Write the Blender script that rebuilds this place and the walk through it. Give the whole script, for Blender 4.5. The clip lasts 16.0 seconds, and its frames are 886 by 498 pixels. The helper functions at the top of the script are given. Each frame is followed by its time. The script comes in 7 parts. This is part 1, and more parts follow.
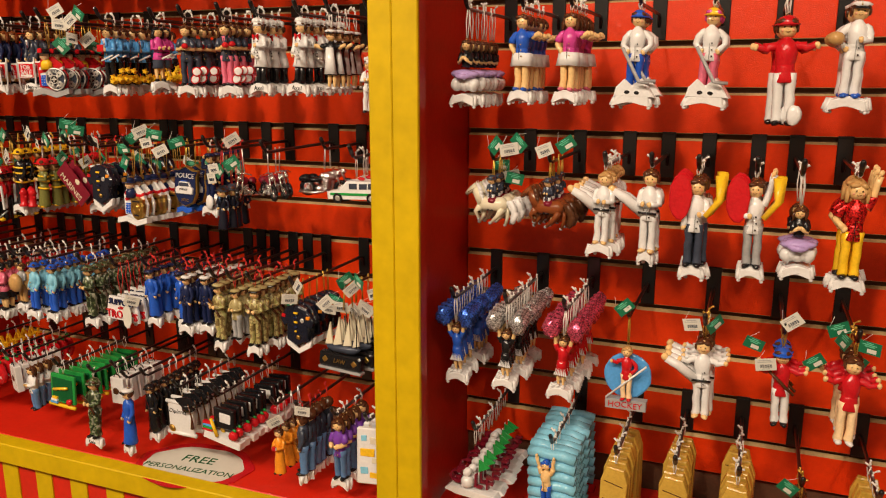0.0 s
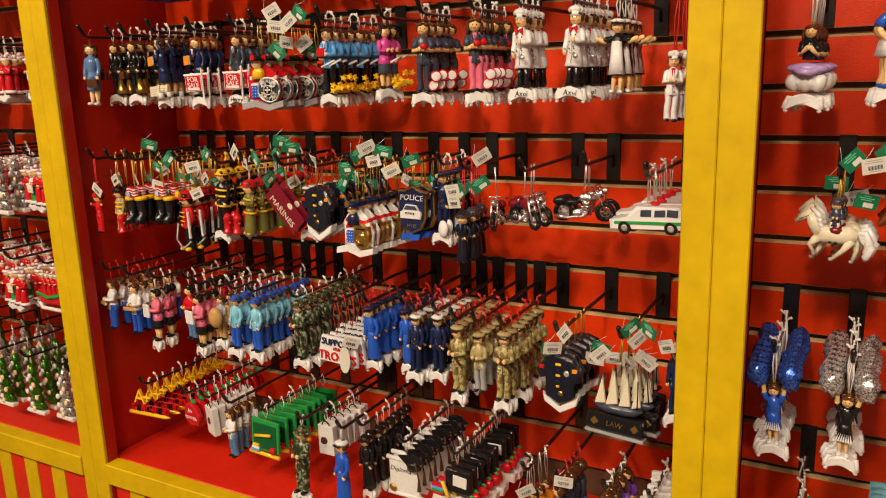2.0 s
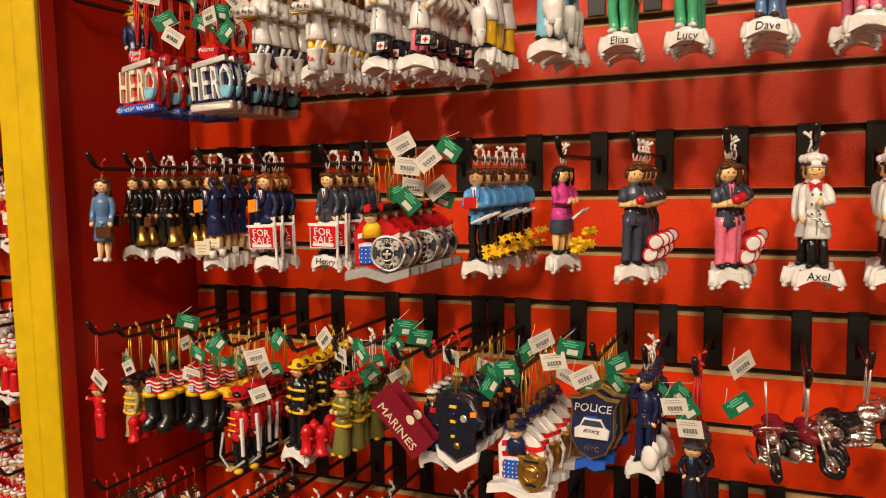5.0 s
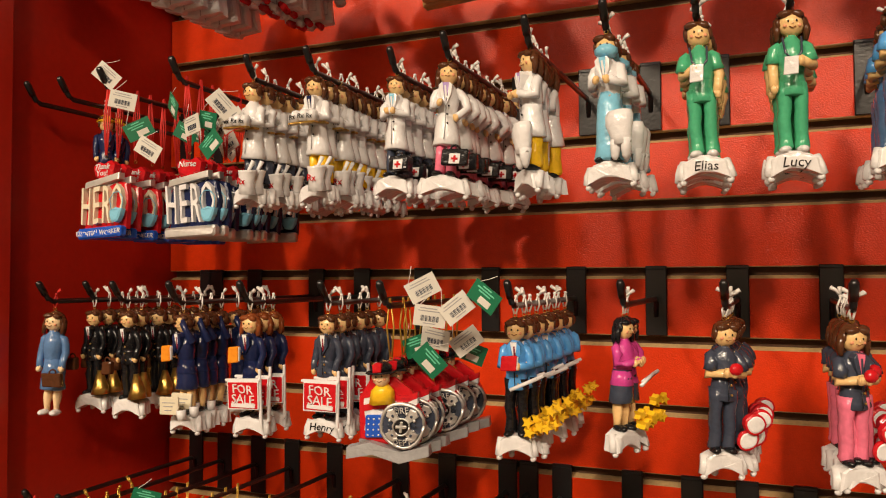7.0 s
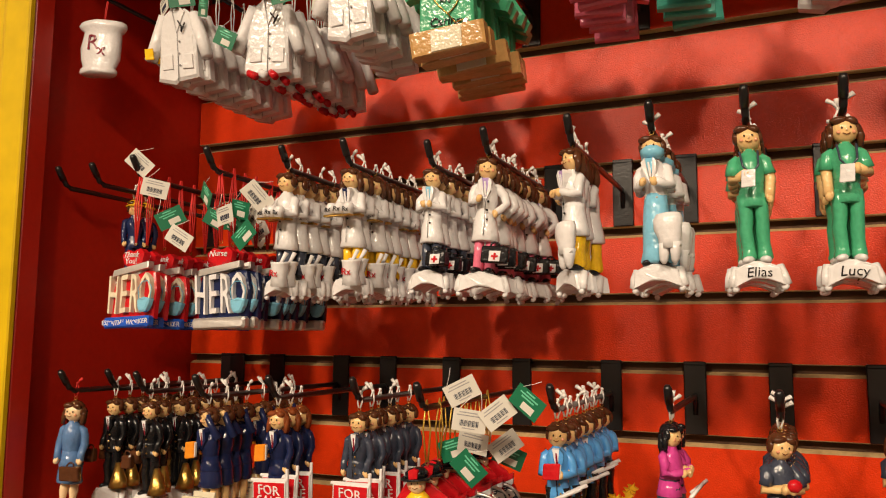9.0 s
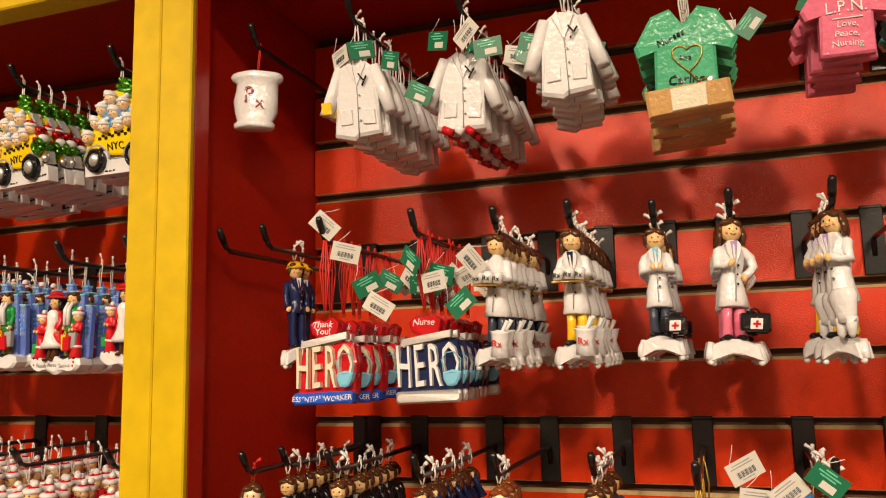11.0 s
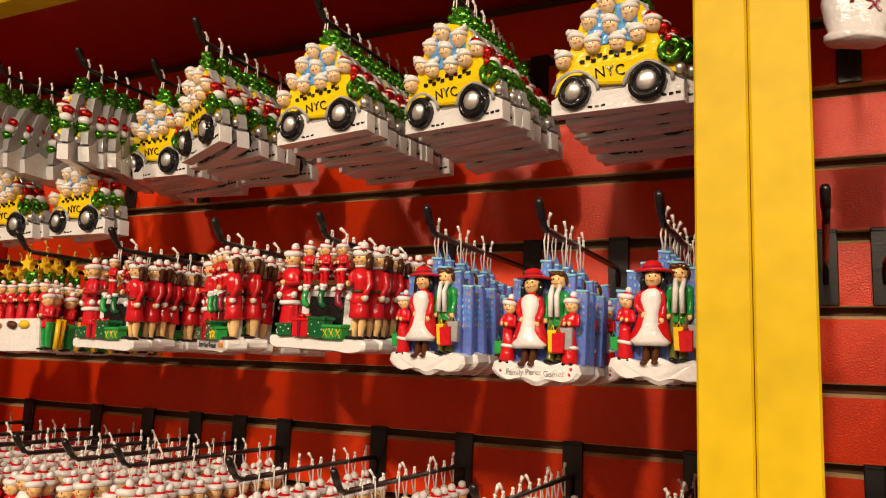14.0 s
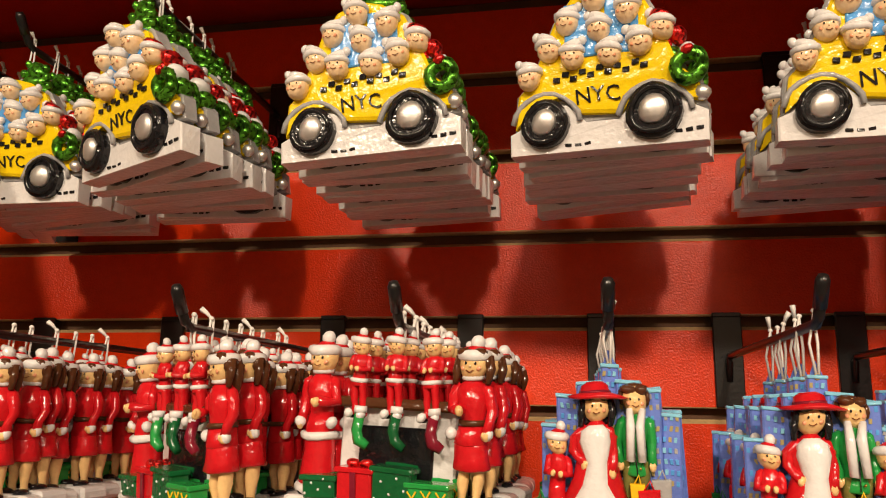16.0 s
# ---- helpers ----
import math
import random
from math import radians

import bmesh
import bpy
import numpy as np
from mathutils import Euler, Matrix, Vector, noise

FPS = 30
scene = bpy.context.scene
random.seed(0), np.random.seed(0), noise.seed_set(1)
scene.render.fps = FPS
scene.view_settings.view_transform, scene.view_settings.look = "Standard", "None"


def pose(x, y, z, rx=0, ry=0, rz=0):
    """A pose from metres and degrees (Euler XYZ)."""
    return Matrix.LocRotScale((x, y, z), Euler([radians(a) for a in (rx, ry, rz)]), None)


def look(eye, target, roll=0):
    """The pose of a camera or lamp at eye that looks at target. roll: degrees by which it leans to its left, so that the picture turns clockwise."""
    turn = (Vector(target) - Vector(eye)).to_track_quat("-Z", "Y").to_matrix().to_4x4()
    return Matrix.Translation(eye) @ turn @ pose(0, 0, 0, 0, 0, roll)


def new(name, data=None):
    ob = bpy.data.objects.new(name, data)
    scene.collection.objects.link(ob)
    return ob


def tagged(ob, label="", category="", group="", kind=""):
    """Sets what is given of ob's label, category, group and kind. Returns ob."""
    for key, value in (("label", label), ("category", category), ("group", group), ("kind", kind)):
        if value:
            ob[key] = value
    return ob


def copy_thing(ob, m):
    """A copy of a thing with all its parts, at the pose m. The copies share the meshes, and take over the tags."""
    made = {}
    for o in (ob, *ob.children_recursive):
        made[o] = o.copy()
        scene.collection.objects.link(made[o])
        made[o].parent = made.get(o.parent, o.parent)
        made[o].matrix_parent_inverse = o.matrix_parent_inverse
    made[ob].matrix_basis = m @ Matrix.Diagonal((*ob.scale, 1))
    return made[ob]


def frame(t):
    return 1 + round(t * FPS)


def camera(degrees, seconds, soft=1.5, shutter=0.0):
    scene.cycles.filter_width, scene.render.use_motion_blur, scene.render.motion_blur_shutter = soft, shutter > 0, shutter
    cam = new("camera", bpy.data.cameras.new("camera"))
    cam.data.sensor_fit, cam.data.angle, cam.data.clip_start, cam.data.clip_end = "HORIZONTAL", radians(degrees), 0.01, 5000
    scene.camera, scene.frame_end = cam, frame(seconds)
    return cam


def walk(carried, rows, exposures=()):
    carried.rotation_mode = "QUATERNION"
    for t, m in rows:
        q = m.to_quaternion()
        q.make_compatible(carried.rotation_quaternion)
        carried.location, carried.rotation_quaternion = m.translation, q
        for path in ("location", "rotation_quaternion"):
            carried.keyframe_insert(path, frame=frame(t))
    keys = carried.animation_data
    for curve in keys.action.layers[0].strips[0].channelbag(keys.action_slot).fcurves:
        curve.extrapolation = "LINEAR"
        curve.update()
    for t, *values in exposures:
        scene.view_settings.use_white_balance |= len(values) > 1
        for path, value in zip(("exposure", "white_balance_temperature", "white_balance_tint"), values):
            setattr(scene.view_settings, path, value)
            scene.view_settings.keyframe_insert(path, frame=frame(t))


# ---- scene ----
cam = camera(59.2, 16.0, 1.12)
EXPOSURE = -0.13
PATH = [
    (0, (-0.003, -0.001, 1.398), (-0.725, 1.813, 0.966), -0.0),
    (0.5, (-0.05, 0.025, 1.395), (-0.913, 1.771, 0.939), -0.1),
    (1, (-0.158, 0.05, 1.4), (-1.075, 1.766, 0.937), -0.9),
    (1.5, (-0.277, 0.069, 1.408), (-1.202, 1.783, 0.952), -1.6),
    (2, (-0.355, 0.109, 1.407), (-1.297, 1.819, 0.973), -1.8),
    (2.5, (-0.429, 0.21, 1.422), (-1.406, 1.908, 1.02), -1.6),
    (3, (-0.496, 0.305, 1.429), (-1.497, 1.998, 1.064), -1.2),
    (3.5, (-0.555, 0.338, 1.435), (-1.548, 2.045, 1.117), -0.8),
    (4, (-0.672, 0.339, 1.456), (-1.61, 2.085, 1.181), -0.7),
    (4.5, (-0.77, 0.331, 1.467), (-1.63, 2.122, 1.235), -0.9),
    (5, (-0.82, 0.334, 1.476), (-1.607, 2.164, 1.296), -1.1),
    (5.2, (-0.832, 0.346, 1.485), (-1.601, 2.186, 1.328), -1.1),
    (7.3, (-0.933, 0.498, 1.532), (-1.718, 2.335, 1.617), -0.2),
    (7.5, (-0.94, 0.494, 1.536), (-1.719, 2.333, 1.628), -0.2),
    (8, (-0.939, 0.495, 1.535), (-1.729, 2.328, 1.663), 0.0),
    (8.2, (-0.936, 0.496, 1.533), (-1.738, 2.322, 1.678), 0.0),
    (10.3, (-1.087, 0.485, 1.61), (-1.78, 2.333, 1.936), -0.1),
    (10.5, (-1.125, 0.47, 1.609), (-1.791, 2.328, 1.934), -0.5),
    (11, (-1.212, 0.428, 1.607), (-1.862, 2.299, 1.884), -1.4),
    (11.5, (-1.273, 0.399, 1.596), (-1.984, 2.252, 1.84), -1.0),
    (12, (-1.349, 0.412, 1.583), (-2.144, 2.232, 1.817), -0.2),
    (12.5, (-1.437, 0.46, 1.589), (-2.304, 2.246, 1.831), 0.8),
    (13, (-1.509, 0.511, 1.589), (-2.421, 2.272, 1.847), 1.6),
    (13.5, (-1.583, 0.524, 1.595), (-2.49, 2.285, 1.873), 2.2),
    (14, (-1.707, 0.519, 1.612), (-2.576, 2.296, 1.908), 2.2),
    (14.5, (-1.833, 0.511, 1.632), (-2.534, 2.36, 1.932), 1.3),
    (15, (-1.918, 0.535, 1.636), (-2.502, 2.426, 1.924), 1.3),
    (15.5, (-1.982, 0.62, 1.656), (-2.495, 2.529, 1.959), 0.8),
    (16, (-2.022, 0.707, 1.684), (-2.385, 2.633, 2.078), 0.8),
]
walk(cam, [(t, look(eye, target, roll)) for t, eye, target, roll in PATH], [(0.0, EXPOSURE), (5.0, EXPOSURE + 0.01), (8.0, EXPOSURE - 0.02), (11.0, EXPOSURE + 0.10), (16.0, EXPOSURE + 0.14)])

# ---------------------------------------------------------------- light
world = bpy.data.worlds.new("world")
scene.world = world
world.use_nodes = True
world.node_tree.nodes["Background"].inputs[0].default_value = (1.0, 0.8, 0.6, 1)
world.node_tree.nodes["Background"].inputs[1].default_value = 0.60


def ceiling_spot(x, y, z, tx, ty, tz, watts, size, warm=(1.0, 0.785, 0.56)):
    data = bpy.data.lights.new("shop_spot", "SPOT")
    data.energy, data.color, data.shadow_soft_size = watts, warm, size
    data.spot_size, data.spot_blend = radians(88), 1.0
    ob = new("shop_spot", data)
    ob.matrix_world = look((x, y, z), (tx, ty, tz))
    return ob


for sx, watts in ((-3.1, 148), (-1.75, 126), (-0.45, 122), (0.85, 118)):
    ceiling_spot(sx, -1.10, 2.80, sx + 0.1, 1.3, 1.06, watts, 0.08)
# Broad area lamp added under the ceiling as fill; no fitting is modelled.
fill_area = bpy.data.lights.new("unseen_fill", "AREA")
fill_area.shape, fill_area.size, fill_area.size_y = "RECTANGLE", 3.0, 0.5
fill_area.energy, fill_area.color = 72, (1.0, 0.83, 0.63)
panel = new("unseen_fill", fill_area)
panel.matrix_world = pose(-1.0, -0.9, 2.78)

# ---------------------------------------------------------------- materials
MATS = {}


def nodes_of(name):
    m = bpy.data.materials.new(name)
    m.use_nodes = True
    return m, m.node_tree.nodes, m.node_tree.links, m.node_tree.nodes["Principled BSDF"]


def paint(name, rgb, rough=0.3, metal=0.0, vary=0.12, bump=0.15, scale=140.0, coat=0.25, random_tone=0.0, shine=0.5):
    """Brushed-on paint: two scales of tone, fine relief."""
    if name in MATS:
        return MATS[name]
    m, n, l, p = nodes_of(name)
    p.inputs["Roughness"].default_value = rough
    p.inputs["Metallic"].default_value = metal
    p.inputs["Specular IOR Level"].default_value = shine
    p.inputs["Coat Weight"].default_value = coat
    p.inputs["Coat Roughness"].default_value = 0.12
    tc = n.new("ShaderNodeTexCoord")
    big, small = n.new("ShaderNodeTexNoise"), n.new("ShaderNodeTexNoise")
    big.inputs["Scale"].default_value, small.inputs["Scale"].default_value = scale * 0.18, scale
    big.inputs["Detail"].default_value = 3
    add = n.new("ShaderNodeMath")
    add.operation = "ADD"
    l.new(tc.outputs["Object"], big.inputs["Vector"])
    l.new(tc.outputs["Object"], small.inputs["Vector"])
    l.new(big.outputs["Fac"], add.inputs[0])
    l.new(small.outputs["Fac"], add.inputs[1])
    ramp = n.new("ShaderNodeMapRange")
    ramp.inputs["From Min"].default_value, ramp.inputs["From Max"].default_value = 0.6, 1.4
    ramp.inputs["To Min"].default_value, ramp.inputs["To Max"].default_value = 1 - vary, 1 + vary
    l.new(add.outputs[0], ramp.inputs["Value"])
    mix = n.new("ShaderNodeVectorMath")
    mix.operation = "SCALE"
    mix.inputs[0].default_value = rgb
    fac = ramp.outputs["Result"]
    if random_tone:
        info, rr, mul = n.new("ShaderNodeObjectInfo"), n.new("ShaderNodeMapRange"), n.new("ShaderNodeMath")
        rr.inputs["To Min"].default_value, rr.inputs["To Max"].default_value = 1 - random_tone, 1 + random_tone
        mul.operation = "MULTIPLY"
        l.new(info.outputs["Random"], rr.inputs["Value"])
        l.new(rr.outputs["Result"], mul.inputs[0])
        l.new(fac, mul.inputs[1])
        fac = mul.outputs[0]
    l.new(fac, mix.inputs["Scale"])
    l.new(mix.outputs["Vector"], p.inputs["Base Color"])
    b = n.new("ShaderNodeBump")
    b.inputs["Strength"].default_value, b.inputs["Distance"].default_value = bump, 0.002
    l.new(small.outputs["Fac"], b.inputs["Height"])
    l.new(b.outputs["Normal"], p.inputs["Normal"])
    MATS[name] = m
    return m


def glitter(name, rgb):
    """Glitter grit: tiny facets, each with a tilt and a tone of its own."""
    m, n, l, p = nodes_of(name)
    tc, v = n.new("ShaderNodeTexCoord"), n.new("ShaderNodeTexVoronoi")
    v.inputs["Scale"].default_value = 520
    l.new(tc.outputs["Object"], v.inputs["Vector"])
    sep = n.new("ShaderNodeSeparateColor")
    l.new(v.outputs["Color"], sep.inputs["Color"])
    r = n.new("ShaderNodeMapRange")
    r.inputs["To Min"].default_value, r.inputs["To Max"].default_value = 0.12, 2.2
    l.new(sep.outputs["Red"], r.inputs["Value"])
    s = n.new("ShaderNodeVectorMath")
    s.operation = "SCALE"
    s.inputs[0].default_value = rgb
    l.new(r.outputs["Result"], s.inputs["Scale"])
    l.new(s.outputs["Vector"], p.inputs["Base Color"])
    p.inputs["Metallic"].default_value, p.inputs["Roughness"].default_value = 0.75, 0.28
    b = n.new("ShaderNodeBump")
    b.inputs["Strength"].default_value, b.inputs["Distance"].default_value = 0.9, 0.002
    l.new(sep.outputs["Green"], b.inputs["Height"])
    l.new(b.outputs["Normal"], p.inputs["Normal"])
    MATS[name] = m


def camouflage(name, a, c, d):
    m, n, l, p = nodes_of(name)
    tc, v, ramp = n.new("ShaderNodeTexCoord"), n.new("ShaderNodeTexNoise"), n.new("ShaderNodeValToRGB")
    v.inputs["Scale"].default_value, v.inputs["Detail"].default_value = 130, 1
    l.new(tc.outputs["Object"], v.inputs["Vector"])
    l.new(v.outputs["Fac"], ramp.inputs["Fac"])
    ramp.color_ramp.interpolation = "CONSTANT"
    e = ramp.color_ramp.elements
    e[0].color, e[1].color, e[1].position = (*a, 1), (*c, 1), 0.47
    e.new(0.57).color = (*d, 1)
    l.new(ramp.outputs["Color"], p.inputs["Base Color"])
    p.inputs["Roughness"].default_value, p.inputs["Coat Weight"].default_value = 0.35, 0.3
    MATS[name] = m


WALL_RED = paint("red_wall_enamel", (0.69, 0.041, 0.004), 0.27, 0, 0.10, 0.30, 620, 0.0, 0.06, 0.28)
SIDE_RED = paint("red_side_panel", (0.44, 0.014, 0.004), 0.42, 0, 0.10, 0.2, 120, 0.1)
LEDGE_RED = paint("red_ledge_paint", (0.68, 0.022, 0.008), 0.36, 0, 0.08, 0.2, 90, 0.15)
GOLD = paint("gold_trim_paint", (0.62, 0.42, 0.003), 0.5, 0.0, 0.13, 0.3, 45, 0.0, 0.0, 0.22)
TAN = paint("raw_fibreboard_edge", (0.52, 0.36, 0.17), 0.8, 0, 0.2, 0.3, 300, 0)
# Board behind the slats: the shade inside the grooves is put into its colour.
GROOVE_SHADE = paint("shaded_groove_board", (0.10, 0.045, 0.02), 0.8, 0, 0.2, 0.2, 200, 0)
STEEL = paint("black_coated_steel", (0.012, 0.012, 0.013), 0.28, 0.2, 0.15, 0.1, 300, 0.2)
PLASTER = paint("warm_white_plaster", (0.62, 0.55, 0.45), 0.8, 0, 0.06, 0.2, 30, 0)
FLOORING = paint("dark_shop_floor", (0.14, 0.10, 0.07), 0.5, 0, 0.2, 0.1, 20, 0.1)
COLOURS = dict(
    white=(0.76, 0.755, 0.765), cream=(0.72, 0.66, 0.50), skin=(0.82, 0.54, 0.24), blush=(0.80, 0.36, 0.20), pale=(0.88, 0.64, 0.38), black=(0.010, 0.010, 0.012),
    navy=(0.012, 0.020, 0.075), slate=(0.045, 0.055, 0.085), blue=(0.02, 0.10, 0.55), sky=(0.09, 0.34, 0.75), ice=(0.22, 0.55, 0.75),
    denim=(0.10, 0.20, 0.40), red=(0.55, 0.010, 0.016), midnight=(0.010, 0.012, 0.024), maroon=(0.19, 0.010, 0.025), pink=(0.74, 0.17, 0.27), hotpink=(0.60, 0.06, 0.30),
    lilac=(0.45, 0.32, 0.65), purple=(0.18, 0.05, 0.40), green=(0.02, 0.30, 0.06), scrub=(0.07, 0.40, 0.21), mint=(0.16, 0.58, 0.38), teal=(0.08, 0.45, 0.36),
    bottle=(0.006, 0.10, 0.03), yellow=(0.86, 0.52, 0.02), orange=(0.82, 0.28, 0.02), brown=(0.085, 0.030, 0.012), auburn=(0.22, 0.055, 0.015),
    tan=(0.52, 0.30, 0.11), khaki=(0.40, 0.33, 0.15), olive=(0.16, 0.16, 0.04), wood=(0.58, 0.36, 0.06), grey=(0.35, 0.35, 0.36), cab=(0.86, 0.61, 0.008), periwinkle=(0.14, 0.22, 0.66))
for key, rgb in COLOURS.items():
    paint(key, rgb, 0.16, 0, 0.06 if key in ("white", "cream", "cab") else 0.14, 0.34, 230, 0.0, 0.0, 0.26 if key == "cab" else 0.46)
paint("silver", (0.80, 0.79, 0.77), 0.40, 0.85, 0.1, 0.1, 200, 0.1)
paint("chrome", (0.94, 0.94, 0.96), 0.20, 1.0, 0.08, 0.9, 260, 0)
paint("bronze", (0.55, 0.34, 0.08), 0.28, 0.9, 0.25, 0.3, 200, 0.1)
paint("ribbon", (0.80, 0.78, 0.75), 0.6, 0, 0.1, 0.2, 500, 0)
paint("red_ribbon", (0.60, 0.02, 0.015), 0.6, 0, 0.1, 0.2, 500, 0)
paint("gold_cord", (0.70, 0.45, 0.08), 0.35, 0.7, 0.2, 0.3, 600, 0)
paint("paper", (0.64, 0.62, 0.56), 0.7, 0, 0.05, 0.1, 60, 0)
paint("tag_green", (0.006, 0.15, 0.07), 0.4, 0, 0.08, 0.1, 80, 0.2)
for key, rgb in (("glitter_blue", (0.06, 0.16, 0.75)), ("glitter_silver", (0.55, 0.55, 0.56)), ("glitter_pink", (0.75, 0.12, 0.22)), ("glitter_green", (0.07, 0.25, 0.02)), ("glitter_red", (0.62, 0.02, 0.02))):
    glitter(key, rgb)
camouflage("camo_green", (0.02, 0.03, 0.012), (0.09, 0.13, 0.05), (0.35, 0.36, 0.28))
camouflage("camo_sand", (0.20, 0.14, 0.05), (0.50, 0.42, 0.18), (0.34, 0.33, 0.12))


# ---------------------------------------------------------------- mesh building
class Solid:
    """Gathers shapes with their materials into one mesh. x to the right, front towards -y, z up."""

    def __init__(self):
        self.v, self.f, self.m, self.flat, self.mats = [], [], [], [], []

    def add(self, verts, faces, mat, flat=False):
        if mat not in self.mats:
            self.mats.append(mat)
        k, o = self.mats.index(mat), len(self.v)
        self.v += [tuple(p) for p in verts]
        self.f += [tuple(i + o for i in face) for face in faces]
        self.m += [k] * len(faces)
        self.flat += [flat] * len(faces)
        return self

    def rings(self, rows, mat, cap=True, flat=False):
        """Closed rings of equal count, joined in turn and capped."""
        n, verts, faces = len(rows[0]), [], []
        for r in rows:
            verts += r
        for i in range(len(rows) - 1):
            for j in range(n):
                k = (j + 1) % n
                faces.append((i * n + j, i * n + k, (i + 1) * n + k, (i + 1) * n + j))
        if cap:
            faces.append(tuple(reversed(range(n))))
            faces.append(tuple(range((len(rows) - 1) * n, len(rows) * n)))
        return self.add(verts, faces, mat, flat)

    def ball(self, c, r, mat, seg=9, rows=6):
        rx, ry, rz = r if isinstance(r, tuple) else (r, r, r)
        verts, faces = [(c[0], c[1], c[2] - rz)], []
        for i in range(1, rows):
            a = math.pi * i / rows - math.pi / 2
            for j in range(seg):
                b = 2 * math.pi * j / seg
                verts.append((c[0] + rx * math.cos(a) * math.cos(b), c[1] + ry * math.cos(a) * math.sin(b), c[2] + rz * math.sin(a)))
        verts.append((c[0], c[1], c[2] + rz))
        top = len(verts) - 1
        for j in range(seg):
            k = (j + 1) % seg
            faces.append((0, 1 + k, 1 + j))
            faces.append((top, top - seg + j, top - seg + k))
            for i in range(rows - 2):
                faces.append((1 + i * seg + j, 1 + i * seg + k, 1 + (i + 1) * seg + k, 1 + (i + 1) * seg + j))
        return self.add(verts, faces, mat)

    def loft(self, rows, mat, x=0.0, y=0.0, seg=10, flat=False):
        """Ellipses stacked upwards: (z, rx, ry) or (z, rx, ry, dx, dy)."""
        out = []
        for row in rows:
            z, rx, ry = row[:3]
            dx, dy = row[3:5] if len(row) > 3 else (0, 0)
            out.append([(x + dx + rx * math.cos(2 * math.pi * j / seg), y + dy + ry * math.sin(2 * math.pi * j / seg), z) for j in range(seg)])
        return self.rings(out, mat, True, flat)

    def tube(self, pts, r, mat, seg=6):
        pts, out = [Vector(p) for p in pts], []
        for i, p in enumerate(pts):
            d = (pts[min(i + 1, len(pts) - 1)] - pts[max(i - 1, 0)]).normalized()
            a = d.cross(Vector((0, 1, 0.01) if abs(d.y) < 0.9 else (1, 0, 0))).normalized()
            b = d.cross(a)
            rr = r[i] if isinstance(r, (list, tuple)) else r
            out.append([tuple(p + rr * (math.cos(2 * math.pi * j / seg) * a + math.sin(2 * math.pi * j / seg) * b)) for j in range(seg)])
        return self.rings(out, mat)

    def box(self, c, size, mat, edge=0.0012):
        """A block with bevelled upright and front edges."""
        x, y, z = (k / 2 for k in size)
        e = min(edge, x * 0.4, y * 0.4, z * 0.4)
        rows = []
        for yy, i in ((-y, e), (-y + e, 0), (y - e, 0), (y, e)):
            a, b = x - i, z - i
            rows.append([(c[0] + px, c[1] + yy, c[2] + pz) for px, pz in ((-a, -b + e), (-a + e, -b), (a - e, -b), (a, -b + e), (a, b - e), (a - e, b), (-a + e, b), (-a, b - e))])
        return self.rings(rows, mat, True, True)

    def slab(self, outline, y0, y1, mat, edge=0.0015, x=0.0, z=0.0):
        """An outline in x and z given depth from y0 (front) to y1, its front edge rounded off."""
        cx = sum(p[0] for p in outline) / len(outline)
        cz = sum(p[1] for p in outline) / len(outline)
        rows = []
        for yy, i in ((y0, edge), (y0 + edge * 0.7, 0), (y1, 0)):
            row = []
            for px, pz in outline:
                d = math.hypot(px - cx, pz - cz) or 1
                row.append((x + px - (px - cx) / d * i, yy, z + pz - (pz - cz) / d * i))
            rows.append(row)
        return self.rings(rows, mat, True, True)

    def disc(self, c, r, y0, y1, mat, seg=16, edge=0.001, rz=None):
        rz = rz or r
        return self.slab([(r * math.cos(2 * math.pi * j / seg), rz * math.sin(2 * math.pi * j / seg)) for j in range(seg)], y0, y1, mat, edge, c[0], c[1])

    def ring(self, c, big, r, mat, n=14, seg=5, y=0.0):
        pts = [(c[0] + big * math.cos(2 * math.pi * j / n), y, c[1] + big * math.sin(2 * math.pi * j / n)) for j in range(n + 1)]
        return self.tube(pts, r, mat, seg)

    def text(self, body, x, y, z, size, mat, depth=0.0006, lean=0.0, turn=0.0, squeeze=1.0):
        """Lettering that stands out from a front at y, centred on x and z."""
        cu = bpy.data.curves.new("lettering", "FONT")
        cu.body, cu.size, cu.align_x, cu.align_y = body, size, "CENTER", "CENTER"
        cu.extrude, cu.resolution_u, cu.shear = depth, 2, lean
        tmp = bpy.data.objects.new("lettering", cu)
        scene.collection.objects.link(tmp)
        me = bpy.data.meshes.new_from_object(tmp.evaluated_get(bpy.context.evaluated_depsgraph_get()))
        c, s = math.cos(turn), math.sin(turn)
        verts = [(x + c * q.co.x * squeeze - s * q.co.y, y - q.co.z, z + s * q.co.x * squeeze + c * q.co.y) for q in me.vertices]
        faces = [tuple(p.vertices) for p in me.polygons]
        bpy.data.objects.remove(tmp)
        bpy.data.curves.remove(cu)
        bpy.data.meshes.remove(me)
        return self.add(verts, faces, mat, True)

    def mesh(self, name):
        me = bpy.data.meshes.new(name)
        me.from_pydata(self.v, [], self.f)
        for k in self.mats:
            me.materials.append(k if not isinstance(k, str) else MATS[k])
        me.polygons.foreach_set("material_index", self.m)
        me.polygons.foreach_set("use_smooth", [not k for k in self.flat])
        bm = bmesh.new()
        bm.from_mesh(me)
        bmesh.ops.recalc_face_normals(bm, faces=bm.faces)
        bm.to_mesh(me)
        bm.free()
        return me


def part(name, solid, parent, label=""):
    ob = new(name, solid.mesh(name) if isinstance(solid, Solid) else solid)
    ob.parent = parent
    return tagged(ob, label)


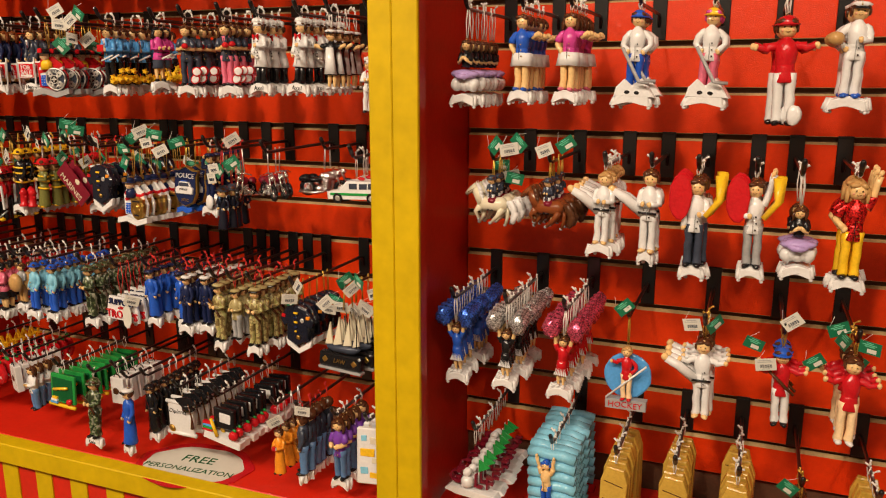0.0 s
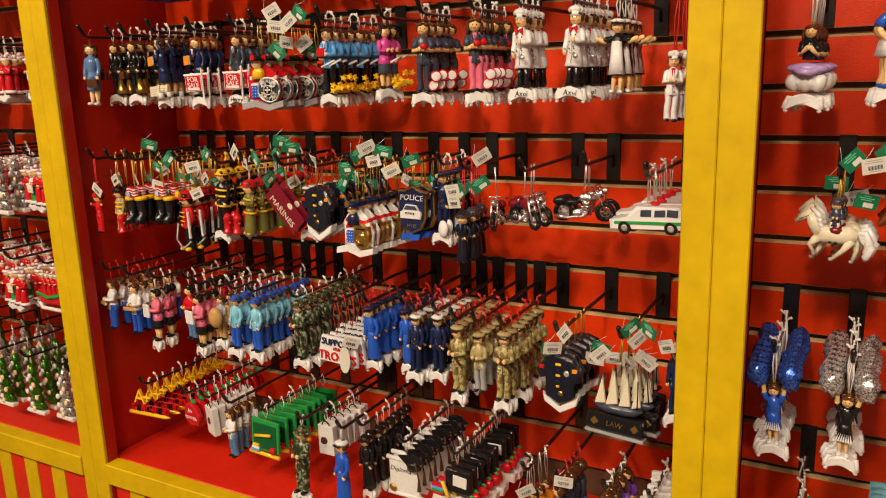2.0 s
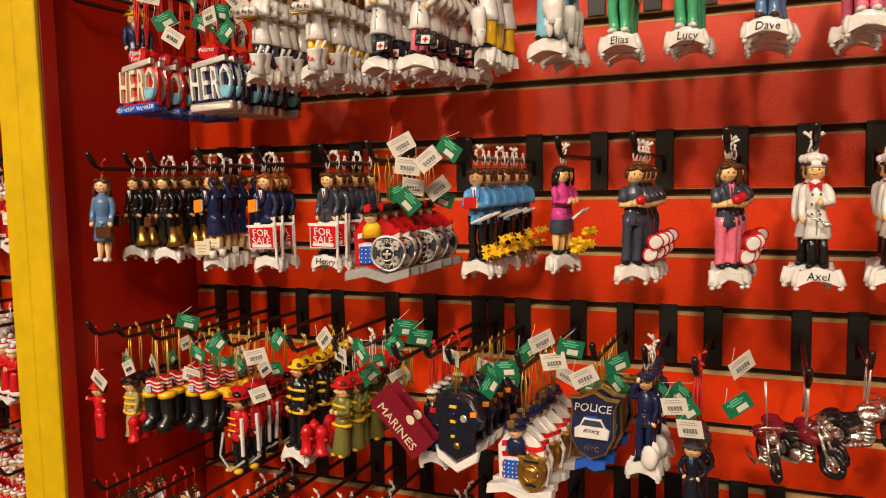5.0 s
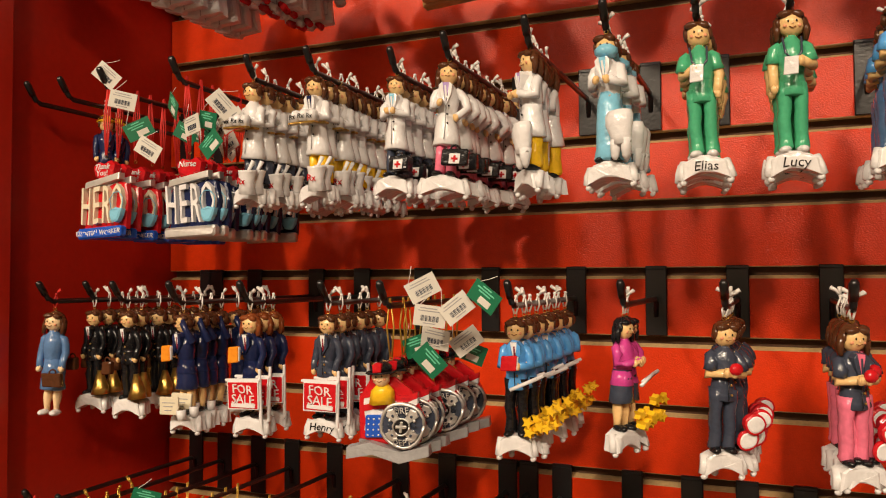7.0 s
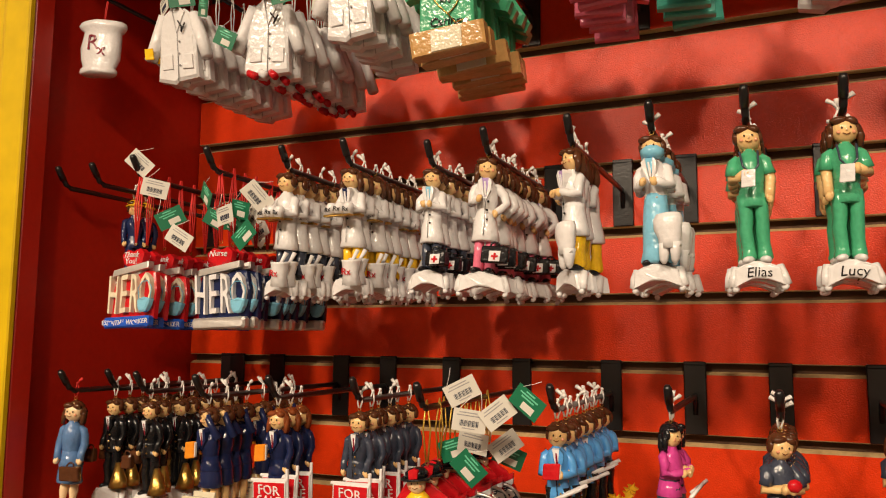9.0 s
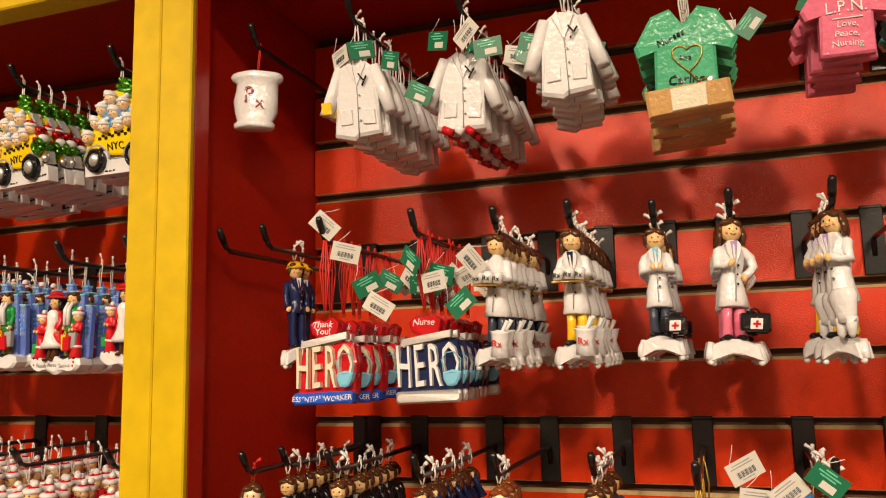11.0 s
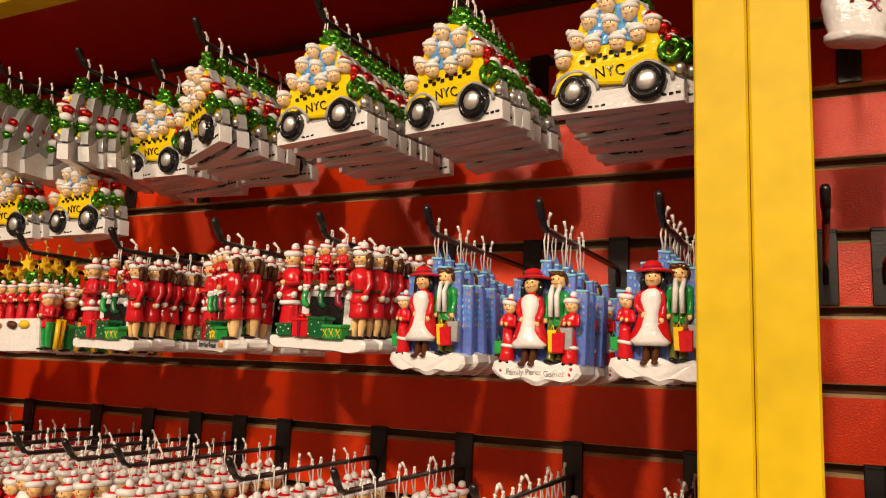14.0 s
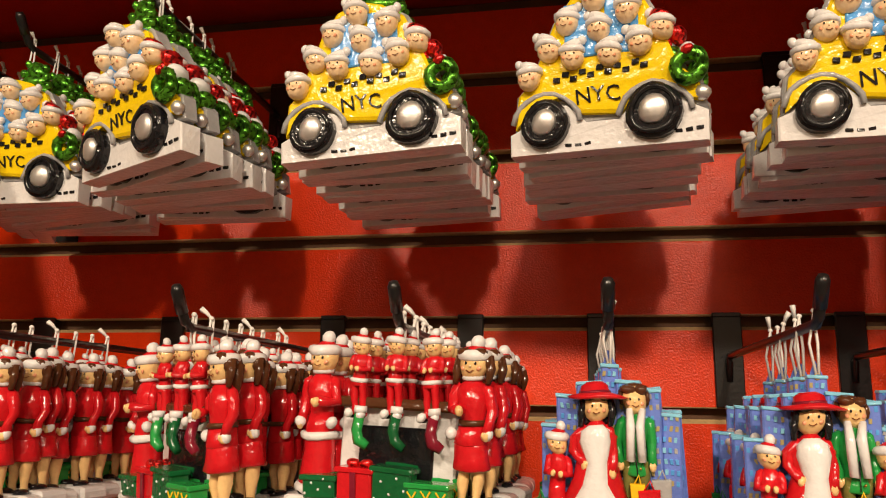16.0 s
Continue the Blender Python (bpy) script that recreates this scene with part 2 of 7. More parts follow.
def block(name, x0, x1, y0, y1, z0, z1, mat, parent=None, edge=0.002):
    s = Solid().box(((x0 + x1) / 2, (y0 + y1) / 2, (z0 + z1) / 2), (x1 - x0, y1 - y0, z1 - z0), mat, edge)
    ob = new(name, s.mesh(name))
    ob.parent = parent
    return ob


# ---------------------------------------------------------------- the display wall
WALL_Y, FRONT_Y, PITCH, ROW = 1.386, 1.075, 0.0762, 1.528
LEDGE_Z, HEAD_Z = 0.634, 2.02
BAYS = ((-2.965, -1.752), (-1.735, -0.525), (-0.505, 0.705))
X0, X1 = -4.6, 2.4


def groove(n):
    return ROW + n * PITCH


def structure(ob, label, category):
    return tagged(ob, label, category, "", "structure")


structure(block("floor", X0, X1, -2.6, 1.5, -0.1, 0.0, FLOORING), "dark brown shop floor with a dull sheen", "floor")
structure(block("ceiling", X0, X1, -2.6, 1.5, 2.9, 3.0, PLASTER), "warm white plain plaster shop ceiling", "ceiling")
structure(block("wall_south", X0, X1, -2.7, -2.6, 0.0, 2.9, PLASTER), "warm white plain wall behind the aisle", "wall")
structure(block("wall_west", X0 - 0.1, X0, -2.6, 1.5, 0.0, 2.9, PLASTER), "warm white plain end wall", "wall")
structure(block("wall_east", X1, X1 + 0.1, -2.6, 1.5, 0.0, 2.9, PLASTER), "warm white plain end wall", "wall")
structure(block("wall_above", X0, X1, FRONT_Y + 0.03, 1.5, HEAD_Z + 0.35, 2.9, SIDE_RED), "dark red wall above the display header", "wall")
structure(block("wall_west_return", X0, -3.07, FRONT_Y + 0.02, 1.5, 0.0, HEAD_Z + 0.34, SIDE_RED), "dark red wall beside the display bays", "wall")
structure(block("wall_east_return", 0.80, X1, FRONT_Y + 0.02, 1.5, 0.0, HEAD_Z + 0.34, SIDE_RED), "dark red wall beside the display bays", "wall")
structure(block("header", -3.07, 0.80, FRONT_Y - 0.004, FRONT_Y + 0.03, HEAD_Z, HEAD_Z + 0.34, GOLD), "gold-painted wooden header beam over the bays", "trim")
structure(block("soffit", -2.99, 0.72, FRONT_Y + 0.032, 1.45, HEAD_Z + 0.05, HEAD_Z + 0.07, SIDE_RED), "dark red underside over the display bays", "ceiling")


def slat_mesh(width):
    """One board of the slat wall, red face, bare edges, with a lip along the groove."""
    s, h = Solid(), PITCH - 0.009
    x, y = width / 2, 0.011
    prof = [(0.0, -h / 2 + 0.001), (0.0, h / 2 - 0.0035), (0.007, h / 2), (y, h / 2), (y, -h / 2), (0.001, -h / 2)]
    verts = [(sx, py, pz) for sx in (-x, x) for py, pz in prof]
    faces = [(0, 1, 7, 6)]
    s.add(verts, faces, WALL_RED, True)
    s.add(verts, [(1, 2, 8, 7), (2, 3, 9, 8), (3, 4, 10, 9), (4, 5, 11, 10), (5, 0, 6, 11), (5, 4, 3, 2, 1, 0), (6, 7, 8, 9, 10, 11)], TAN, True)
    return s.mesh("slat")


for i, (a, b) in enumerate(BAYS):
    back = structure(block(f"wall_north_{i + 1}", a, b, WALL_Y + 0.0135, WALL_Y + 0.05, LEDGE_Z - 0.05, HEAD_Z + 0.05, GROOVE_SHADE), "glossy red slat wall with dark horizontal grooves", "slat wall")
    me = slat_mesh(b - a - 0.004)
    for n in range(-12, 8):
        z = groove(n) + PITCH / 2
        if z - PITCH / 2 > LEDGE_Z and z + PITCH / 2 < HEAD_Z + 0.05:
            slat = new("slat", me)
            slat.parent = back
            slat.location = ((a + b) / 2, WALL_Y, z)
for i, (a, b) in enumerate(((-2.985, -2.965), (-1.752, -1.735), (-0.525, -0.505), (0.705, 0.725))):
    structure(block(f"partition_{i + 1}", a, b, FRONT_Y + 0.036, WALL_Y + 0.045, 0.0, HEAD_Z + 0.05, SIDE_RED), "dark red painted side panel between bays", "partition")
for i, (a, b) in enumerate(((-3.013, -2.935), (-1.785, -1.708), (-0.553, -0.471), (0.675, 0.755))):
    c, w = (a + b) / 2, (b - a)
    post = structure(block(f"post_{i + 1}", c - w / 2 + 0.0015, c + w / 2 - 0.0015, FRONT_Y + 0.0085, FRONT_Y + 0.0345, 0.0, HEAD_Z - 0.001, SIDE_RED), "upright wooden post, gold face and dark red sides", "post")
    for dx, wd in ((-w * 0.26, w * 0.48), (w * 0.24, w * 0.52)):
        part("face_board", Solid().box((c + dx, FRONT_Y + 0.004, HEAD_Z / 2), (wd - 0.0006, 0.008, HEAD_Z - 0.001), GOLD, 0.002), post, "gold-painted face board")
for i, (a, b) in enumerate(((-2.935, -1.785), (-1.708, -0.553), (-0.471, 0.675))):
    structure(block(f"ledge_{i + 1}", a - 0.025, b + 0.025, FRONT_Y + 0.036, WALL_Y + 0.01, LEDGE_Z - 0.03, LEDGE_Z, LEDGE_RED), "bright red painted display ledge", "ledge")
    structure(block(f"trim_{i + 1}", a, b, FRONT_Y - 0.004, FRONT_Y + 0.032, LEDGE_Z - 0.042, LEDGE_Z + 0.003, GOLD), "gold-painted wooden rail along the ledge", "trim")
    panel_ob = structure(block(f"base_panel_{i + 1}", a, b, FRONT_Y + 0.016, FRONT_Y + 0.03, 0.0, LEDGE_Z - 0.044, LEDGE_RED), "red base panel with upright gold battens", "panel")
    k = 0
    me = Solid().box((0, 0, 0), (0.045, 0.004, LEDGE_Z - 0.048), GOLD, 0.0015).mesh("batten")
    while a + 0.07 + k * 0.097 < b - 0.03:
        st = new("batten", me)
        st.parent, st.location = panel_ob, (a + 0.07 + k * 0.097, FRONT_Y + 0.0145, (LEDGE_Z - 0.046) / 2)
        k += 1


# ---------------------------------------------------------------- small shapes shared by ornaments
def oval(rx, rz, n=16, x=0.0, z=0.0):
    return [(x + rx * math.cos(2 * math.pi * j / n), z + rz * math.sin(2 * math.pi * j / n)) for j in range(n)]


def plate(w, h, x=0.0, z=0.0):
    return [(x - w / 2, z - h / 2), (x + w / 2, z - h / 2), (x + w / 2, z + h / 2), (x - w / 2, z + h / 2)]


RIBBON = [0]


def loop(s, top, mat="ribbon", spread=0.004, tails=True, seed=1):
    """The hanging ribbon: two strands from the rod to an eye at z = top, and knotted ends that stick up."""
    r = random.Random(seed * 7 + RIBBON[0] * 31)
    for d in (-1, 1):
        s.tube([(0, 0.001 * d, 0.004), (d * spread * 0.6, 0, top * 0.45), (d * 0.0008, 0, top)], 0.0009, mat, 4)
    s.ring((0, top - 0.001), 0.0018, 0.0005, "bronze", 8, 4)
    if tails:
        s.ball((0, -0.0005, 0.0045), (0.0020, 0.0016, 0.0016), mat, 6, 4)
        for k in range(r.choice((0, 1, 1, 2))):
            a = r.uniform(-0.85, 0.85)
            up = r.uniform(0.5, 1.25)
            s.tube([(0, 0, 0.004), (0.005 * a, -0.002, 0.004 + 0.005 * up), (0.010 * a, -0.003 + 0.003 * k, 0.004 + 0.008 * up)], [0.0008, 0.0016, 0.0019], mat, 4)
    return s


def scroll(s, z, w=0.046, text="", mat="white", y=-0.004):
    """A curved name banner with rolled ends."""
    n, top, low, w = 9, [], [], w * 0.69
    for i in range(n + 1):
        t = i / n * 2 - 1
        top.append((t * w / 2, z + 0.0105 + 0.0045 * (1 - t * t)))
        low.append((t * w / 2 * 1.12, z + 0.0050 * (1 - t * t) - 0.003))
    s.slab(low + top[::-1], y - 0.007, y + 0.009, mat, 0.0015)
    for d in (-1, 1):
        s.tube([(d * w * 0.485, y + 0.002, z + 0.012), (d * w * 0.54, y - 0.001, z + 0.004), (d * w * 0.60, y - 0.002, z - 0.003)], [0.0036, 0.0040, 0.0032], mat, 7)
        s.ball((d * w * 0.545, y - 0.003, z - 0.0045), (0.0030, 0.0030, 0.0026), mat, 6, 4)
    if text:
        s.text(text, 0, y - 0.0075, z + 0.0065, 0.0105, "black", 0.0003, 0.25)


def santa_hat(s, c, r, red="red", lean=0.0):
    """A soft hat with a thick white brim and a bobble."""
    lean = lean or 0.25 * r
    s.loft([(c[2] + r * 0.40, r * 1.00, r * 1.00), (c[2] + r * 0.85, r * 0.86, r * 0.86, lean * 0.2, 0.0), (c[2] + r * 1.20, r * 0.46, r * 0.46, lean * 0.8, 0.0), (c[2] + r * 1.32, r * 0.2, r * 0.2, lean, 0.0)], red, c[0], c[1] + r * 0.10, 9)
    s.loft([(c[2] + r * 0.22, r * 0.96, r * 0.96), (c[2] + r * 0.34, r * 1.14, r * 1.14), (c[2] + r * 0.62, r * 1.20, r * 1.20), (c[2] + r * 0.86, r * 1.08, r * 1.08), (c[2] + r * 0.96, r * 0.84, r * 0.84)], "white", c[0], c[1] + r * 0.04, 10)
    s.ball((c[0] + lean * 1.2, c[1] + r * 0.05, c[2] + r * 1.46), r * 0.50, "white", 8, 5)


def fur(s, x, y, z, rx, ry, t=0.0028):
    """A white fur hem round a coat."""
    s.loft([(z - t, rx * 0.98, ry * 0.98), (z - t * 0.5, rx * 1.07, ry * 1.12), (z + t * 0.5, rx * 1.07, ry * 1.12), (z + t, rx * 0.98, ry * 0.98)], "white", x, y, 10)


def face(s, c, r, smile=True):
    for d in (-1, 1):
        s.ball((c[0] + d * r * 0.32, c[1] - r * 0.90, c[2] + r * 0.10), (r * 0.085, r * 0.07, r * 0.11), "black", 5, 4)
        s.ball((c[0] + d * r * 0.52, c[1] - r * 0.74, c[2] - r * 0.22), (r * 0.20, r * 0.08, r * 0.16), "blush", 6, 4)
    s.ball((c[0], c[1] - r * 0.95, c[2] - r * 0.08), (r * 0.09, r * 0.10, r * 0.09), "pale", 5, 4)
    if smile:
        s.tube([(c[0] - r * 0.26, c[1] - r * 0.90, c[2] - r * 0.34), (c[0], c[1] - r * 0.92, c[2] - r * 0.46), (c[0] + r * 0.26, c[1] - r * 0.90, c[2] - r * 0.34)], r * 0.035, "auburn", 4)


ARMS = dict(
    down=((0.215, 0.0, 0.60), (0.20, -0.05, 0.46)), crossed=((0.22, -0.04, 0.60), (-0.05, -0.15, 0.63)), front=((0.215, -0.03, 0.60), (0.07, -0.16, 0.62)),
    up=((0.25, 0.0, 0.88), (0.31, -0.03, 1.06)), hip=((0.29, 0.0, 0.60), (0.16, -0.05, 0.52)), out=((0.30, -0.03, 0.70), (0.46, -0.06, 0.74)), salute=((0.27, -0.05, 0.72), (0.10, -0.10, 0.94)), pray=((0.2, -0.06, 0.58), (0.02, -0.16, 0.68)))


def figure(s, x=0.0, y=0.0, z=0.0, h=0.108, top="white", legs="black", style="pants", arms="front", hair="brown", cut="short", hat="", sleeve="", shoes="black", skin="skin", collar="", smile=True, head=1.0):
    """A painted resin doll of height h whose feet stand at z."""
    u = h
    sleeve = sleeve or top

    def at(px, py, pz):
        return (x + px * 0.57 * u, y + py * u, z + pz * u)

    def stack(rows, mat, px=0.0, seg=10):
        s.loft([(z + r[0] * u, r[1] * 0.61 * u, r[2] * 0.88 * u, *[k * u for k in r[3:5]]) for r in rows], mat, x + px * 0.66 * u, y, seg)
    for d in (-1, 1) if style != "sit" else ():
        s.ball(at(d * 0.10, -0.045, 0.022), (0.044 * u, 0.085 * u, 0.030 * u), shoes, 8, 5)
        s.ball(at(d * 0.11, -0.090, 0.024), (0.036 * u, 0.040 * u, 0.026 * u), shoes, 7, 4)
    if style == "pants":
        for d in (-1, 1):
            stack([(0.025, 0.076, 0.066), (0.045, 0.090, 0.082), (0.075, 0.080, 0.070), (0.15, 0.074, 0.072), (0.24, 0.078, 0.078, d * 0.003, -0.006), (0.31, 0.076, 0.076), (0.40, 0.088, 0.092), (0.49, 0.084, 0.096)], legs, d * 0.080, 10)
        stack([(0.395, 0.160, 0.106), (0.405, 0.176, 0.116), (0.45, 0.166, 0.112), (0.53, 0.140, 0.098), (0.57, 0.138, 0.096)], top, 0, 12)
    elif style == "sit":
        s.ball(at(0, -0.04, 0.38), (0.30 * u, 0.17 * u, 0.085 * u), legs, 12, 6)
        for d in (-1, 1):
            s.tube([at(d * 0.36, -0.05, 0.40), at(d * 0.10, -0.22, 0.33), at(-d * 0.16, -0.24, 0.34)], [0.06 * u, 0.055 * u, 0.04 * u], legs, 7)
        for k in range(5):
            s.ball(at((k - 2) * 0.15, 0, 0.19 + 0.02 * (k % 2)), (0.12 * u, 0.14 * u, 0.14 * u), "white", 8, 6)
    elif style == "robe":
        stack([(0.02, 0.205, 0.125), (0.04, 0.222, 0.140), (0.12, 0.200, 0.126), (0.3, 0.178, 0.118), (0.44, 0.152, 0.104), (0.54, 0.134, 0.096)], legs, 0, 12)
    elif style in ("skirt", "coat"):
        for d in (-1, 1):
            stack([(0.03, 0.042, 0.042), (0.08, 0.040, 0.042), (0.17, 0.060, 0.062), (0.24, 0.052, 0.056), (0.34, 0.062, 0.064)] if style == "skirt" else [(0.025, 0.072, 0.062), (0.05, 0.080, 0.074), (0.16, 0.068, 0.068), (0.34, 0.074, 0.076)], skin if style == "skirt" else legs, d * 0.074, 8)
        low = 0.24 if style == "skirt" else 0.27
        stack([(low, 0.186, 0.112), (low + 0.012, 0.204, 0.128), (low + 0.07, 0.188, 0.120), (0.42, 0.172, 0.112), (0.50, 0.142, 0.100), (0.54, 0.136, 0.096)], legs if style == "skirt" else top, 0, 12)
        if style == "skirt":
            stack([(0.395, 0.168, 0.112), (0.405, 0.184, 0.122), (0.46, 0.158, 0.108), (0.53, 0.138, 0.097)], top, 0, 12)
    stack([(0.50, 0.138, 0.097), (0.55, 0.134, 0.095), (0.62, 0.152, 0.106, 0, -0.006), (0.68, 0.168, 0.108, 0, -0.006), (0.735, 0.164, 0.096), (0.775, 0.120, 0.078), (0.80, 0.072, 0.060), (0.835, 0.044, 0.046)], top, 0, 12)
    if style in ("coat", "pants") and top not in ("red", "scrub"):
        s.tube([at(0.0, -0.113, 0.60), at(0.004, -0.118, 0.42), at(0.0, -0.116, 0.31 if style == "coat" else 0.41)], 0.0042 * u, "grey" if top == "white" else "black", 4)
        for k in range(3):
            s.ball(at(0.045, -0.112, 0.60 - 0.075 * k), 0.0105 * u, "black" if top == "white" else "bronze", 5, 4)
    if collar:
        s.slab([(x - 0.034 * u, z + 0.80 * u), (x + 0.034 * u, z + 0.80 * u), (x, z + 0.64 * u)], y - 0.116 * u, y - 0.05 * u, collar, 0.0004)
        s.slab([(x - 0.007 * u, z + 0.77 * u), (x + 0.007 * u, z + 0.77 * u), (x + 0.009 * u, z + 0.67 * u), (x, z + 0.645 * u), (x - 0.009 * u, z + 0.67 * u)], y - 0.121 * u, y - 0.06 * u, "maroon" if collar == "white" else top, 0.0003)
        for d in (-1, 1):
            s.slab([(x + d * 0.030 * u, z + 0.805 * u), (x + d * 0.058 * u, z + 0.775 * u), (x + d * 0.050 * u, z + 0.70 * u), (x + d * 0.004 * u, z + 0.605 * u), (x + d * 0.012 * u, z + 0.66 * u)], y - 0.124 * u, y - 0.05 * u, top, 0.0005)
    pose_l, pose_r = (arms, arms) if isinstance(arms, str) else arms
    for d, key in ((-1, pose_l), (1, pose_r)):
        e, w = ARMS[key]
        mid = 0.5 * (e[2] + 0.76)
        s.tube([at(d * 0.125, 0.005, 0.762), at(d * 0.175, 0.0, 0.735), at(d * e[0] * 0.92, e[1], mid), at(d * e[0] * 1.02, e[1], e[2]), at(d * (0.55 * e[0] + 0.45 * w[0]), 0.5 * (e[1] + w[1]) - 0.01, 0.5 * (e[2] + w[2])), at(d * w[0], w[1], w[2])], [0.030 * u, 0.041 * u, 0.041 * u, 0.038 * u, 0.033 * u, 0.036 * u], sleeve, 8)
        if sleeve == "skin":
            s.tube([at(d * 0.125, 0, 0.766), at(d * 0.18, 0, 0.735), at(d * e[0] * 0.92, e[1], mid), at(d * e[0] * 0.97, e[1], 0.45 * mid + 0.55 * e[2])], [0.034 * u, 0.047 * u, 0.050 * u, 0.054 * u], top, 8)
        s.ball(at(d * w[0] * 1.02, w[1] - 0.012, w[2] + (0.03 if key == "up" else -0.008)), (0.028 * u, 0.030 * u, 0.036 * u), skin, 7, 5)
        s.ball(at(d * w[0] * 1.02 - d * 0.03, w[1] - 0.03, w[2]), (0.011 * u, 0.013 * u, 0.022 * u), skin, 5, 4)
    s.loft([(z + 0.78 * u, 0.040 * u, 0.042 * u), (z + 0.84 * u, 0.036 * u, 0.038 * u)], skin, x, y - 0.008 * u, 8)
    c, r = at(0, -0.01, 0.896), 0.086 * u * head
    s.ball(c, (r, r * 0.95, r * 1.08), skin, 10, 7)
    face(s, c, r, smile)
    if hair:
        s.ball((c[0], c[1] + 0.34 * r, c[2] + 0.26 * r), (r * 1.12, r * 1.0, r * 1.02), hair, 10, 6)
        s.ball((c[0] - 0.42 * r, c[1] - 0.52 * r, c[2] + 0.74 * r), (r * 0.66, r * 0.46, r * 0.34), hair, 8, 5)
        s.ball((c[0] + 0.50 * r, c[1] - 0.46 * r, c[2] + 0.70 * r), (r * 0.54, r * 0.44, r * 0.38), hair, 8, 5)
        for d in (-1, 1):
            s.ball((c[0] + d * 0.96 * r, c[1] + 0.05 * r, c[2] + 0.15 * r), (r * 0.26, r * 0.55, r * 0.62), hair, 7, 5)
        if cut == "long":
            s.loft([(c[2] - 1.9 * r, r * 0.75, r * 0.35), (c[2] - 1.0 * r, r * 1.15, r * 0.55), (c[2] + 0.2 * r, r * 1.15, r * 0.75)], hair, c[0], c[1] + 0.62 * r, 9)
            for d in (-1, 1):
                s.tube([(c[0] + d * r * 0.98, c[1] + 0.1 * r, c[2] + 0.5 * r), (c[0] + d * r * 1.12, c[1] - 0.05 * r, c[2] - 0.4 * r), (c[0] + d * r * 1.1, c[1] - 0.2 * r, c[2] - 1.3 * r)], [r * 0.3, r * 0.34, r * 0.2], hair, 6)
    if hat == "santa":
        santa_hat(s, c, r)
    elif hat == "chef":
        s.loft([(c[2] + 0.35 * r, r * 1.08, r * 1.08), (c[2] + 1.05 * r, r * 1.05, r * 1.05)], "white", c[0], c[1], 10)
        for j in range(6):
            a = j * math.pi / 3
            s.ball((c[0] + 0.72 * r * math.cos(a), c[1] + 0.6 * r * math.sin(a), c[2] + 1.3 * r), (r * 0.6, r * 0.6, r * 0.52), "white", 7, 5)
        s.ball((c[0], c[1], c[2] + 1.5 * r), (r * 0.8, r * 0.8, r * 0.5), "white", 8, 5)
    elif hat in ("cap", "whitecap", "khakicap"):
        col = dict(cap="navy", whitecap="white", khakicap="khaki")[hat]
        s.loft([(c[2] + 0.5 * r, r * 1.0, r * 1.0), (c[2] + 0.95 * r, r * 1.3, r * 1.3), (c[2] + 1.2 * r, r * 0.9, r * 0.9)], col, c[0], c[1], 10)
        s.slab(oval(r * 0.9, r * 0.16, 10, c[0], c[2] + 0.5 * r), c[1] - 1.35 * r, c[1] - 0.5 * r, "black", 0.0004)
        s.ball((c[0], c[1] - 1.12 * r, c[2] + 0.85 * r), r * 0.16, "bronze", 5, 4)
    elif hat in ("hardhat", "firehat", "redhat", "camohat", "bowler", "bluecap"):
        col = dict(hardhat="yellow", firehat="black", redhat="red", camohat="camo_green", bowler="slate", bluecap="blue")[hat]
        s.ball((c[0], c[1] + 0.1 * r, c[2] + 0.55 * r), (r * 1.15, r * 1.15, r * 0.85), col, 10, 6)
        s.loft([(c[2] + 0.36 * r, r * 1.35, r * 1.45), (c[2] + 0.5 * r, r * 1.3, r * 1.4)], col, c[0], c[1] - 0.05 * r, 10)
    elif hat == "wide":
        s.loft([(c[2] + 0.45 * r, r * 1.7, r * 1.5), (c[2] + 0.62 * r, r * 1.75, r * 1.5), (c[2] + 0.7 * r, r * 1.1, r * 1.1), (c[2] + 1.25 * r, r * 0.75, r * 0.8)], "red", c[0], c[1], 11)
    return c, r


# ---------------------------------------------------------------- ornaments: each returns its pieces, the first the body
def doll(drop=0.011, base=True, text="", total=0.125, extra=None, cord="ribbon", seed=1, **kw):
    s = Solid()
    loop(s, -drop, cord, seed=seed)
    foot = -drop - total
    lift = 0.014 if base else 0.0
    h = (total - lift) / 1.03
    if base:
        scroll(s, foot, 0.046 if base is True else base, text)
    figure(s, 0, 0, foot + lift, h, **kw)
    if extra:
        extra(s, foot + lift, h)
    return [("ornament", s, "")]


def bag(px, pz, w=0.02, hh=0.014, mat="black", cross=True):
    def put(s, z, h):
        s.box((px * 0.66 * h, -0.20 * h, z + pz * h), (w, 0.008, hh), mat)
        s.ring((px * 0.66 * h, z + pz * h + hh * 0.55), 0.004, 0.001, mat, 8, 4, -0.20 * h)
        if cross:
            s.box((px * 0.66 * h, -0.20 * h - 0.0045, z + pz * h - 0.001), (0.010, 0.001, 0.009), "white", 0.0003)
            s.box((px * 0.66 * h, -0.20 * h - 0.0054, z + pz * h - 0.001), (0.006, 0.001, 0.0018), "red", 0.0002)
            s.box((px * 0.66 * h, -0.20 * h - 0.0054, z + pz * h - 0.001), (0.0018, 0.0012, 0.006), "red", 0.0002)
    return put


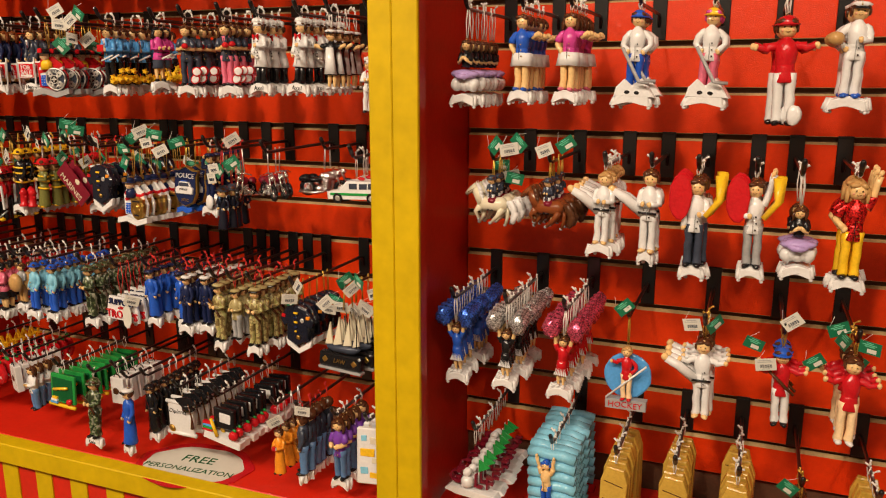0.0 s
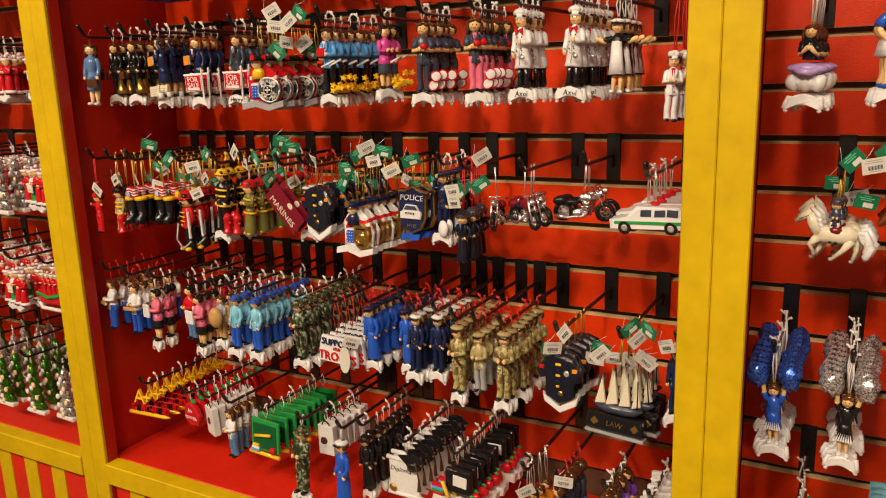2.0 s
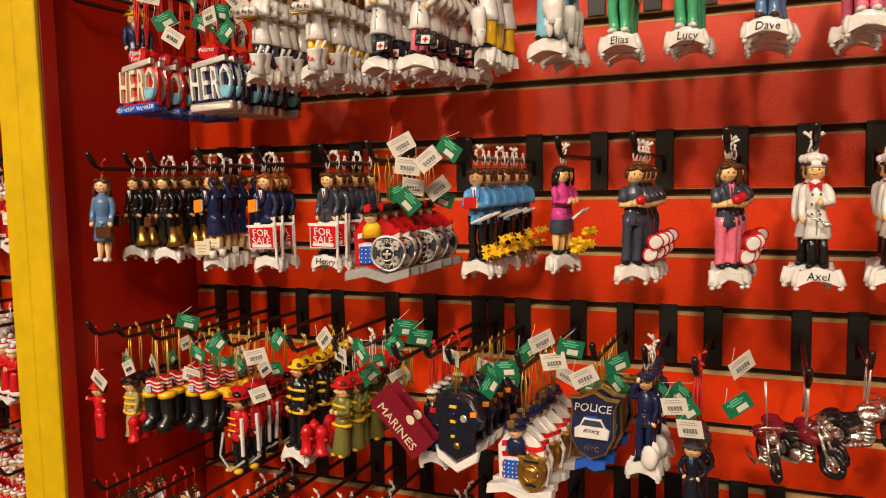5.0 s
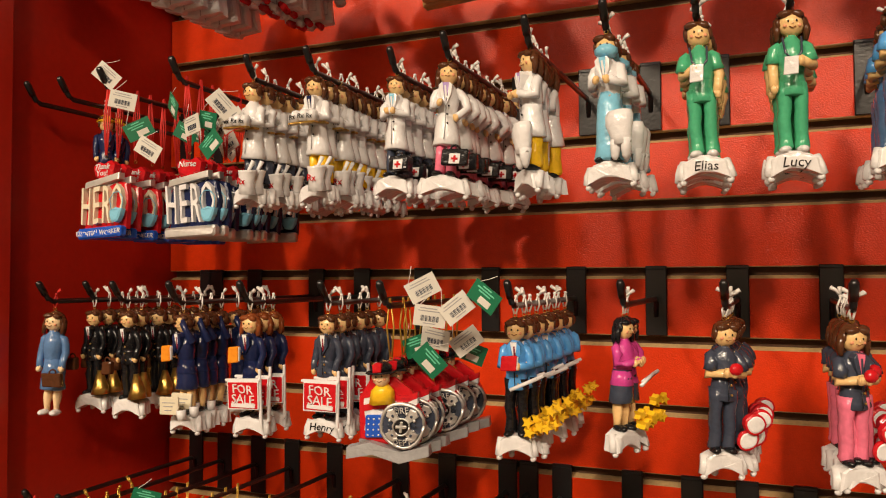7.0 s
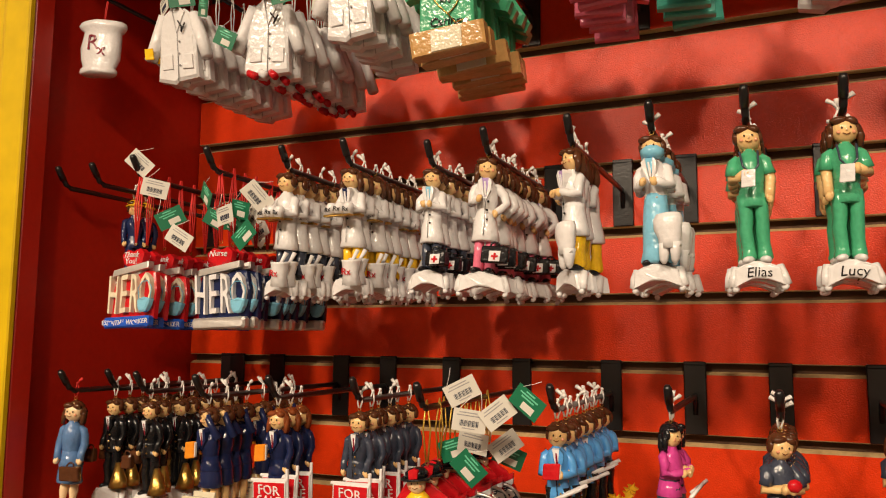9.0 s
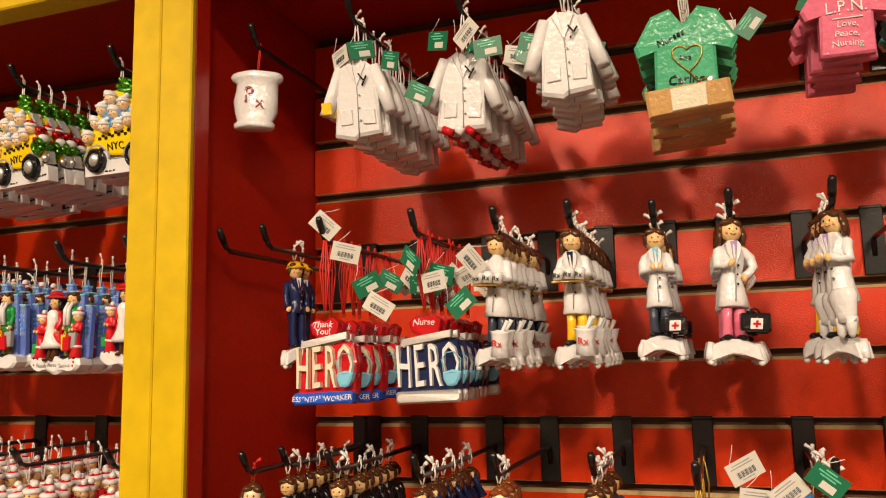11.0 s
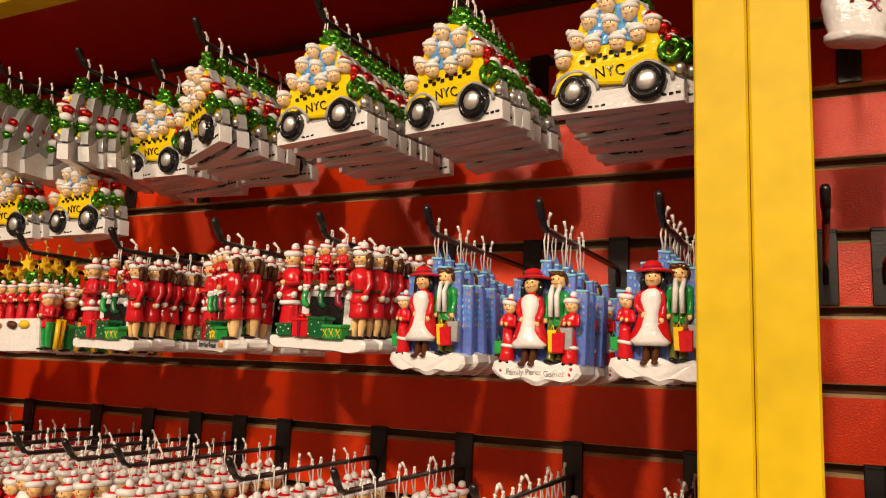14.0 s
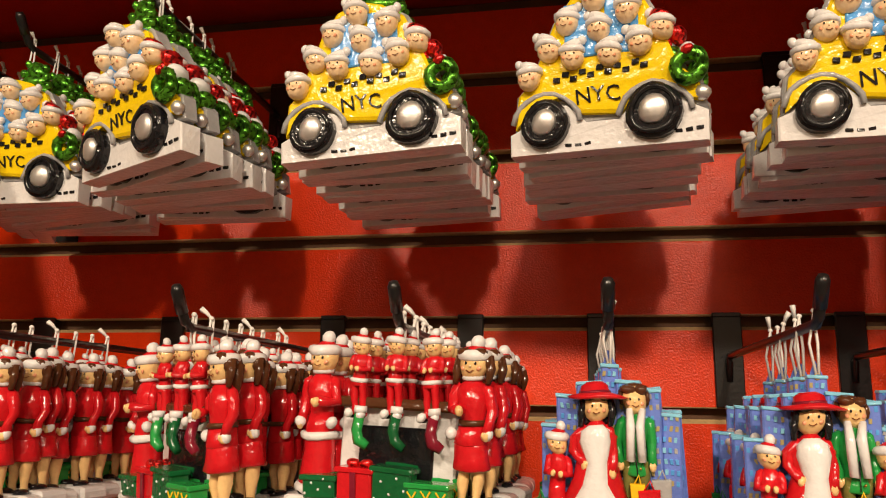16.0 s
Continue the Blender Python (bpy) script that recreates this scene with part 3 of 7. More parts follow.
def mortar_small(s, z, h):
    s.loft([(z - 0.008, 0.010, 0.008), (z + 0.004, 0.0075, 0.007), (z + 0.014, 0.0095, 0.009), (z + 0.016, 0.0105, 0.0095)], "white", 0.10 * h, -0.19 * h, 9)
    s.tube([(0.10 * h, -0.19 * h, z + 0.014), (0.16 * h, -0.17 * h, z + 0.026)], [0.0016, 0.0024], "white", 6)
    s.text("Rx", 0.10 * h, -0.19 * h - 0.0085, z + 0.005, 0.009, "red", 0.0004)
    for k in (-1, 0, 1):
        s.loft([(z + 0.56 * h, 0.005, 0.005), (z + 0.64 * h, 0.005, 0.005), (z + 0.66 * h, 0.0035, 0.0035)], "white", k * 0.010, -0.21 * h, 8)
        s.text("Rx", k * 0.010, -0.21 * h - 0.0055, z + 0.60 * h, 0.0065, "black", 0.0003)
    s.box((0, -0.22 * h, z + 0.55 * h), (0.030, 0.007, 0.002), "bronze")


def tooth(s, z, h):
    """A large molar held at the side: one waisted body with two short roots."""
    px, py = 0.13 * h, -0.17 * h
    s.loft([(z + 0.012, 0.0086, 0.0060), (z + 0.019, 0.0090, 0.0066), (z + 0.027, 0.0112, 0.0078), (z + 0.034, 0.0116, 0.0080), (z + 0.0385, 0.0096, 0.0068), (z + 0.040, 0.0060, 0.0040)], "white", px, py, 12)
    for d in (-1, 1):
        s.loft([(z + 0.000, 0.0014, 0.0014), (z + 0.003, 0.0032, 0.0034), (z + 0.010, 0.0043, 0.0052), (z + 0.016, 0.0044, 0.0058)], "white", px + d * 0.0044, py, 8)


def mask(s, z, h):
    tooth(s, z, h)
    s.ball((0, -0.035 * h, z + 0.862 * h), (0.095 * h, 0.085 * h, 0.062 * h), "ice", 9, 5)


def sale_sign(s, z, h):
    s.box((0.005, -0.23 * h, z + 0.24 * h), (0.034, 0.003, 0.026), "red")
    s.box((0.005, -0.225 * h, z + 0.24 * h), (0.036, 0.003, 0.028), "white")
    s.box((0.022, -0.21 * h, z + 0.22 * h), (0.003, 0.003, 0.055), "white")
    s.box((0.004, -0.22 * h, z + 0.385 * h), (0.040, 0.003, 0.003), "white")
    s.text("FOR", 0.005, -0.23 * h - 0.002, z + 0.295 * h, 0.0125, "white")
    s.text("SALE", 0.005, -0.23 * h - 0.002, z + 0.20 * h, 0.0125, "white")
    s.box((0.005, -0.23 * h - 0.001, z + 0.145 * h), (0.028, 0.0022, 0.004), "white", 0.0004)


def book(px=-0.06, mat="orange", w=0.012, hh=0.016, pz=0.62):
    def put(s, z, h):
        s.box((px * h, -0.19 * h, z + pz * h), (w, 0.004, hh), mat)
        s.box((px * h + 0.0008, -0.185 * h, z + pz * h), (w, 0.003, hh - 0.002), "white", 0.0004)
    return put


def desk_sheet(s, z, h):
    book(-0.07, "orange")(s, z, h)
    s.box((-0.03 * h, -0.22 * h, z + 0.11 * h), (0.026, 0.003, 0.018), "cream")
    for k in range(3):
        s.box((-0.03 * h, -0.22 * h - 0.0017, z + 0.14 * h - 0.004 * k), (0.018 - 0.004 * k, 0.0008, 0.0008), "grey", 0.0002)
    s.loft([(z - 0.002, 0.0042, 0.0042), (z + 0.008, 0.005, 0.005)], "white", 0.15 * h, -0.24 * h, 8)
    s.loft([(z + 0.0078, 0.004, 0.004), (z + 0.0084, 0.004, 0.004)], "brown", 0.15 * h, -0.24 * h, 8)


def brass_scale(s, z, h):
    bag(-0.22, 0.38, 0.012, 0.014, "brown", False)(s, z, h)
    s.loft([(z + 0.02 * h, 0.011, 0.009), (z + 0.1 * h, 0.009, 0.008), (z + 0.3 * h, 0.003, 0.003)], "bronze", 0.16 * h, -0.1 * h, 8)


def daffodils(s, z, h):
    s.tube([(-0.02 * h, -0.22 * h, z + 0.42 * h), (0.20 * h, -0.19 * h, z + 0.52 * h)], 0.0018, "white", 5)
    r = random.Random(4)
    for k in range(7):
        cx, cz = 0.2 * h + r.uniform(-0.011, 0.013), z + 0.16 * h + r.uniform(-0.012, 0.014)
        s.slab([(cx + (0.0058 if j % 2 == 0 else 0.0028) * math.cos(j * math.pi / 5), cz + (0.0058 if j % 2 == 0 else 0.0028) * math.sin(j * math.pi / 5)) for j in range(10)], -0.14 * h - 0.001 * k, -0.14 * h + 0.004, "yellow", 0.0006)


def red_book(s, z, h):
    book(-0.03, "red", 0.014, 0.013, 0.64)(s, z, h)
    daffodils(s, z, h)


def hand_mirrors(s, z, h):
    for k in range(2):
        s.disc((0.16 * h + 0.004 * k, z + 0.12 * h + 0.013 * k), 0.0085, -0.13 * h - 0.003 * k, -0.10 * h, "red", 14)
        s.disc((0.16 * h + 0.004 * k, z + 0.12 * h + 0.013 * k), 0.0068, -0.137 * h - 0.003 * k, -0.12 * h, "white", 14)
    s.ball((0.03 * h, -0.18 * h, z + 0.66 * h), (0.006, 0.004, 0.005), "red", 7, 5)


def chef_front(s, z, h):
    for k in range(3):
        for d in (-1, 1):
            s.ball((d * 0.035 * h, -0.11 * h, z + (0.68 - 0.09 * k) * h), 0.0011, "black", 5, 4)
    for d in (-1, 1):
        s.slab([(0, z + 0.77 * h), (d * 0.06 * h, z + 0.80 * h), (d * 0.05 * h, z + 0.70 * h)], -0.115 * h, -0.08 * h, "red", 0.0004)
    s.tube([(-0.08 * h, -0.17 * h, z + 0.50 * h), (0.06 * h, -0.19 * h, z + 0.42 * h)], 0.0012, "silver", 5)
    s.ball((0.08 * h, -0.19 * h, z + 0.41 * h), (0.004, 0.003, 0.003), "silver", 7, 5)


def apron(s, z, h):
    s.loft([(z + 0.26 * h, 0.12 * h, 0.06 * h), (z + 0.45 * h, 0.09 * h, 0.05 * h), (z + 0.7 * h, 0.07 * h, 0.05 * h)], "white", 0, -0.075 * h, 9)


def stethoscope(s, z, h):
    s.tube([(-0.06 * h, -0.1 * h, z + 0.79 * h), (-0.05 * h, -0.125 * h, z + 0.68 * h), (0.0, -0.13 * h, z + 0.62 * h), (0.05 * h, -0.125 * h, z + 0.68 * h), (0.06 * h, -0.1 * h, z + 0.79 * h)], 0.0009, "slate", 5)
    s.box((-0.02 * h, -0.19 * h, z + 0.58 * h), (0.010, 0.002, 0.013), "white")


def flag_wave(s, y, z, w, hh, seed=0):
    """Stars and stripes as seven wavy bars and a dotted canton."""
    for k in range(7):
        zz = z + hh / 2 - (k + 0.5) * hh / 7
        pts = [(-w / 2 + w * i / 6, zz + hh / 15 * math.sin(i * 1.1) + dz) for dz in (0,) for i in range(7)]
        up = [(px, pz + hh / 14) for px, pz in pts]
        dn = [(px, pz - hh / 14) for px, pz in pts]
        s.slab(dn + up[::-1], y - (0.0012 if k % 2 == 0 else 0.0006), y + 0.006, "red" if k % 2 == 0 else "white", 0.0004)
    s.box((-w * 0.27, y, z - hh * 0.25), (w * 0.42, 0.006, hh * 0.5), "blue")
    for i in range(4):
        for j in range(4):
            s.ball((-w * 0.42 + i * w * 0.10, y - 0.0032, z - hh * 0.43 + j * hh * 0.12), 0.0011, "white", 5, 4)


def fire_badge(badge="silver", helm="black", drop=0.05, red=True):
    s = Solid()
    loop(s, -drop, "gold_cord", 0.006, False)
    z = -drop - 0.05
    s.slab([(-0.034, z - 0.034), (0.0, z - 0.040), (0.030, z - 0.036), (0.034, z - 0.010), (0.020, z + 0.018), (0.004, z + 0.030), (-0.020, z + 0.030), (-0.034, z + 0.008)], 0.0, 0.005, "red" if red else "white", 0.002)
    flag_wave(s, -0.001, z - 0.008, 0.056, 0.046)
    s.loft([(z + 0.004, 0.014, 0.009), (z + 0.018, 0.012, 0.009), (z + 0.024, 0.006, 0.006)], "yellow" if red else "navy", -0.008, -0.004, 9)
    c = (-0.008, -0.007, z + 0.032)
    s.ball(c, (0.0095, 0.009, 0.011), "pale", 9, 6)
    face(s, c, 0.0095)
    s.ball((c[0], c[1] + 0.001, c[2] + 0.008), (0.012, 0.012, 0.007), helm, 10, 5)
    s.loft([(c[2] + 0.004, 0.0155, 0.016), (c[2] + 0.0055, 0.0145, 0.015)], helm, c[0], c[1], 11)
    s.slab([(c[0] - 0.004, c[2] + 0.006), (c[0] + 0.004, c[2] + 0.006), (c[0] + 0.005, c[2] + 0.014), (c[0], c[2] + 0.016), (c[0] - 0.005, c[2] + 0.014)], c[1] - 0.0145, c[1] - 0.010, "red" if red else "bronze", 0.0005)
    b = Solid()
    bx, bz = 0.014, z - 0.016
    if red:
        for k in range(4):
            a = k * math.pi / 2 + math.pi / 4
            b.slab([(bx + 0.005 * math.cos(a - 0.6), bz + 0.005 * math.sin(a - 0.6)), (bx + 0.0190 * math.cos(a - 0.30), bz + 0.0190 * math.sin(a - 0.30)), (bx + 0.0205 * math.cos(a), bz + 0.0205 * math.sin(a)), (bx + 0.0190 * math.cos(a + 0.30), bz + 0.0190 * math.sin(a + 0.30)), (bx + 0.005 * math.cos(a + 0.6), bz + 0.005 * math.sin(a + 0.6))], -0.014, -0.004, badge, 0.001)
        b.disc((bx, bz), 0.0225, -0.011, -0.003, "slate", 18)
        b.ring((bx, bz), 0.0222, 0.0018, badge, 20, 6, -0.011)
        for k in range(16):
            a = k * math.pi / 8
            b.ball((bx + 0.0135 * math.cos(a), -0.0142, bz + 0.0135 * math.sin(a)), (0.0016, 0.0010, 0.0016), "slate" if k % 2 == 0 else badge, 6, 4)
        b.disc((bx, bz), 0.0085, -0.0155, -0.004, "black", 14)
        b.ring((bx, bz), 0.0085, 0.0010, badge, 14, 5, -0.0155)
        b.box((bx, -0.016, bz), (0.0030, 0.003, 0.011), badge, 0.0008)
        b.box((bx, -0.016, bz), (0.011, 0.003, 0.0030), badge, 0.0008)
        for word, dz in (("FIRE", 0.016), ("DEPT", -0.016)):
            b.text(word, bx, -0.0145, bz + dz, 0.0085, "silver", 0.0006)
    else:
        rim = [(0.0, -0.026), (0.011, -0.021), (0.018, -0.010), (0.019, 0.004), (0.016, 0.011), (0.019, 0.018), (0.009, 0.019), (0.0, 0.024), (-0.009, 0.019), (-0.019, 0.018), (-0.016, 0.011), (-0.019, 0.004), (-0.018, -0.010), (-0.011, -0.021)]
        b.slab([(bx + px, bz + pz) for px, pz in rim], -0.012, -0.003, badge, 0.003)
        b.ring((bx, bz - 0.001), 0.0105, 0.0012, badge, 18, 5, -0.0125)
        b.disc((bx, bz - 0.001), 0.0085, -0.0140, -0.006, badge, 16, 0.003)
        for dz, wd in ((0.0135, 0.020), (-0.0155, 0.014)):
            b.box((bx, -0.0125, bz + dz), (wd, 0.0016, 0.0030), "midnight", 0.0004)
    r = Solid()
    r.slab([(-0.046, z - 0.040), (-0.02, z - 0.034), (0.01, z - 0.043), (0.040, z - 0.036), (0.040, z - 0.047), (0.01, z - 0.055), (-0.02, z - 0.046), (-0.046, z - 0.052)], -0.010, 0.004, "grey" if red else "white", 0.001)
    return [("ornament", s, ""), ("badge", b, "metal-coloured raised badge"), ("name_ribbon", r, "pale wavy name ribbon")]


def hero(letters="cream", board="red", strip="blue", heart_text=("Thank", "You!"), drop=0.075):
    s = Solid()
    loop(s, -drop, "red_ribbon", 0.009, False)
    loop(s, -drop, "red_ribbon", 0.003, False)
    z = -drop - 0.055
    s.slab([(-0.031, z - 0.026), (0.031, z - 0.026), (0.034, z + 0.004), (0.030, z + 0.022), (0.020, z + 0.026), (0.004, z + 0.021), (-0.026, z + 0.019), (-0.032, z + 0.0)], 0.0, 0.007, board, 0.002)
    word = Solid()
    for k, ch in enumerate("HERO"):
        word.text(ch, -0.0235 + 0.0157 * k, -0.002, z - 0.001, 0.058, letters, 0.003, 0, 0, 0.40)
    heart, tag, cup = Solid(), Solid(), Solid()
    heart.slab([(0.0, z + 0.026), (0.014, z + 0.034), (0.016, z + 0.044), (0.009, z + 0.049), (0.0, z + 0.045), (-0.009, z + 0.049), (-0.016, z + 0.044), (-0.014, z + 0.034)], -0.004, 0.006, "red", 0.003)
    for k, line in enumerate(heart_text):
        heart.text(line, 0, -0.0045, z + 0.042 - 0.007 * k, 0.009, "white", 0.0004, 0.2)
    s.slab([(-0.026, z + 0.020), (0.026, z + 0.026), (0.027, z + 0.033), (-0.025, z + 0.027)], -0.006, 0.002, "silver", 0.0012)
    tag.box((0, -0.003, z - 0.029), (0.066, 0.010, 0.0115), strip, 0.003)
    if strip == "blue":
        tag.text("ESSENTIAL WORKER", 0, -0.0082, z - 0.029, 0.0072, "white", 0.0003)
    cup.slab([(0.017, z - 0.006), (0.026, z - 0.0045), (0.035, z - 0.006), (0.034, z - 0.013), (0.030, z - 0.0185), (0.026, z - 0.020), (0.021, z - 0.0185), (0.018, z - 0.013)], -0.0095, -0.003, "ice", 0.002)
    cup.tube([(0.018, -0.007, z - 0.007), (0.0165, -0.007, z + 0.006), (0.022, -0.007, z + 0.012), (0.030, -0.007, z + 0.012), (0.0355, -0.007, z + 0.006), (0.034, -0.007, z - 0.007)], 0.0006, "ice", 4)
    return [("ornament", s, ""), ("lettering", word, "tall raised pale lettering"), ("heart", heart, "glossy red heart with white script"), ("name_strip", tag, ""), ("face_mask", cup, "pale blue face mask")]


def mortar(drop=0.035):
    s = Solid()
    loop(s, -drop, "red_ribbon", 0.002, False)
    z = -drop - 0.08
    s.loft([(z, 0.027, 0.015), (z + 0.002, 0.0295, 0.016), (z + 0.007, 0.0295, 0.016), (z + 0.011, 0.0255, 0.014), (z + 0.024, 0.0310, 0.017), (z + 0.040, 0.0325, 0.0175), (z + 0.056, 0.0305, 0.0165), (z + 0.067, 0.0300, 0.016), (z + 0.071, 0.0365, 0.019), (z + 0.075, 0.0385, 0.020), (z + 0.080, 0.0370, 0.019), (z + 0.082, 0.034, 0.017)], "white", 0, 0, 24)
    ink = Solid()
    ink.text("R", -0.004, -0.0172, z + 0.044, 0.034, "maroon", 0.0012)
    ink.text("x", 0.010, -0.0165, z + 0.034, 0.026, "maroon", 0.0012)
    return [("ornament", s, ""), ("lettering", ink, "dark red raised lettering")]


def lean(pieces, drop, k=0.12):
    """Hung with the top a little forward, as the cord pulls it."""
    for _, solid, _ in pieces:
        solid.v = [(px, py - k * (pz + drop) if pz < -drop else py, pz) for px, py, pz in solid.v]
    return pieces


def lab_coat(drop=0.045, badge="yellow", letters=False):
    s = Solid()
    loop(s, -drop, "ribbon", 0.004)
    z = -drop
    s.slab([(-0.029, z - 0.092), (-0.005, z - 0.098), (0.0, z - 0.094), (0.028, z - 0.090), (0.025, z - 0.045), (0.022, z - 0.012), (0.010, z - 0.002), (-0.008, z - 0.002), (-0.023, z - 0.012), (-0.026, z - 0.05)], -0.008, 0.006, "white", 0.004)
    out = [("ornament", s, "")]
    for d in (-1, 1):
        arm, pocket = Solid(), Solid()
        arm.tube([(d * 0.020, -0.002, z - 0.010), (d * 0.033, -0.003, z - 0.045), (d * 0.040, -0.006, z - 0.066)], [0.008, 0.0085, 0.008], "white", 8)
        s.slab([(0, z - 0.035), (d * 0.012, z - 0.008), (d * 0.006, z - 0.002)], -0.0105, -0.004, "white", 0.001)
        pocket.box((d * 0.014, -0.0085, z - 0.070), (0.015, 0.003, 0.018), "white", 0.001)
        out += [("sleeve", arm, ""), ("pocket", pocket, "")]
    s.tube([(0, -0.0085, z - 0.035), (0.001, -0.0088, z - 0.095)], 0.0006, "grey", 4)
    for k in range(3):
        s.ball((0.003, -0.009, z - 0.045 - 0.015 * k), 0.0014, "grey", 6, 4)
    s.tube([(0.004, -0.0105, z - 0.020), (0.010, -0.0125, z - 0.028), (0.007, -0.0115, z - 0.034), (0.014, -0.0115, z - 0.022)], 0.0011, "black", 5)
    if badge:
        s.box((-0.036, -0.015, z - 0.060), (0.012, 0.002, 0.014), badge)
    if letters:
        for k in range(3):
            s.tube([(-0.022 + 0.014 * k, -0.008, z - 0.092), (-0.012 + 0.012 * k, -0.012, z - 0.098)], 0.005, "red" if k % 2 == 0 else "white", 7)
    return lean(out, drop)


def scrub_top(col="scrub", words=("Nurses", "Are", "Caring"), strip=True, drop=0.05, ink="black"):
    s = Solid()
    loop(s, -drop, "red_ribbon" if not strip else "ribbon", 0.004, False)
    z = -drop
    s.slab([(-0.027, z - 0.080), (0.027, z - 0.080), (0.026, z - 0.036), (0.040, z - 0.040), (0.044, z - 0.030), (0.028, z - 0.004), (0.012, z + 0.002), (0.0, z - 0.014), (-0.012, z + 0.002), (-0.028, z - 0.004), (-0.044, z - 0.030), (-0.040, z - 0.040), (-0.026, z - 0.036)], -0.006, 0.006, col, 0.003)
    ink_work = Solid()
    zs = (-0.026, -0.045, -0.064) if strip else (-0.030, -0.048, -0.058, -0.068)
    for k, word in enumerate(words):
        ink_work.text(word, 0 if k != 0 or not strip else -0.012, -0.0068, z + zs[k], (0.0085, 0.007, 0.0115)[k] if strip else (0.017 if k == 0 else 0.0095), ink, 0.0006, 0, 0.35 if strip and k == 0 else 0.0)
    if strip:
        s.tube([(0.002 + 0.013 * math.sin(a) ** 3, -0.007, z - 0.044 + 0.0009 * (13 * math.cos(a) - 5 * math.cos(2 * a) - 2 * math.cos(3 * a))) for a in [k * 2 * math.pi / 18 for k in range(19)]], 0.0007, "bronze", 4)
        s.tube([(0.002, -0.007, z - 0.058), (0.010, -0.007, z - 0.066), (0.019, -0.008, z - 0.064)], 0.0007, "bronze", 4)
        s.disc((0.020, z - 0.066), 0.003, -0.0085, -0.004, "silver", 10)
        b = Solid()
        b.slab([(-0.036, z - 0.072), (0.036, z - 0.066), (0.038, z - 0.088), (-0.033, z - 0.096)], -0.009, 0.004, "tan", 0.003)
        b.slab([(-0.014, z - 0.0715), (0.016, z - 0.069), (0.016, z - 0.0885), (-0.013, z - 0.0915)], -0.0100, -0.004, "cream", 0.0006)
        return lean([("ornament", s, ""), ("lettering", ink_work, ""), ("plaster_strip", b, "tan adhesive bandage with a cream pad")], drop)
    ink_work.box((0, -0.0068, z - 0.041), (0.030, 0.0012, 0.0012), ink, 0.0003)
    return lean([("ornament", s, ""), ("lettering", ink_work, "white raised lettering")], drop)


def shield(drop=0.05):
    s = Solid()
    loop(s, -drop, "gold_cord", 0.003, False)
    z = -drop - 0.045
    out = [(0, z - 0.046), (0.018, z - 0.036), (0.029, z - 0.015), (0.028, z + 0.022), (0.032, z + 0.034), (0.018, z + 0.036), (0.0, z + 0.043), (-0.018, z + 0.036), (-0.032, z + 0.034), (-0.028, z + 0.022), (-0.029, z - 0.015), (-0.018, z - 0.036)]
    s.slab(out, -0.001, 0.007, "bronze", 0.002)
    s.slab([(x * 0.9, z + (q - z) * 0.92) for x, q in out], -0.003, 0.003, "navy", 0.0006)
    s.text("POLICE", 0, -0.0032, z + 0.022, 0.0145, "white", 0.0008)
    s.text("NYC", 0, -0.0032, z - 0.030, 0.009, "bronze", 0.0005)
    s.slab([(-0.020, z - 0.058), (-0.006, z - 0.054), (0.004, z - 0.058), (0.018, z - 0.053), (0.020, z - 0.043), (0.004, z - 0.046), (-0.004, z - 0.042), (-0.019, z - 0.047)], -0.006, 0.003, "blue", 0.0015)
    c = Solid()
    c.slab([(-0.021, z - 0.016), (0.021, z - 0.016), (0.022, z - 0.004), (0.016, z + 0.0), (0.011, z + 0.010), (-0.011, z + 0.010), (-0.016, z), (-0.022, z - 0.004)], -0.008, -0.001, "white", 0.002)
    c.slab([(-0.014, z + 0.001), (0.014, z + 0.001), (0.0095, z + 0.008), (-0.0095, z + 0.008)], -0.0092, -0.004, "slate", 0.0006)
    c.box((0, -0.006, z + 0.0115), (0.014, 0.004, 0.002), "blue", 0.0005)
    c.text("POLICE", 0, -0.0088, z - 0.0065, 0.006, "black", 0.0004)
    return [("ornament", s, ""), ("patrol_car", c, "white patrol car relief")]


def uniform_shirt(drop=0.05):
    s = Solid()
    loop(s, -drop, "gold_cord", 0.003, False)
    z = -drop
    s.slab([(0, z - 0.098), (0.034, z - 0.074), (0.030, z - 0.090), (0.0, z - 0.108), (-0.030, z - 0.090), (-0.034, z - 0.074)], -0.002, 0.005, "white", 0.002)
    s.slab([(-0.026, z - 0.076), (0.0, z - 0.090), (0.026, z - 0.076), (0.026, z - 0.04), (0.036, z - 0.046), (0.042, z - 0.032), (0.026, z - 0.006), (0.008, z), (-0.008, z), (-0.026, z - 0.006), (-0.042, z - 0.032), (-0.036, z - 0.046), (-0.026, z - 0.04)], -0.008, 0.005, "midnight", 0.004)
    for k in range(5):
        s.box((0.0, -0.0095, z - 0.016 - 0.010 * k), (0.010 - 0.001 * k, 0.003, 0.004), "yellow" if k % 2 == 0 else "navy", 0.0008)
    s.ball((0.005, -0.0095, z - 0.068), (0.006, 0.002, 0.005), "bronze", 7, 4)
    s.disc((0.016, z - 0.030), 0.005, -0.0095, -0.004, "silver", 10)
    for d in (-1, 1):
        s.box((d * 0.031, -0.0085, z - 0.024), (0.009, 0.003, 0.007), "orange" if d > 0 else "red", 0.0008)
    return [("ornament", s, "")]


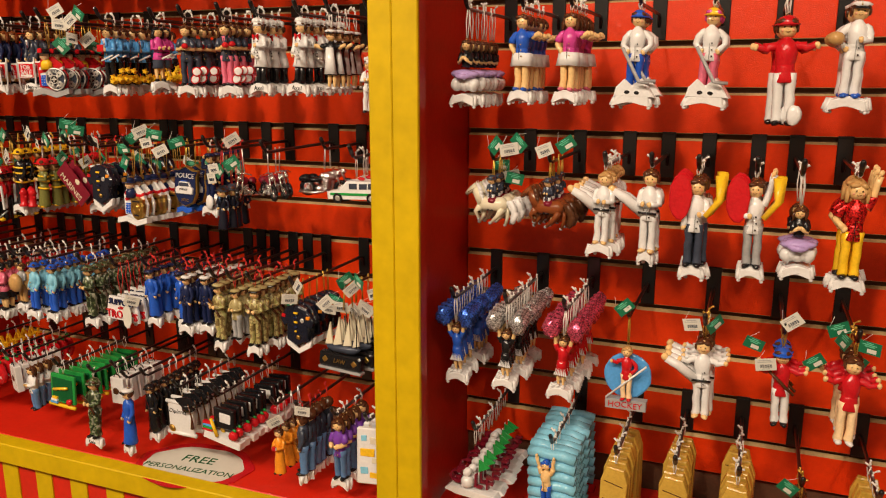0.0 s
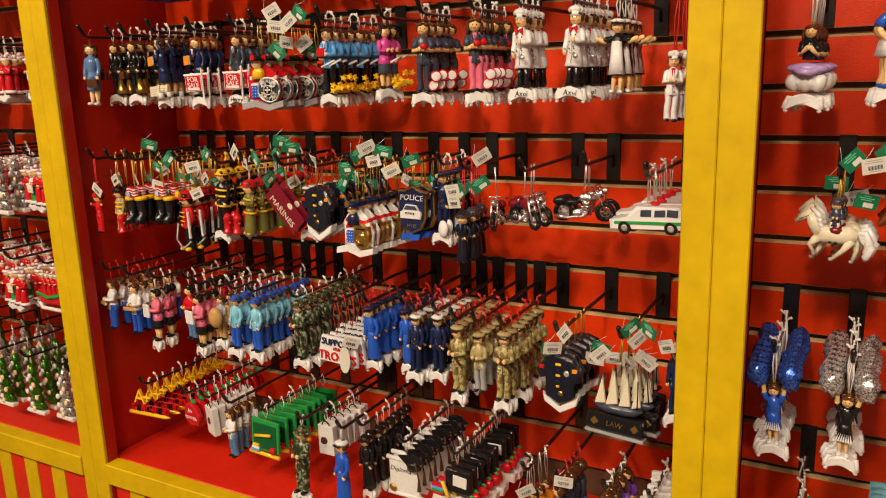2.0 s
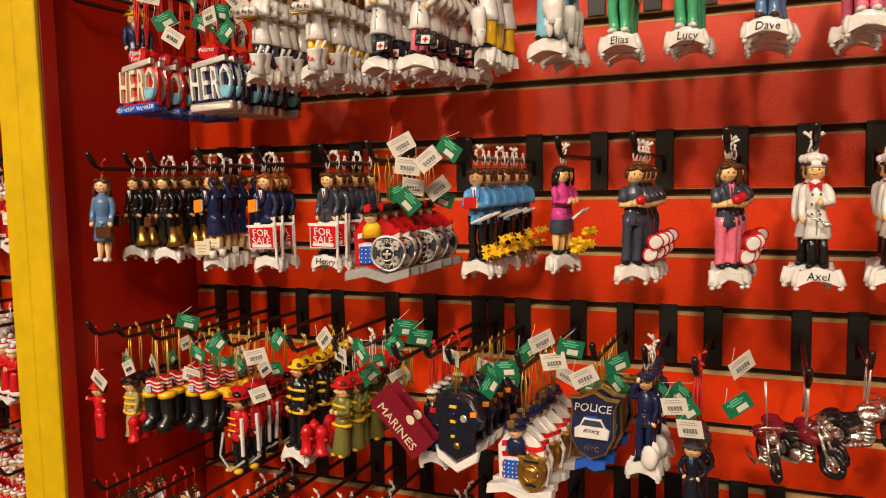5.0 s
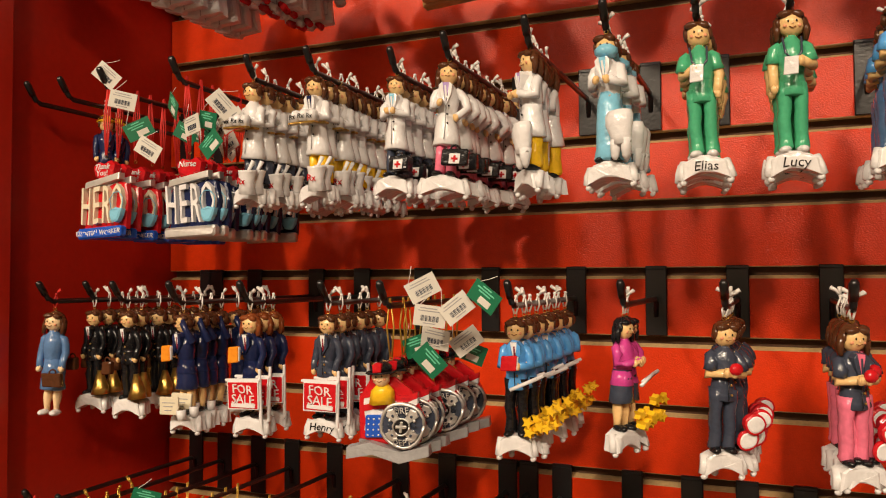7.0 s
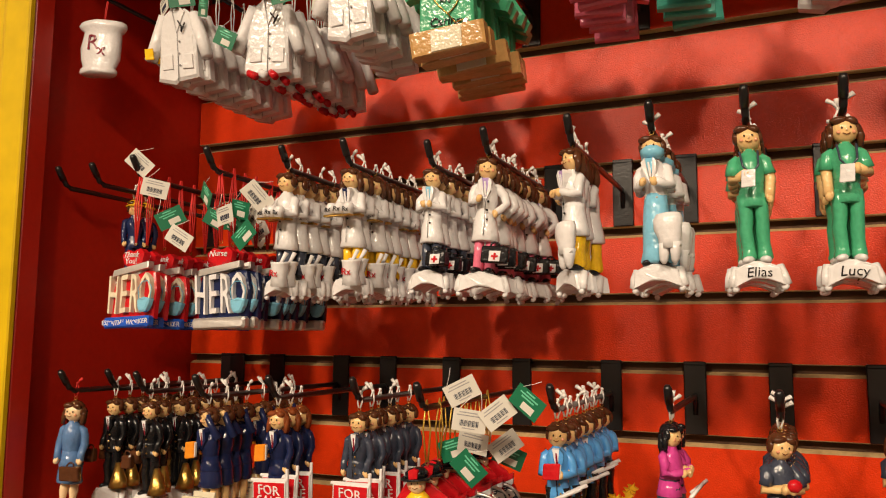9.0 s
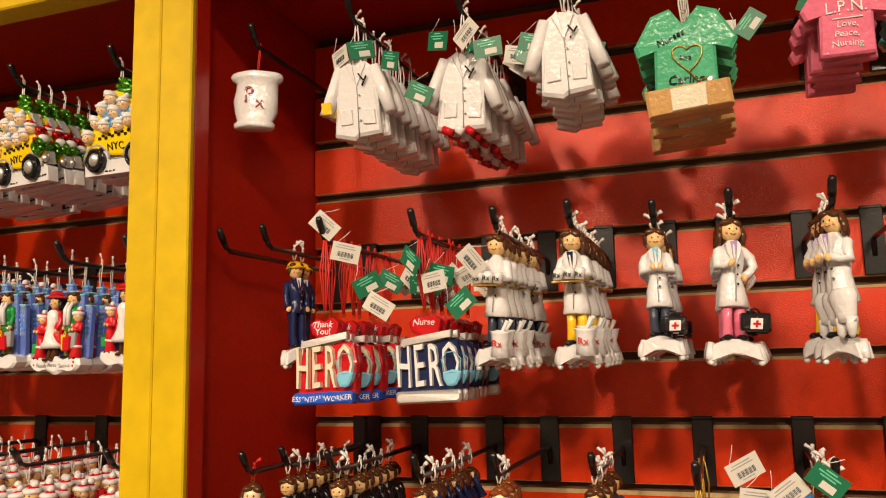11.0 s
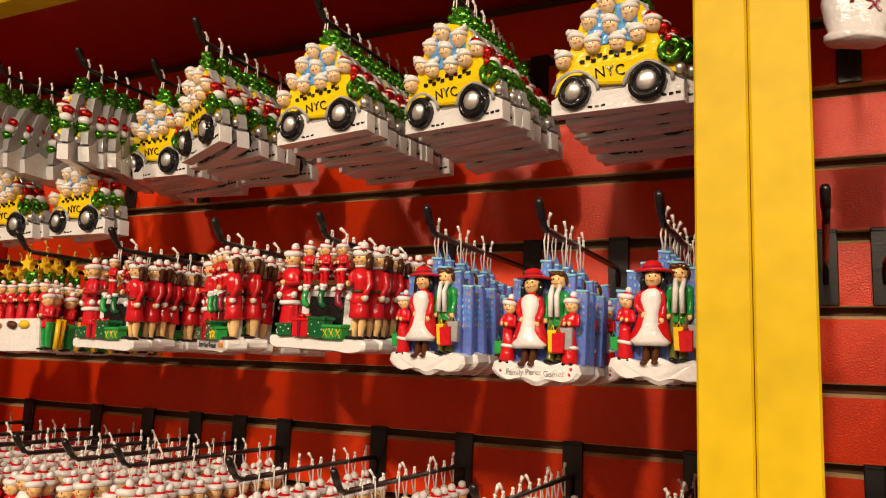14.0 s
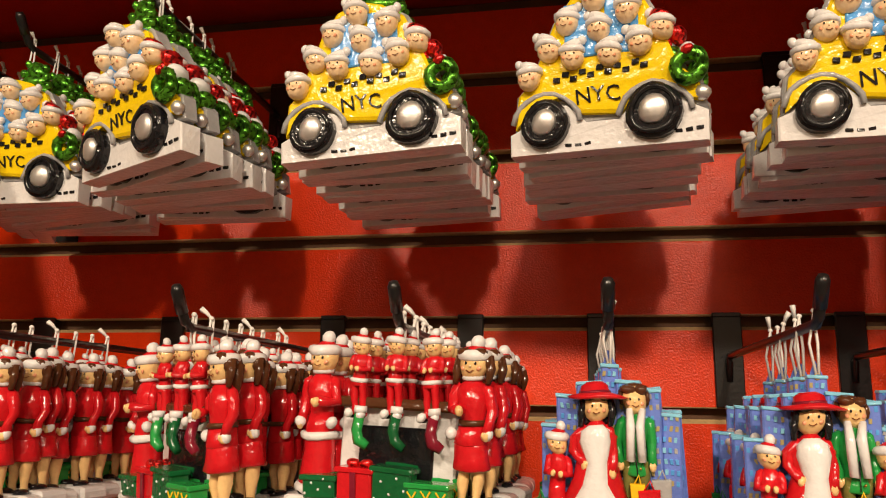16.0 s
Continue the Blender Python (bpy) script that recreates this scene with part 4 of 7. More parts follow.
def pennant(drop=0.04):
    s = Solid()
    loop(s, -drop, "gold_cord", 0.002, False)
    z = -drop - 0.035
    c, q = math.cos(-0.85), math.sin(-0.85)
    s.slab([(px * c - pz * q, z + px * q + pz * c) for px, pz in ((-0.042, -0.019), (0.042, -0.019), (0.042, 0.019), (-0.042, 0.019))], -0.012, -0.010, "maroon", 0.0006)
    s.text("MARINES", -0.006, -0.0125, z - 0.006, 0.016, "cream", 0.0003, 0, -0.85)
    s.disc((0.012, z + 0.004), 0.006, -0.0125, -0.011, "cream", 9)
    return [("ornament", s, "")]


def motorcycle(paintwork="chrome", drop=0.04):
    s = Solid()
    loop(s, -drop, "silver", 0.002, False)
    z = -drop - 0.062
    for k, (cx, r) in enumerate(((-0.038, 0.019), (0.040, 0.019))):
        w = Solid()
        w.ring((cx, z + r), r - 0.004, 0.0045, "black", 18, 6)
        w.ring((cx, z + r), r - 0.009, 0.0012, "chrome", 16, 5)
        for j in range(6):
            a = j * math.pi / 3
            w.tube([(cx, 0, z + r), (cx + (r - 0.008) * math.cos(a), 0, z + r + (r - 0.008) * math.sin(a))], 0.0008, "chrome", 4)
        w.disc((cx, z + r), 0.005, -0.004, 0.004, "chrome", 10)
        if k == 0:
            back = w
        else:
            front = w
    s.tube([(0.040, -0.006, z + 0.019), (0.026, -0.006, z + 0.050), (0.020, -0.004, z + 0.062)], 0.0022, "chrome", 6)
    s.tube([(0.040, 0.006, z + 0.019), (0.026, 0.006, z + 0.050), (0.020, 0.004, z + 0.062)], 0.0022, "chrome", 6)
    s.tube([(0.014, -0.024, z + 0.060), (0.021, -0.010, z + 0.066), (0.021, 0.010, z + 0.066), (0.014, 0.024, z + 0.060)], 0.0016, "chrome", 6)
    s.ball((0.030, 0, z + 0.054), (0.007, 0.007, 0.007), "chrome", 9, 6)
    s.ball((0.006, 0, z + 0.046), (0.020, 0.010, 0.010), paintwork, 10, 6)
    s.ball((-0.022, 0, z + 0.038), (0.020, 0.009, 0.006), "black", 9, 5)
    s.ball((-0.044, 0, z + 0.040), (0.016, 0.010, 0.010), paintwork if paintwork != "chrome" else "black", 9, 5)
    for k in range(5):
        s.loft([(z + 0.014 + 0.005 * k, 0.011, 0.010), (z + 0.0165 + 0.005 * k, 0.009, 0.008)], "chrome", 0.004, 0, 9)
    s.ball((-0.012, 0, z + 0.018), (0.012, 0.011, 0.009), "chrome", 8, 5)
    for d in (-1, 1):
        s.tube([(0.008, d * 0.010, z + 0.024), (0.0, d * 0.014, z + 0.012), (-0.030, d * 0.015, z + 0.010), (-0.056, d * 0.015, z + 0.014)], [0.0026, 0.003, 0.0034, 0.004], "chrome", 7)
    return [("ornament", s, ""), ("wheel", back, "black tyre on a chrome spoked rim"), ("wheel", front, "black tyre on a chrome spoked rim")]


def patrol_wagon(drop=0.035):
    s = Solid()
    loop(s, -drop, "silver", 0.003)
    z = -drop - 0.04
    s.slab([(-0.050, z + 0.004), (0.050, z + 0.004), (0.050, z + 0.022), (0.040, z + 0.034), (-0.014, z + 0.035), (-0.028, z + 0.020), (-0.050, z + 0.017)], -0.014, 0.014, "white", 0.004)
    s.box((0.0, -0.0145, z + 0.0135), (0.086, 0.002, 0.004), "green", 0.0006)
    for px in (-0.002, 0.016, 0.032):
        s.box((px, -0.0142, z + 0.026), (0.014, 0.002, 0.009), "slate", 0.001)
    s.ball((0.008, 0, z + 0.037), (0.007, 0.004, 0.003), "red", 7, 5)
    out = [("ornament", s, "")]
    for px in (-0.030, 0.030):
        w = Solid()
        w.disc((px, z + 0.006), 0.0085, -0.0165, -0.008, "black", 14)
        w.disc((px, z + 0.006), 0.0045, -0.0175, -0.012, "silver", 10)
        out.append(("wheel", w, "black wheel with a silver hub"))
    return out


def tall_ship(drop=0.04):
    s = Solid()
    loop(s, -drop, "gold_cord", 0.002, False)
    z = -drop - 0.105
    for k, (px, hh, w) in enumerate(((-0.024, 0.042, 0.016), (-0.008, 0.052, 0.018), (0.010, 0.048, 0.017), (0.026, 0.038, 0.014))):
        s.slab([(px - w / 2, z + 0.040), (px + w / 2, z + 0.044), (px + 0.002, z + 0.040 + hh)], -0.008 + 0.003 * k, -0.004 + 0.003 * k, "cream", 0.0012)
        s.tube([(px + 0.003, 0, z + 0.034), (px + 0.002, 0, z + 0.044 + hh)], 0.0009, "black", 5)
    s.loft([(z + 0.030, 0.030, 0.008), (z + 0.040, 0.038, 0.010)], "slate", 0, 0, 12)
    s.box((0, 0, z + 0.014), (0.086, 0.018, 0.026), "black", 0.003)
    s.box((0, -0.001, z - 0.002), (0.088, 0.016, 0.005), "grey", 0.001)
    s.text("LAW", 0, -0.0096, z + 0.014, 0.011, "bronze", 0.0004)
    for d in (-1, 1):
        s.slab(oval(0.006, 0.006, 4, d * 0.030, z + 0.014), -0.0105, -0.006, "bronze", 0.0006)
    return [("ornament", s, "")]


def support_sign(drop=0.06):
    s = Solid()
    loop(s, -drop, "red_ribbon", 0.012, False)
    z = -drop - 0.03
    s.slab([(-0.042, z - 0.024), (0.042, z - 0.024), (0.042, z - 0.004), (0.036, z + 0.022), (-0.036, z + 0.022), (-0.042, z - 0.004)], 0.0, 0.006, "white", 0.002)
    s.text("SUPPORT", 0, -0.001, z + 0.012, 0.0165, "navy", 0.0016)
    s.text("OUR", 0, -0.001, z + 0.001, 0.008, "red", 0.0012)
    s.text("TROOPS", 0, -0.001, z - 0.013, 0.022, "red", 0.0016)
    s.slab(oval(0.012, 0.024, 14, 0.024, z - 0.010), -0.010, -0.009, "paper", 0.0003)
    return [("ornament", s, "")]


def teacher_pencil(drop=0.016):
    s = Solid()
    loop(s, -drop)
    z = -drop - 0.055
    s.tube([(-0.048, 0, z), (0.040, 0, z), (0.052, 0, z)], [0.0045, 0.0045, 0.0006], "yellow", 6)
    s.ball((-0.050, 0, z), (0.004, 0.0045, 0.0045), "hotpink", 7, 5)
    for k, ch in enumerate("TEACHER"):
        s.text(ch, -0.040 + 0.0135 * k, -0.002, z + 0.011, 0.018, "black" if k % 2 else "red", 0.002)
    s.box((0, 0.003, z + 0.011), (0.094, 0.004, 0.014), "red", 0.001)
    for k, ch in enumerate("A+"):
        s.text(ch, -0.024 + 0.020 * k, 0.0, z + 0.034, 0.042, "yellow", 0.003)
    return [("ornament", s, "")]


def chalkboard(drop=0.020):
    s = Solid()
    loop(s, -drop, spread=0.010)
    z = -drop - 0.042
    s.box((0, 0, z + 0.006), (0.066, 0.006, 0.062), "green", 0.002)
    s.box((0, -0.002, z + 0.004), (0.056, 0.004, 0.050), "bottle", 0.001)
    s.tube([(-0.022, -0.006, z + 0.004), (0.016, -0.006, z + 0.012)], 0.0032, "yellow", 6)
    s.tube([(-0.036, -0.004, z - 0.030), (0.036, -0.004, z - 0.030)], 0.004, "yellow", 6)
    s.ball((0.020, -0.006, z - 0.018), (0.008, 0.005, 0.007), "red", 9, 6)
    for k, m in enumerate(("sky", "white", "yellow")):
        s.box((-0.020, -0.006, z - 0.024 + 0.005 * k), (0.020 - 0.003 * k, 0.005, 0.0045), m, 0.0006)
    return [("ornament", s, "")]


def apple_card(drop=0.02):
    s = Solid()
    loop(s, -drop)
    z = -drop - 0.03
    s.slab(oval(0.024, 0.026, 14, 0, z), -0.006, 0.004, "red", 0.004)
    s.ball((0.006, 0, z + 0.028), (0.010, 0.003, 0.005), "green", 7, 5)
    s.text("A+", 0, -0.0064, z + 0.008, 0.012, "white", 0.0004)
    s.text("TEACHER", 0, -0.0064, z - 0.006, 0.0085, "white", 0.0004)
    return [("ornament", s, "")]


def paper_bag(drop=0.02):
    s = Solid()
    loop(s, -drop, spread=0.006)
    z = -drop
    s.box((0, 0, z - 0.032), (0.034, 0.014, 0.058), "white", 0.001)
    s.ring((0, z - 0.004), 0.008, 0.0012, "black", 12, 5, -0.004)
    s.disc((-0.004, z - 0.034), 0.008, -0.0078, -0.004, "brown", 12)
    return [("ornament", s, "")]


def diploma(drop=0.022):
    s = Solid()
    loop(s, -drop, spread=0.005)
    z = -drop - 0.05
    s.box((-0.004, 0, z), (0.058, 0.006, 0.066), "white", 0.002)
    for d in (-1, 1):
        s.tube([(-0.036, -0.002, z + d * 0.033), (0.030, -0.002, z + d * 0.033)], 0.0042, "white", 7)
    s.text("Diploma", -0.010, -0.0035, z + 0.014, 0.012, "black", 0.0004, 0.1)
    s.slab([(-0.010, z + 0.045), (0.022, z + 0.054), (0.040, z + 0.040), (0.010, z + 0.028)], -0.012, -0.009, "black", 0.001)
    s.loft([(z + 0.022, 0.013, 0.010), (z + 0.036, 0.013, 0.010)], "black", 0.016, -0.004, 10)
    s.tube([(0.024, -0.013, z + 0.040), (0.030, -0.012, z + 0.010), (0.030, -0.012, z - 0.012)], [0.001, 0.0016, 0.004], "brown", 6)
    s.ball((-0.026, -0.004, z - 0.024), (0.008, 0.003, 0.008), "bronze", 9, 5)
    return [("ornament", s, "")]


def desk_computer(drop=0.022):
    s = Solid()
    loop(s, -drop, spread=0.005)
    z = -drop - 0.042
    s.box((0.004, 0, z + 0.010), (0.048, 0.010, 0.042), "black", 0.003)
    s.box((0.008, -0.004, z + 0.012), (0.026, 0.004, 0.020), "white", 0.003)
    s.slab([(-0.044, z - 0.034), (0.044, z - 0.044), (0.046, z - 0.030), (-0.040, z - 0.020)], -0.010, 0.006, "white", 0.003)
    s.tube([(-0.022, -0.010, z + 0.008), (-0.006, -0.011, z - 0.026)], 0.0034, "yellow", 6)
    for k, m in enumerate(("red", "green", "sky", "red")):
        s.box((-0.032, -0.006, z - 0.018 + 0.005 * k), (0.022, 0.008, 0.0045), m, 0.0006)
    s.ball((0.030, -0.008, z - 0.018), (0.011, 0.008, 0.010), "red", 9, 6)
    s.ball((0.032, -0.008, z - 0.006), (0.005, 0.002, 0.003), "green", 6, 4)
    return [("ornament", s, "")]


def fridge(drop=0.015):
    s = Solid()
    loop(s, -drop)
    z = -drop - 0.055
    s.box((0, 0, z), (0.048, 0.010, 0.104), "white", 0.003)
    for px, pz, w, hh, m in ((-0.010, 0.034, 0.010, 0.010, "ice"), (0.010, 0.030, 0.018, 0.012, "cream"), (-0.004, 0.008, 0.026, 0.014, "yellow"), (0.010, -0.006, 0.012, 0.010, "cream"), (-0.010, -0.026, 0.014, 0.012, "ice"), (0.008, -0.034, 0.016, 0.010, "yellow")):
        s.box((px, -0.0055, z + pz), (w, 0.002, hh), m, 0.0005)
    s.tube([(0.019, -0.007, z - 0.01), (0.019, -0.007, z + 0.02)], 0.0012, "silver", 5)
    return [("ornament", s, "")]


def cheer(top, pom):
    def pleats(s, z, h):
        for k in range(7):
            a = -0.75 + k * 0.25
            s.slab([(0.075 * h * 2.0 * a - 0.0014, z + 0.26 * h), (0.075 * h * 2.0 * a + 0.0014, z + 0.26 * h), (0.05 * h * 2.0 * a, z + 0.40 * h)], -0.122 * h * (1 - 0.35 * a * a), -0.08 * h, "white", 0.0003)
    pieces = doll(0.046, True, "", 0.100, pleats, "ribbon", top=top, legs=top, style="skirt", arms="up", hair="brown", sleeve="skin", shoes="white")
    r = random.Random(21)
    z, h = -0.046 - 0.100 + 0.014, 0.0835
    for d in (-1, 1):
        tuft = Solid()
        c = Vector((d * 0.25 * h, -0.03 * h, z + 1.17 * h))
        tuft.ball((0, 0, 0), (0.0135, 0.0125, 0.0175), pom, 14, 9)
        tuft.v = [tuple(c + Vector(q) * r.uniform(0.80, 1.22)) for q in tuft.v]
        pieces.append(("pompom", tuft, "glittery tinsel pompom"))
    return pieces


def sport_disc(drop=0.045):
    s = Solid()
    loop(s, -drop, "gold_cord", 0.002, False)
    z = -drop - 0.06
    s.disc((0, z + 0.008), 0.036, 0.0, 0.006, "sky", 22, 0.002)
    figure(s, 0.0, -0.008, z - 0.028, 0.085, "red", "pale", "pants", ("out", "hip"), "tan", shoes="red")
    s.tube([(0.030, -0.014, z + 0.03), (-0.030, -0.014, z - 0.026)], 0.0018, "white", 5)
    s.slab(plate(0.062, 0.016, 0, z - 0.036), -0.012, 0.004, "grey", 0.001)
    s.text("HOCKEY", 0, -0.0125, z - 0.036, 0.013, "red", 0.0006)
    return [("ornament", s, "")]


def golf(drop=0.03):
    s = Solid()
    loop(s, -drop)
    z = -drop - 0.09
    s.slab([(-0.050, z), (-0.03, z - 0.006), (0.03, z - 0.006), (0.050, z), (0.042, z + 0.008), (-0.042, z + 0.008)], -0.014, 0.008, "white", 0.003)
    for k, ch in enumerate("GOLF"):
        if ch != "O":
            s.text(ch, -0.032 + 0.021 * k, -0.004, z + 0.024, 0.034, "maroon", 0.004)
    s.ball((-0.010, -0.006, z + 0.020), 0.012, "white", 9, 6)
    s.ball((-0.010, -0.006, z + 0.038), 0.0085, "white", 9, 6)
    s.slab([(0.008, z + 0.040), (0.030, z + 0.052), (0.008, z + 0.064)], -0.002, 0.001, "green", 0.0004)
    s.tube([(0.008, 0, z + 0.01), (0.008, 0, z + 0.066)], 0.0012, "white", 5)
    return [("ornament", s, "")]


def swim_lane(drop=0.02):
    s = Solid()
    loop(s, -drop)
    z = -drop - 0.075
    for k in range(8):
        zz = z + 0.07 - 0.0175 * k
        s.tube([(-0.040, 0, zz), (-0.02, -0.003, zz + 0.004), (0.0, 0, zz), (0.02, -0.003, zz + 0.004), (0.040, 0, zz)], 0.0095, "ice", 7)
    figure(s, -0.006, -0.012, z - 0.02, 0.085, "skin", "blue", "pants", "up", "blue", skin="skin", shoes="skin")
    s.tube([(-0.042, -0.006, z - 0.068), (0.042, -0.006, z - 0.068)], 0.0085, "red", 7)
    for k in range(3):
        s.ball((-0.012 + 0.012 * k, -0.013, z - 0.068), 0.0055, "white", 8, 5)
    return [("ornament", s, "")]


def wood_plank(accent="green", drop=0.02):
    s = Solid()
    loop(s, -drop)
    z = -drop
    s.slab([(-0.020, z - 0.145), (0.020, z - 0.145), (0.022, z - 0.03), (0.014, z - 0.006), (-0.014, z - 0.006), (-0.022, z - 0.03)], -0.004, 0.006, "wood", 0.002)
    for k in range(4):
        s.tube([(-0.016, -0.0045, z - 0.03 - 0.03 * k), (0.016, -0.0045, z - 0.034 - 0.03 * k)], 0.0008, "brown", 4)
    figure(s, 0.004, -0.008, z - 0.135, 0.075, accent, accent, "pants", ("out", "hip"), "brown")
    return [("ornament", s, "")]


def horse(col="cream", drop=0.045, mane="white"):
    s = Solid()
    loop(s, -drop, "gold_cord", 0.002, False)
    z = -drop - 0.062
    s.tube([(-0.022, 0, z + 0.034), (-0.012, 0, z + 0.034), (0.004, 0, z + 0.033), (0.018, 0, z + 0.036), (0.026, 0, z + 0.035)], [0.007, 0.0118, 0.0108, 0.0118, 0.006], col, 10)
    s.tube([(-0.016, 0, z + 0.036), (-0.025, 0, z + 0.048), (-0.030, 0, z + 0.058)], [0.0105, 0.0080, 0.0062], col, 8)
    s.tube([(-0.028, 0, z + 0.060), (-0.037, -0.001, z + 0.054), (-0.045, -0.001, z + 0.047)], [0.0062, 0.0054, 0.0036], col, 8)
    s.tube([(-0.046, -0.001, z + 0.050), (-0.040, -0.0058, z + 0.051), (-0.031, -0.0060, z + 0.056)], 0.0007, "brown", 4)
    for d in (-1, 1):
        s.loft([(z + 0.062, 0.0018, 0.0014), (z + 0.0685, 0.0003, 0.0003)], col, -0.027, d * 0.003, 6)
    for k in range(5):
        s.tube([(-0.026 + 0.0025 * k, -0.002, z + 0.064 - 0.006 * k), (-0.019 + 0.002 * k, -0.006, z + 0.058 - 0.006 * k), (-0.015 + 0.001 * k, -0.006, z + 0.052 - 0.005 * k)], [0.0028, 0.0034, 0.0012], mane, 6)
    for y0, joints in ((-0.005, ((-0.018, 0.030), (-0.026, 0.020), (-0.020, 0.009))), (0.005, ((-0.015, 0.028), (-0.016, 0.014), (-0.024, 0.001))), (-0.005, ((0.020, 0.030), (0.012, 0.016), (0.000, 0.003))), (0.005, ((0.022, 0.030), (0.026, 0.015), (0.022, 0.001)))):
        s.tube([(px, y0, z + pz) for px, pz in joints], [0.0062, 0.0034, 0.0024], col, 7)
        s.ball((joints[2][0] - 0.001, y0, z + joints[2][1]), (0.0034, 0.0030, 0.0026), "grey", 6, 4)
    for k in range(4):
        s.tube([(0.024, 0.001 * k, z + 0.038), (0.034 + 0.003 * k, -0.002, z + 0.040 - 0.006 * k), (0.040 - 0.001 * k, -0.002, z + 0.028 - 0.006 * k), (0.042 - 0.002 * k, 0, z + 0.020 - 0.005 * k)], [0.0030, 0.0050, 0.0048, 0.0015], mane, 7)
    s.ball((0.002, 0, z + 0.040), (0.010, 0.0125, 0.007), "maroon", 9, 5)
    figure(s, 0.0, -0.004, z + 0.024, 0.054, "slate", "white", "pants", "front", "brown", hat="bowler", head=1.35)
    return [("ornament", s, "")]


def shrink(pieces, k, kx=None):
    """The same ornament at k times the size (kx: across), hung from the same point."""
    for _, solid, _ in pieces:
        solid.v = [(px * (kx or k), py * k, pz * k) for px, py, pz in solid.v]
    return pieces


def taxi(drop=0.061, seed=3):
    """A checker cab full of small hatted heads, on a white plinth."""
    r = random.Random(seed)
    s = Solid()
    loop(s, -drop + 0.004, "ribbon", 0.004, True, seed)
    z = -drop - 0.094
    base = Solid()
    base.slab([(-0.060, z), (0.060, z), (0.060, z + 0.018), (0.046, z + 0.026), (0.034, z + 0.034), (0.022, z + 0.030), (0.010, z + 0.018), (-0.012, z + 0.018), (-0.024, z + 0.030), (-0.040, z + 0.030), (-0.052, z + 0.018), (-0.060, z + 0.014)], -0.008, 0.006, "white", 0.0012)
    for k in range(3):
        base.box((0.044 + 0.006 * k, -0.0082, z + 0.008), (0.004, 0.0012, 0.0022), "black", 0.0002)
        base.box((-0.022 + 0.006 * k, -0.0082, z + 0.005), (0.004, 0.0012, 0.0018), "black", 0.0002)
    s.slab([(-0.056, z + 0.017), (-0.044, z + 0.030), (-0.026, z + 0.034), (-0.014, z + 0.024), (0.010, z + 0.022), (0.022, z + 0.034), (0.038, z + 0.038), (0.050, z + 0.026), (0.057, z + 0.024), (0.056, z + 0.036), (0.046, z + 0.045), (0.041, z + 0.054), (0.036, z + 0.070), (0.026, z + 0.087), (0.012, z + 0.098), (-0.003, z + 0.101), (-0.018, z + 0.096), (-0.030, z + 0.081), (-0.038, z + 0.062), (-0.046, z + 0.046), (-0.053, z + 0.038)], -0.010, 0.004, "cab", 0.002)
    s.slab([(0.059, z + 0.022), (0.058, z + 0.037), (0.048, z + 0.047), (0.0435, z + 0.056), (0.038, z + 0.072), (0.028, z + 0.089), (0.013, z + 0.1005), (-0.003, z + 0.1035), (-0.019, z + 0.0985), (-0.032, z + 0.083), (-0.040, z + 0.063), (-0.048, z + 0.048), (-0.0555, z + 0.039), (-0.058, z + 0.016)], -0.005, 0.005, "grey", 0.0015)
    for cx, pw in ((-0.013, 0.020), (0.012, 0.020)):
        s.slab(plate(pw, 0.034, cx, z + 0.074), -0.0112, -0.006, "sky", 0.001)
    for k in range(11):
        s.box((-0.028 + 0.0053 * k, -0.0108, z + 0.0445 + 0.0003 * k + (0.0032 if k % 2 else 0)), (0.0042, 0.0016, 0.0032), "black", 0.0002)
    s.text("NYC", -0.003, -0.0106, z + 0.033, 0.0135, "black", 0.0005)
    for cx in (-0.036, 0.030):
        s.tube([(cx + 0.0215 * math.cos(a), -0.0095, z + 0.0185 + 0.0185 * math.sin(a)) for a in [math.pi * (0.02 + 0.096 * q) for q in range(11)]], 0.0019, "grey", 5)
    s.ball((0.057, -0.008, z + 0.028), (0.005, 0.004, 0.0045), "silver", 8, 5)
    out = [("ornament", s, ""), ("plinth", base, "white plinth with black road dashes")]
    for cx, wr in ((-0.036, 0.0150), (0.030, 0.0165)):
        w = Solid()
        w.disc((cx, z + wr + 0.003), wr, -0.0145, -0.004, "black", 20, 0.002)
        w.ring((cx, z + wr + 0.003), wr * 0.80, 0.0019, "black", 18, 5, -0.0145)
        h = Solid()
        h.ball((cx, -0.0145, z + wr + 0.003), (wr * 0.55, 0.004, wr * 0.55), "silver", 12, 6)
        out.append(("wheel", w, "black tyre"))
        out.append(("hubcap", h, "silver domed hubcap"))
    spots = ((-0.045, 0.047), (-0.033, 0.063), (-0.018, 0.057), (-0.021, 0.079), (-0.004, 0.090), (-0.001, 0.072), (0.016, 0.081), (0.004, 0.056), (0.023, 0.060), (0.036, 0.068))
    for k, (px, pz) in enumerate(spots):
        p = Solid()
        c = (px, -0.013 + 0.002 * (k % 2), z + pz)
        p.ball(c, 0.0084, "pale", 10, 7)
        face(p, c, 0.0084)
        side = r.choice((-1, 1))
        hat = "white" if k != 9 else "glitter_red"
        p.loft([(c[2] + 0.0022, 0.0086, 0.0086), (c[2] + 0.0034, 0.0098, 0.0099), (c[2] + 0.0058, 0.0098, 0.0099), (c[2] + 0.0072, 0.0084, 0.0085)], "white", c[0], c[1] + 0.0004, 12)
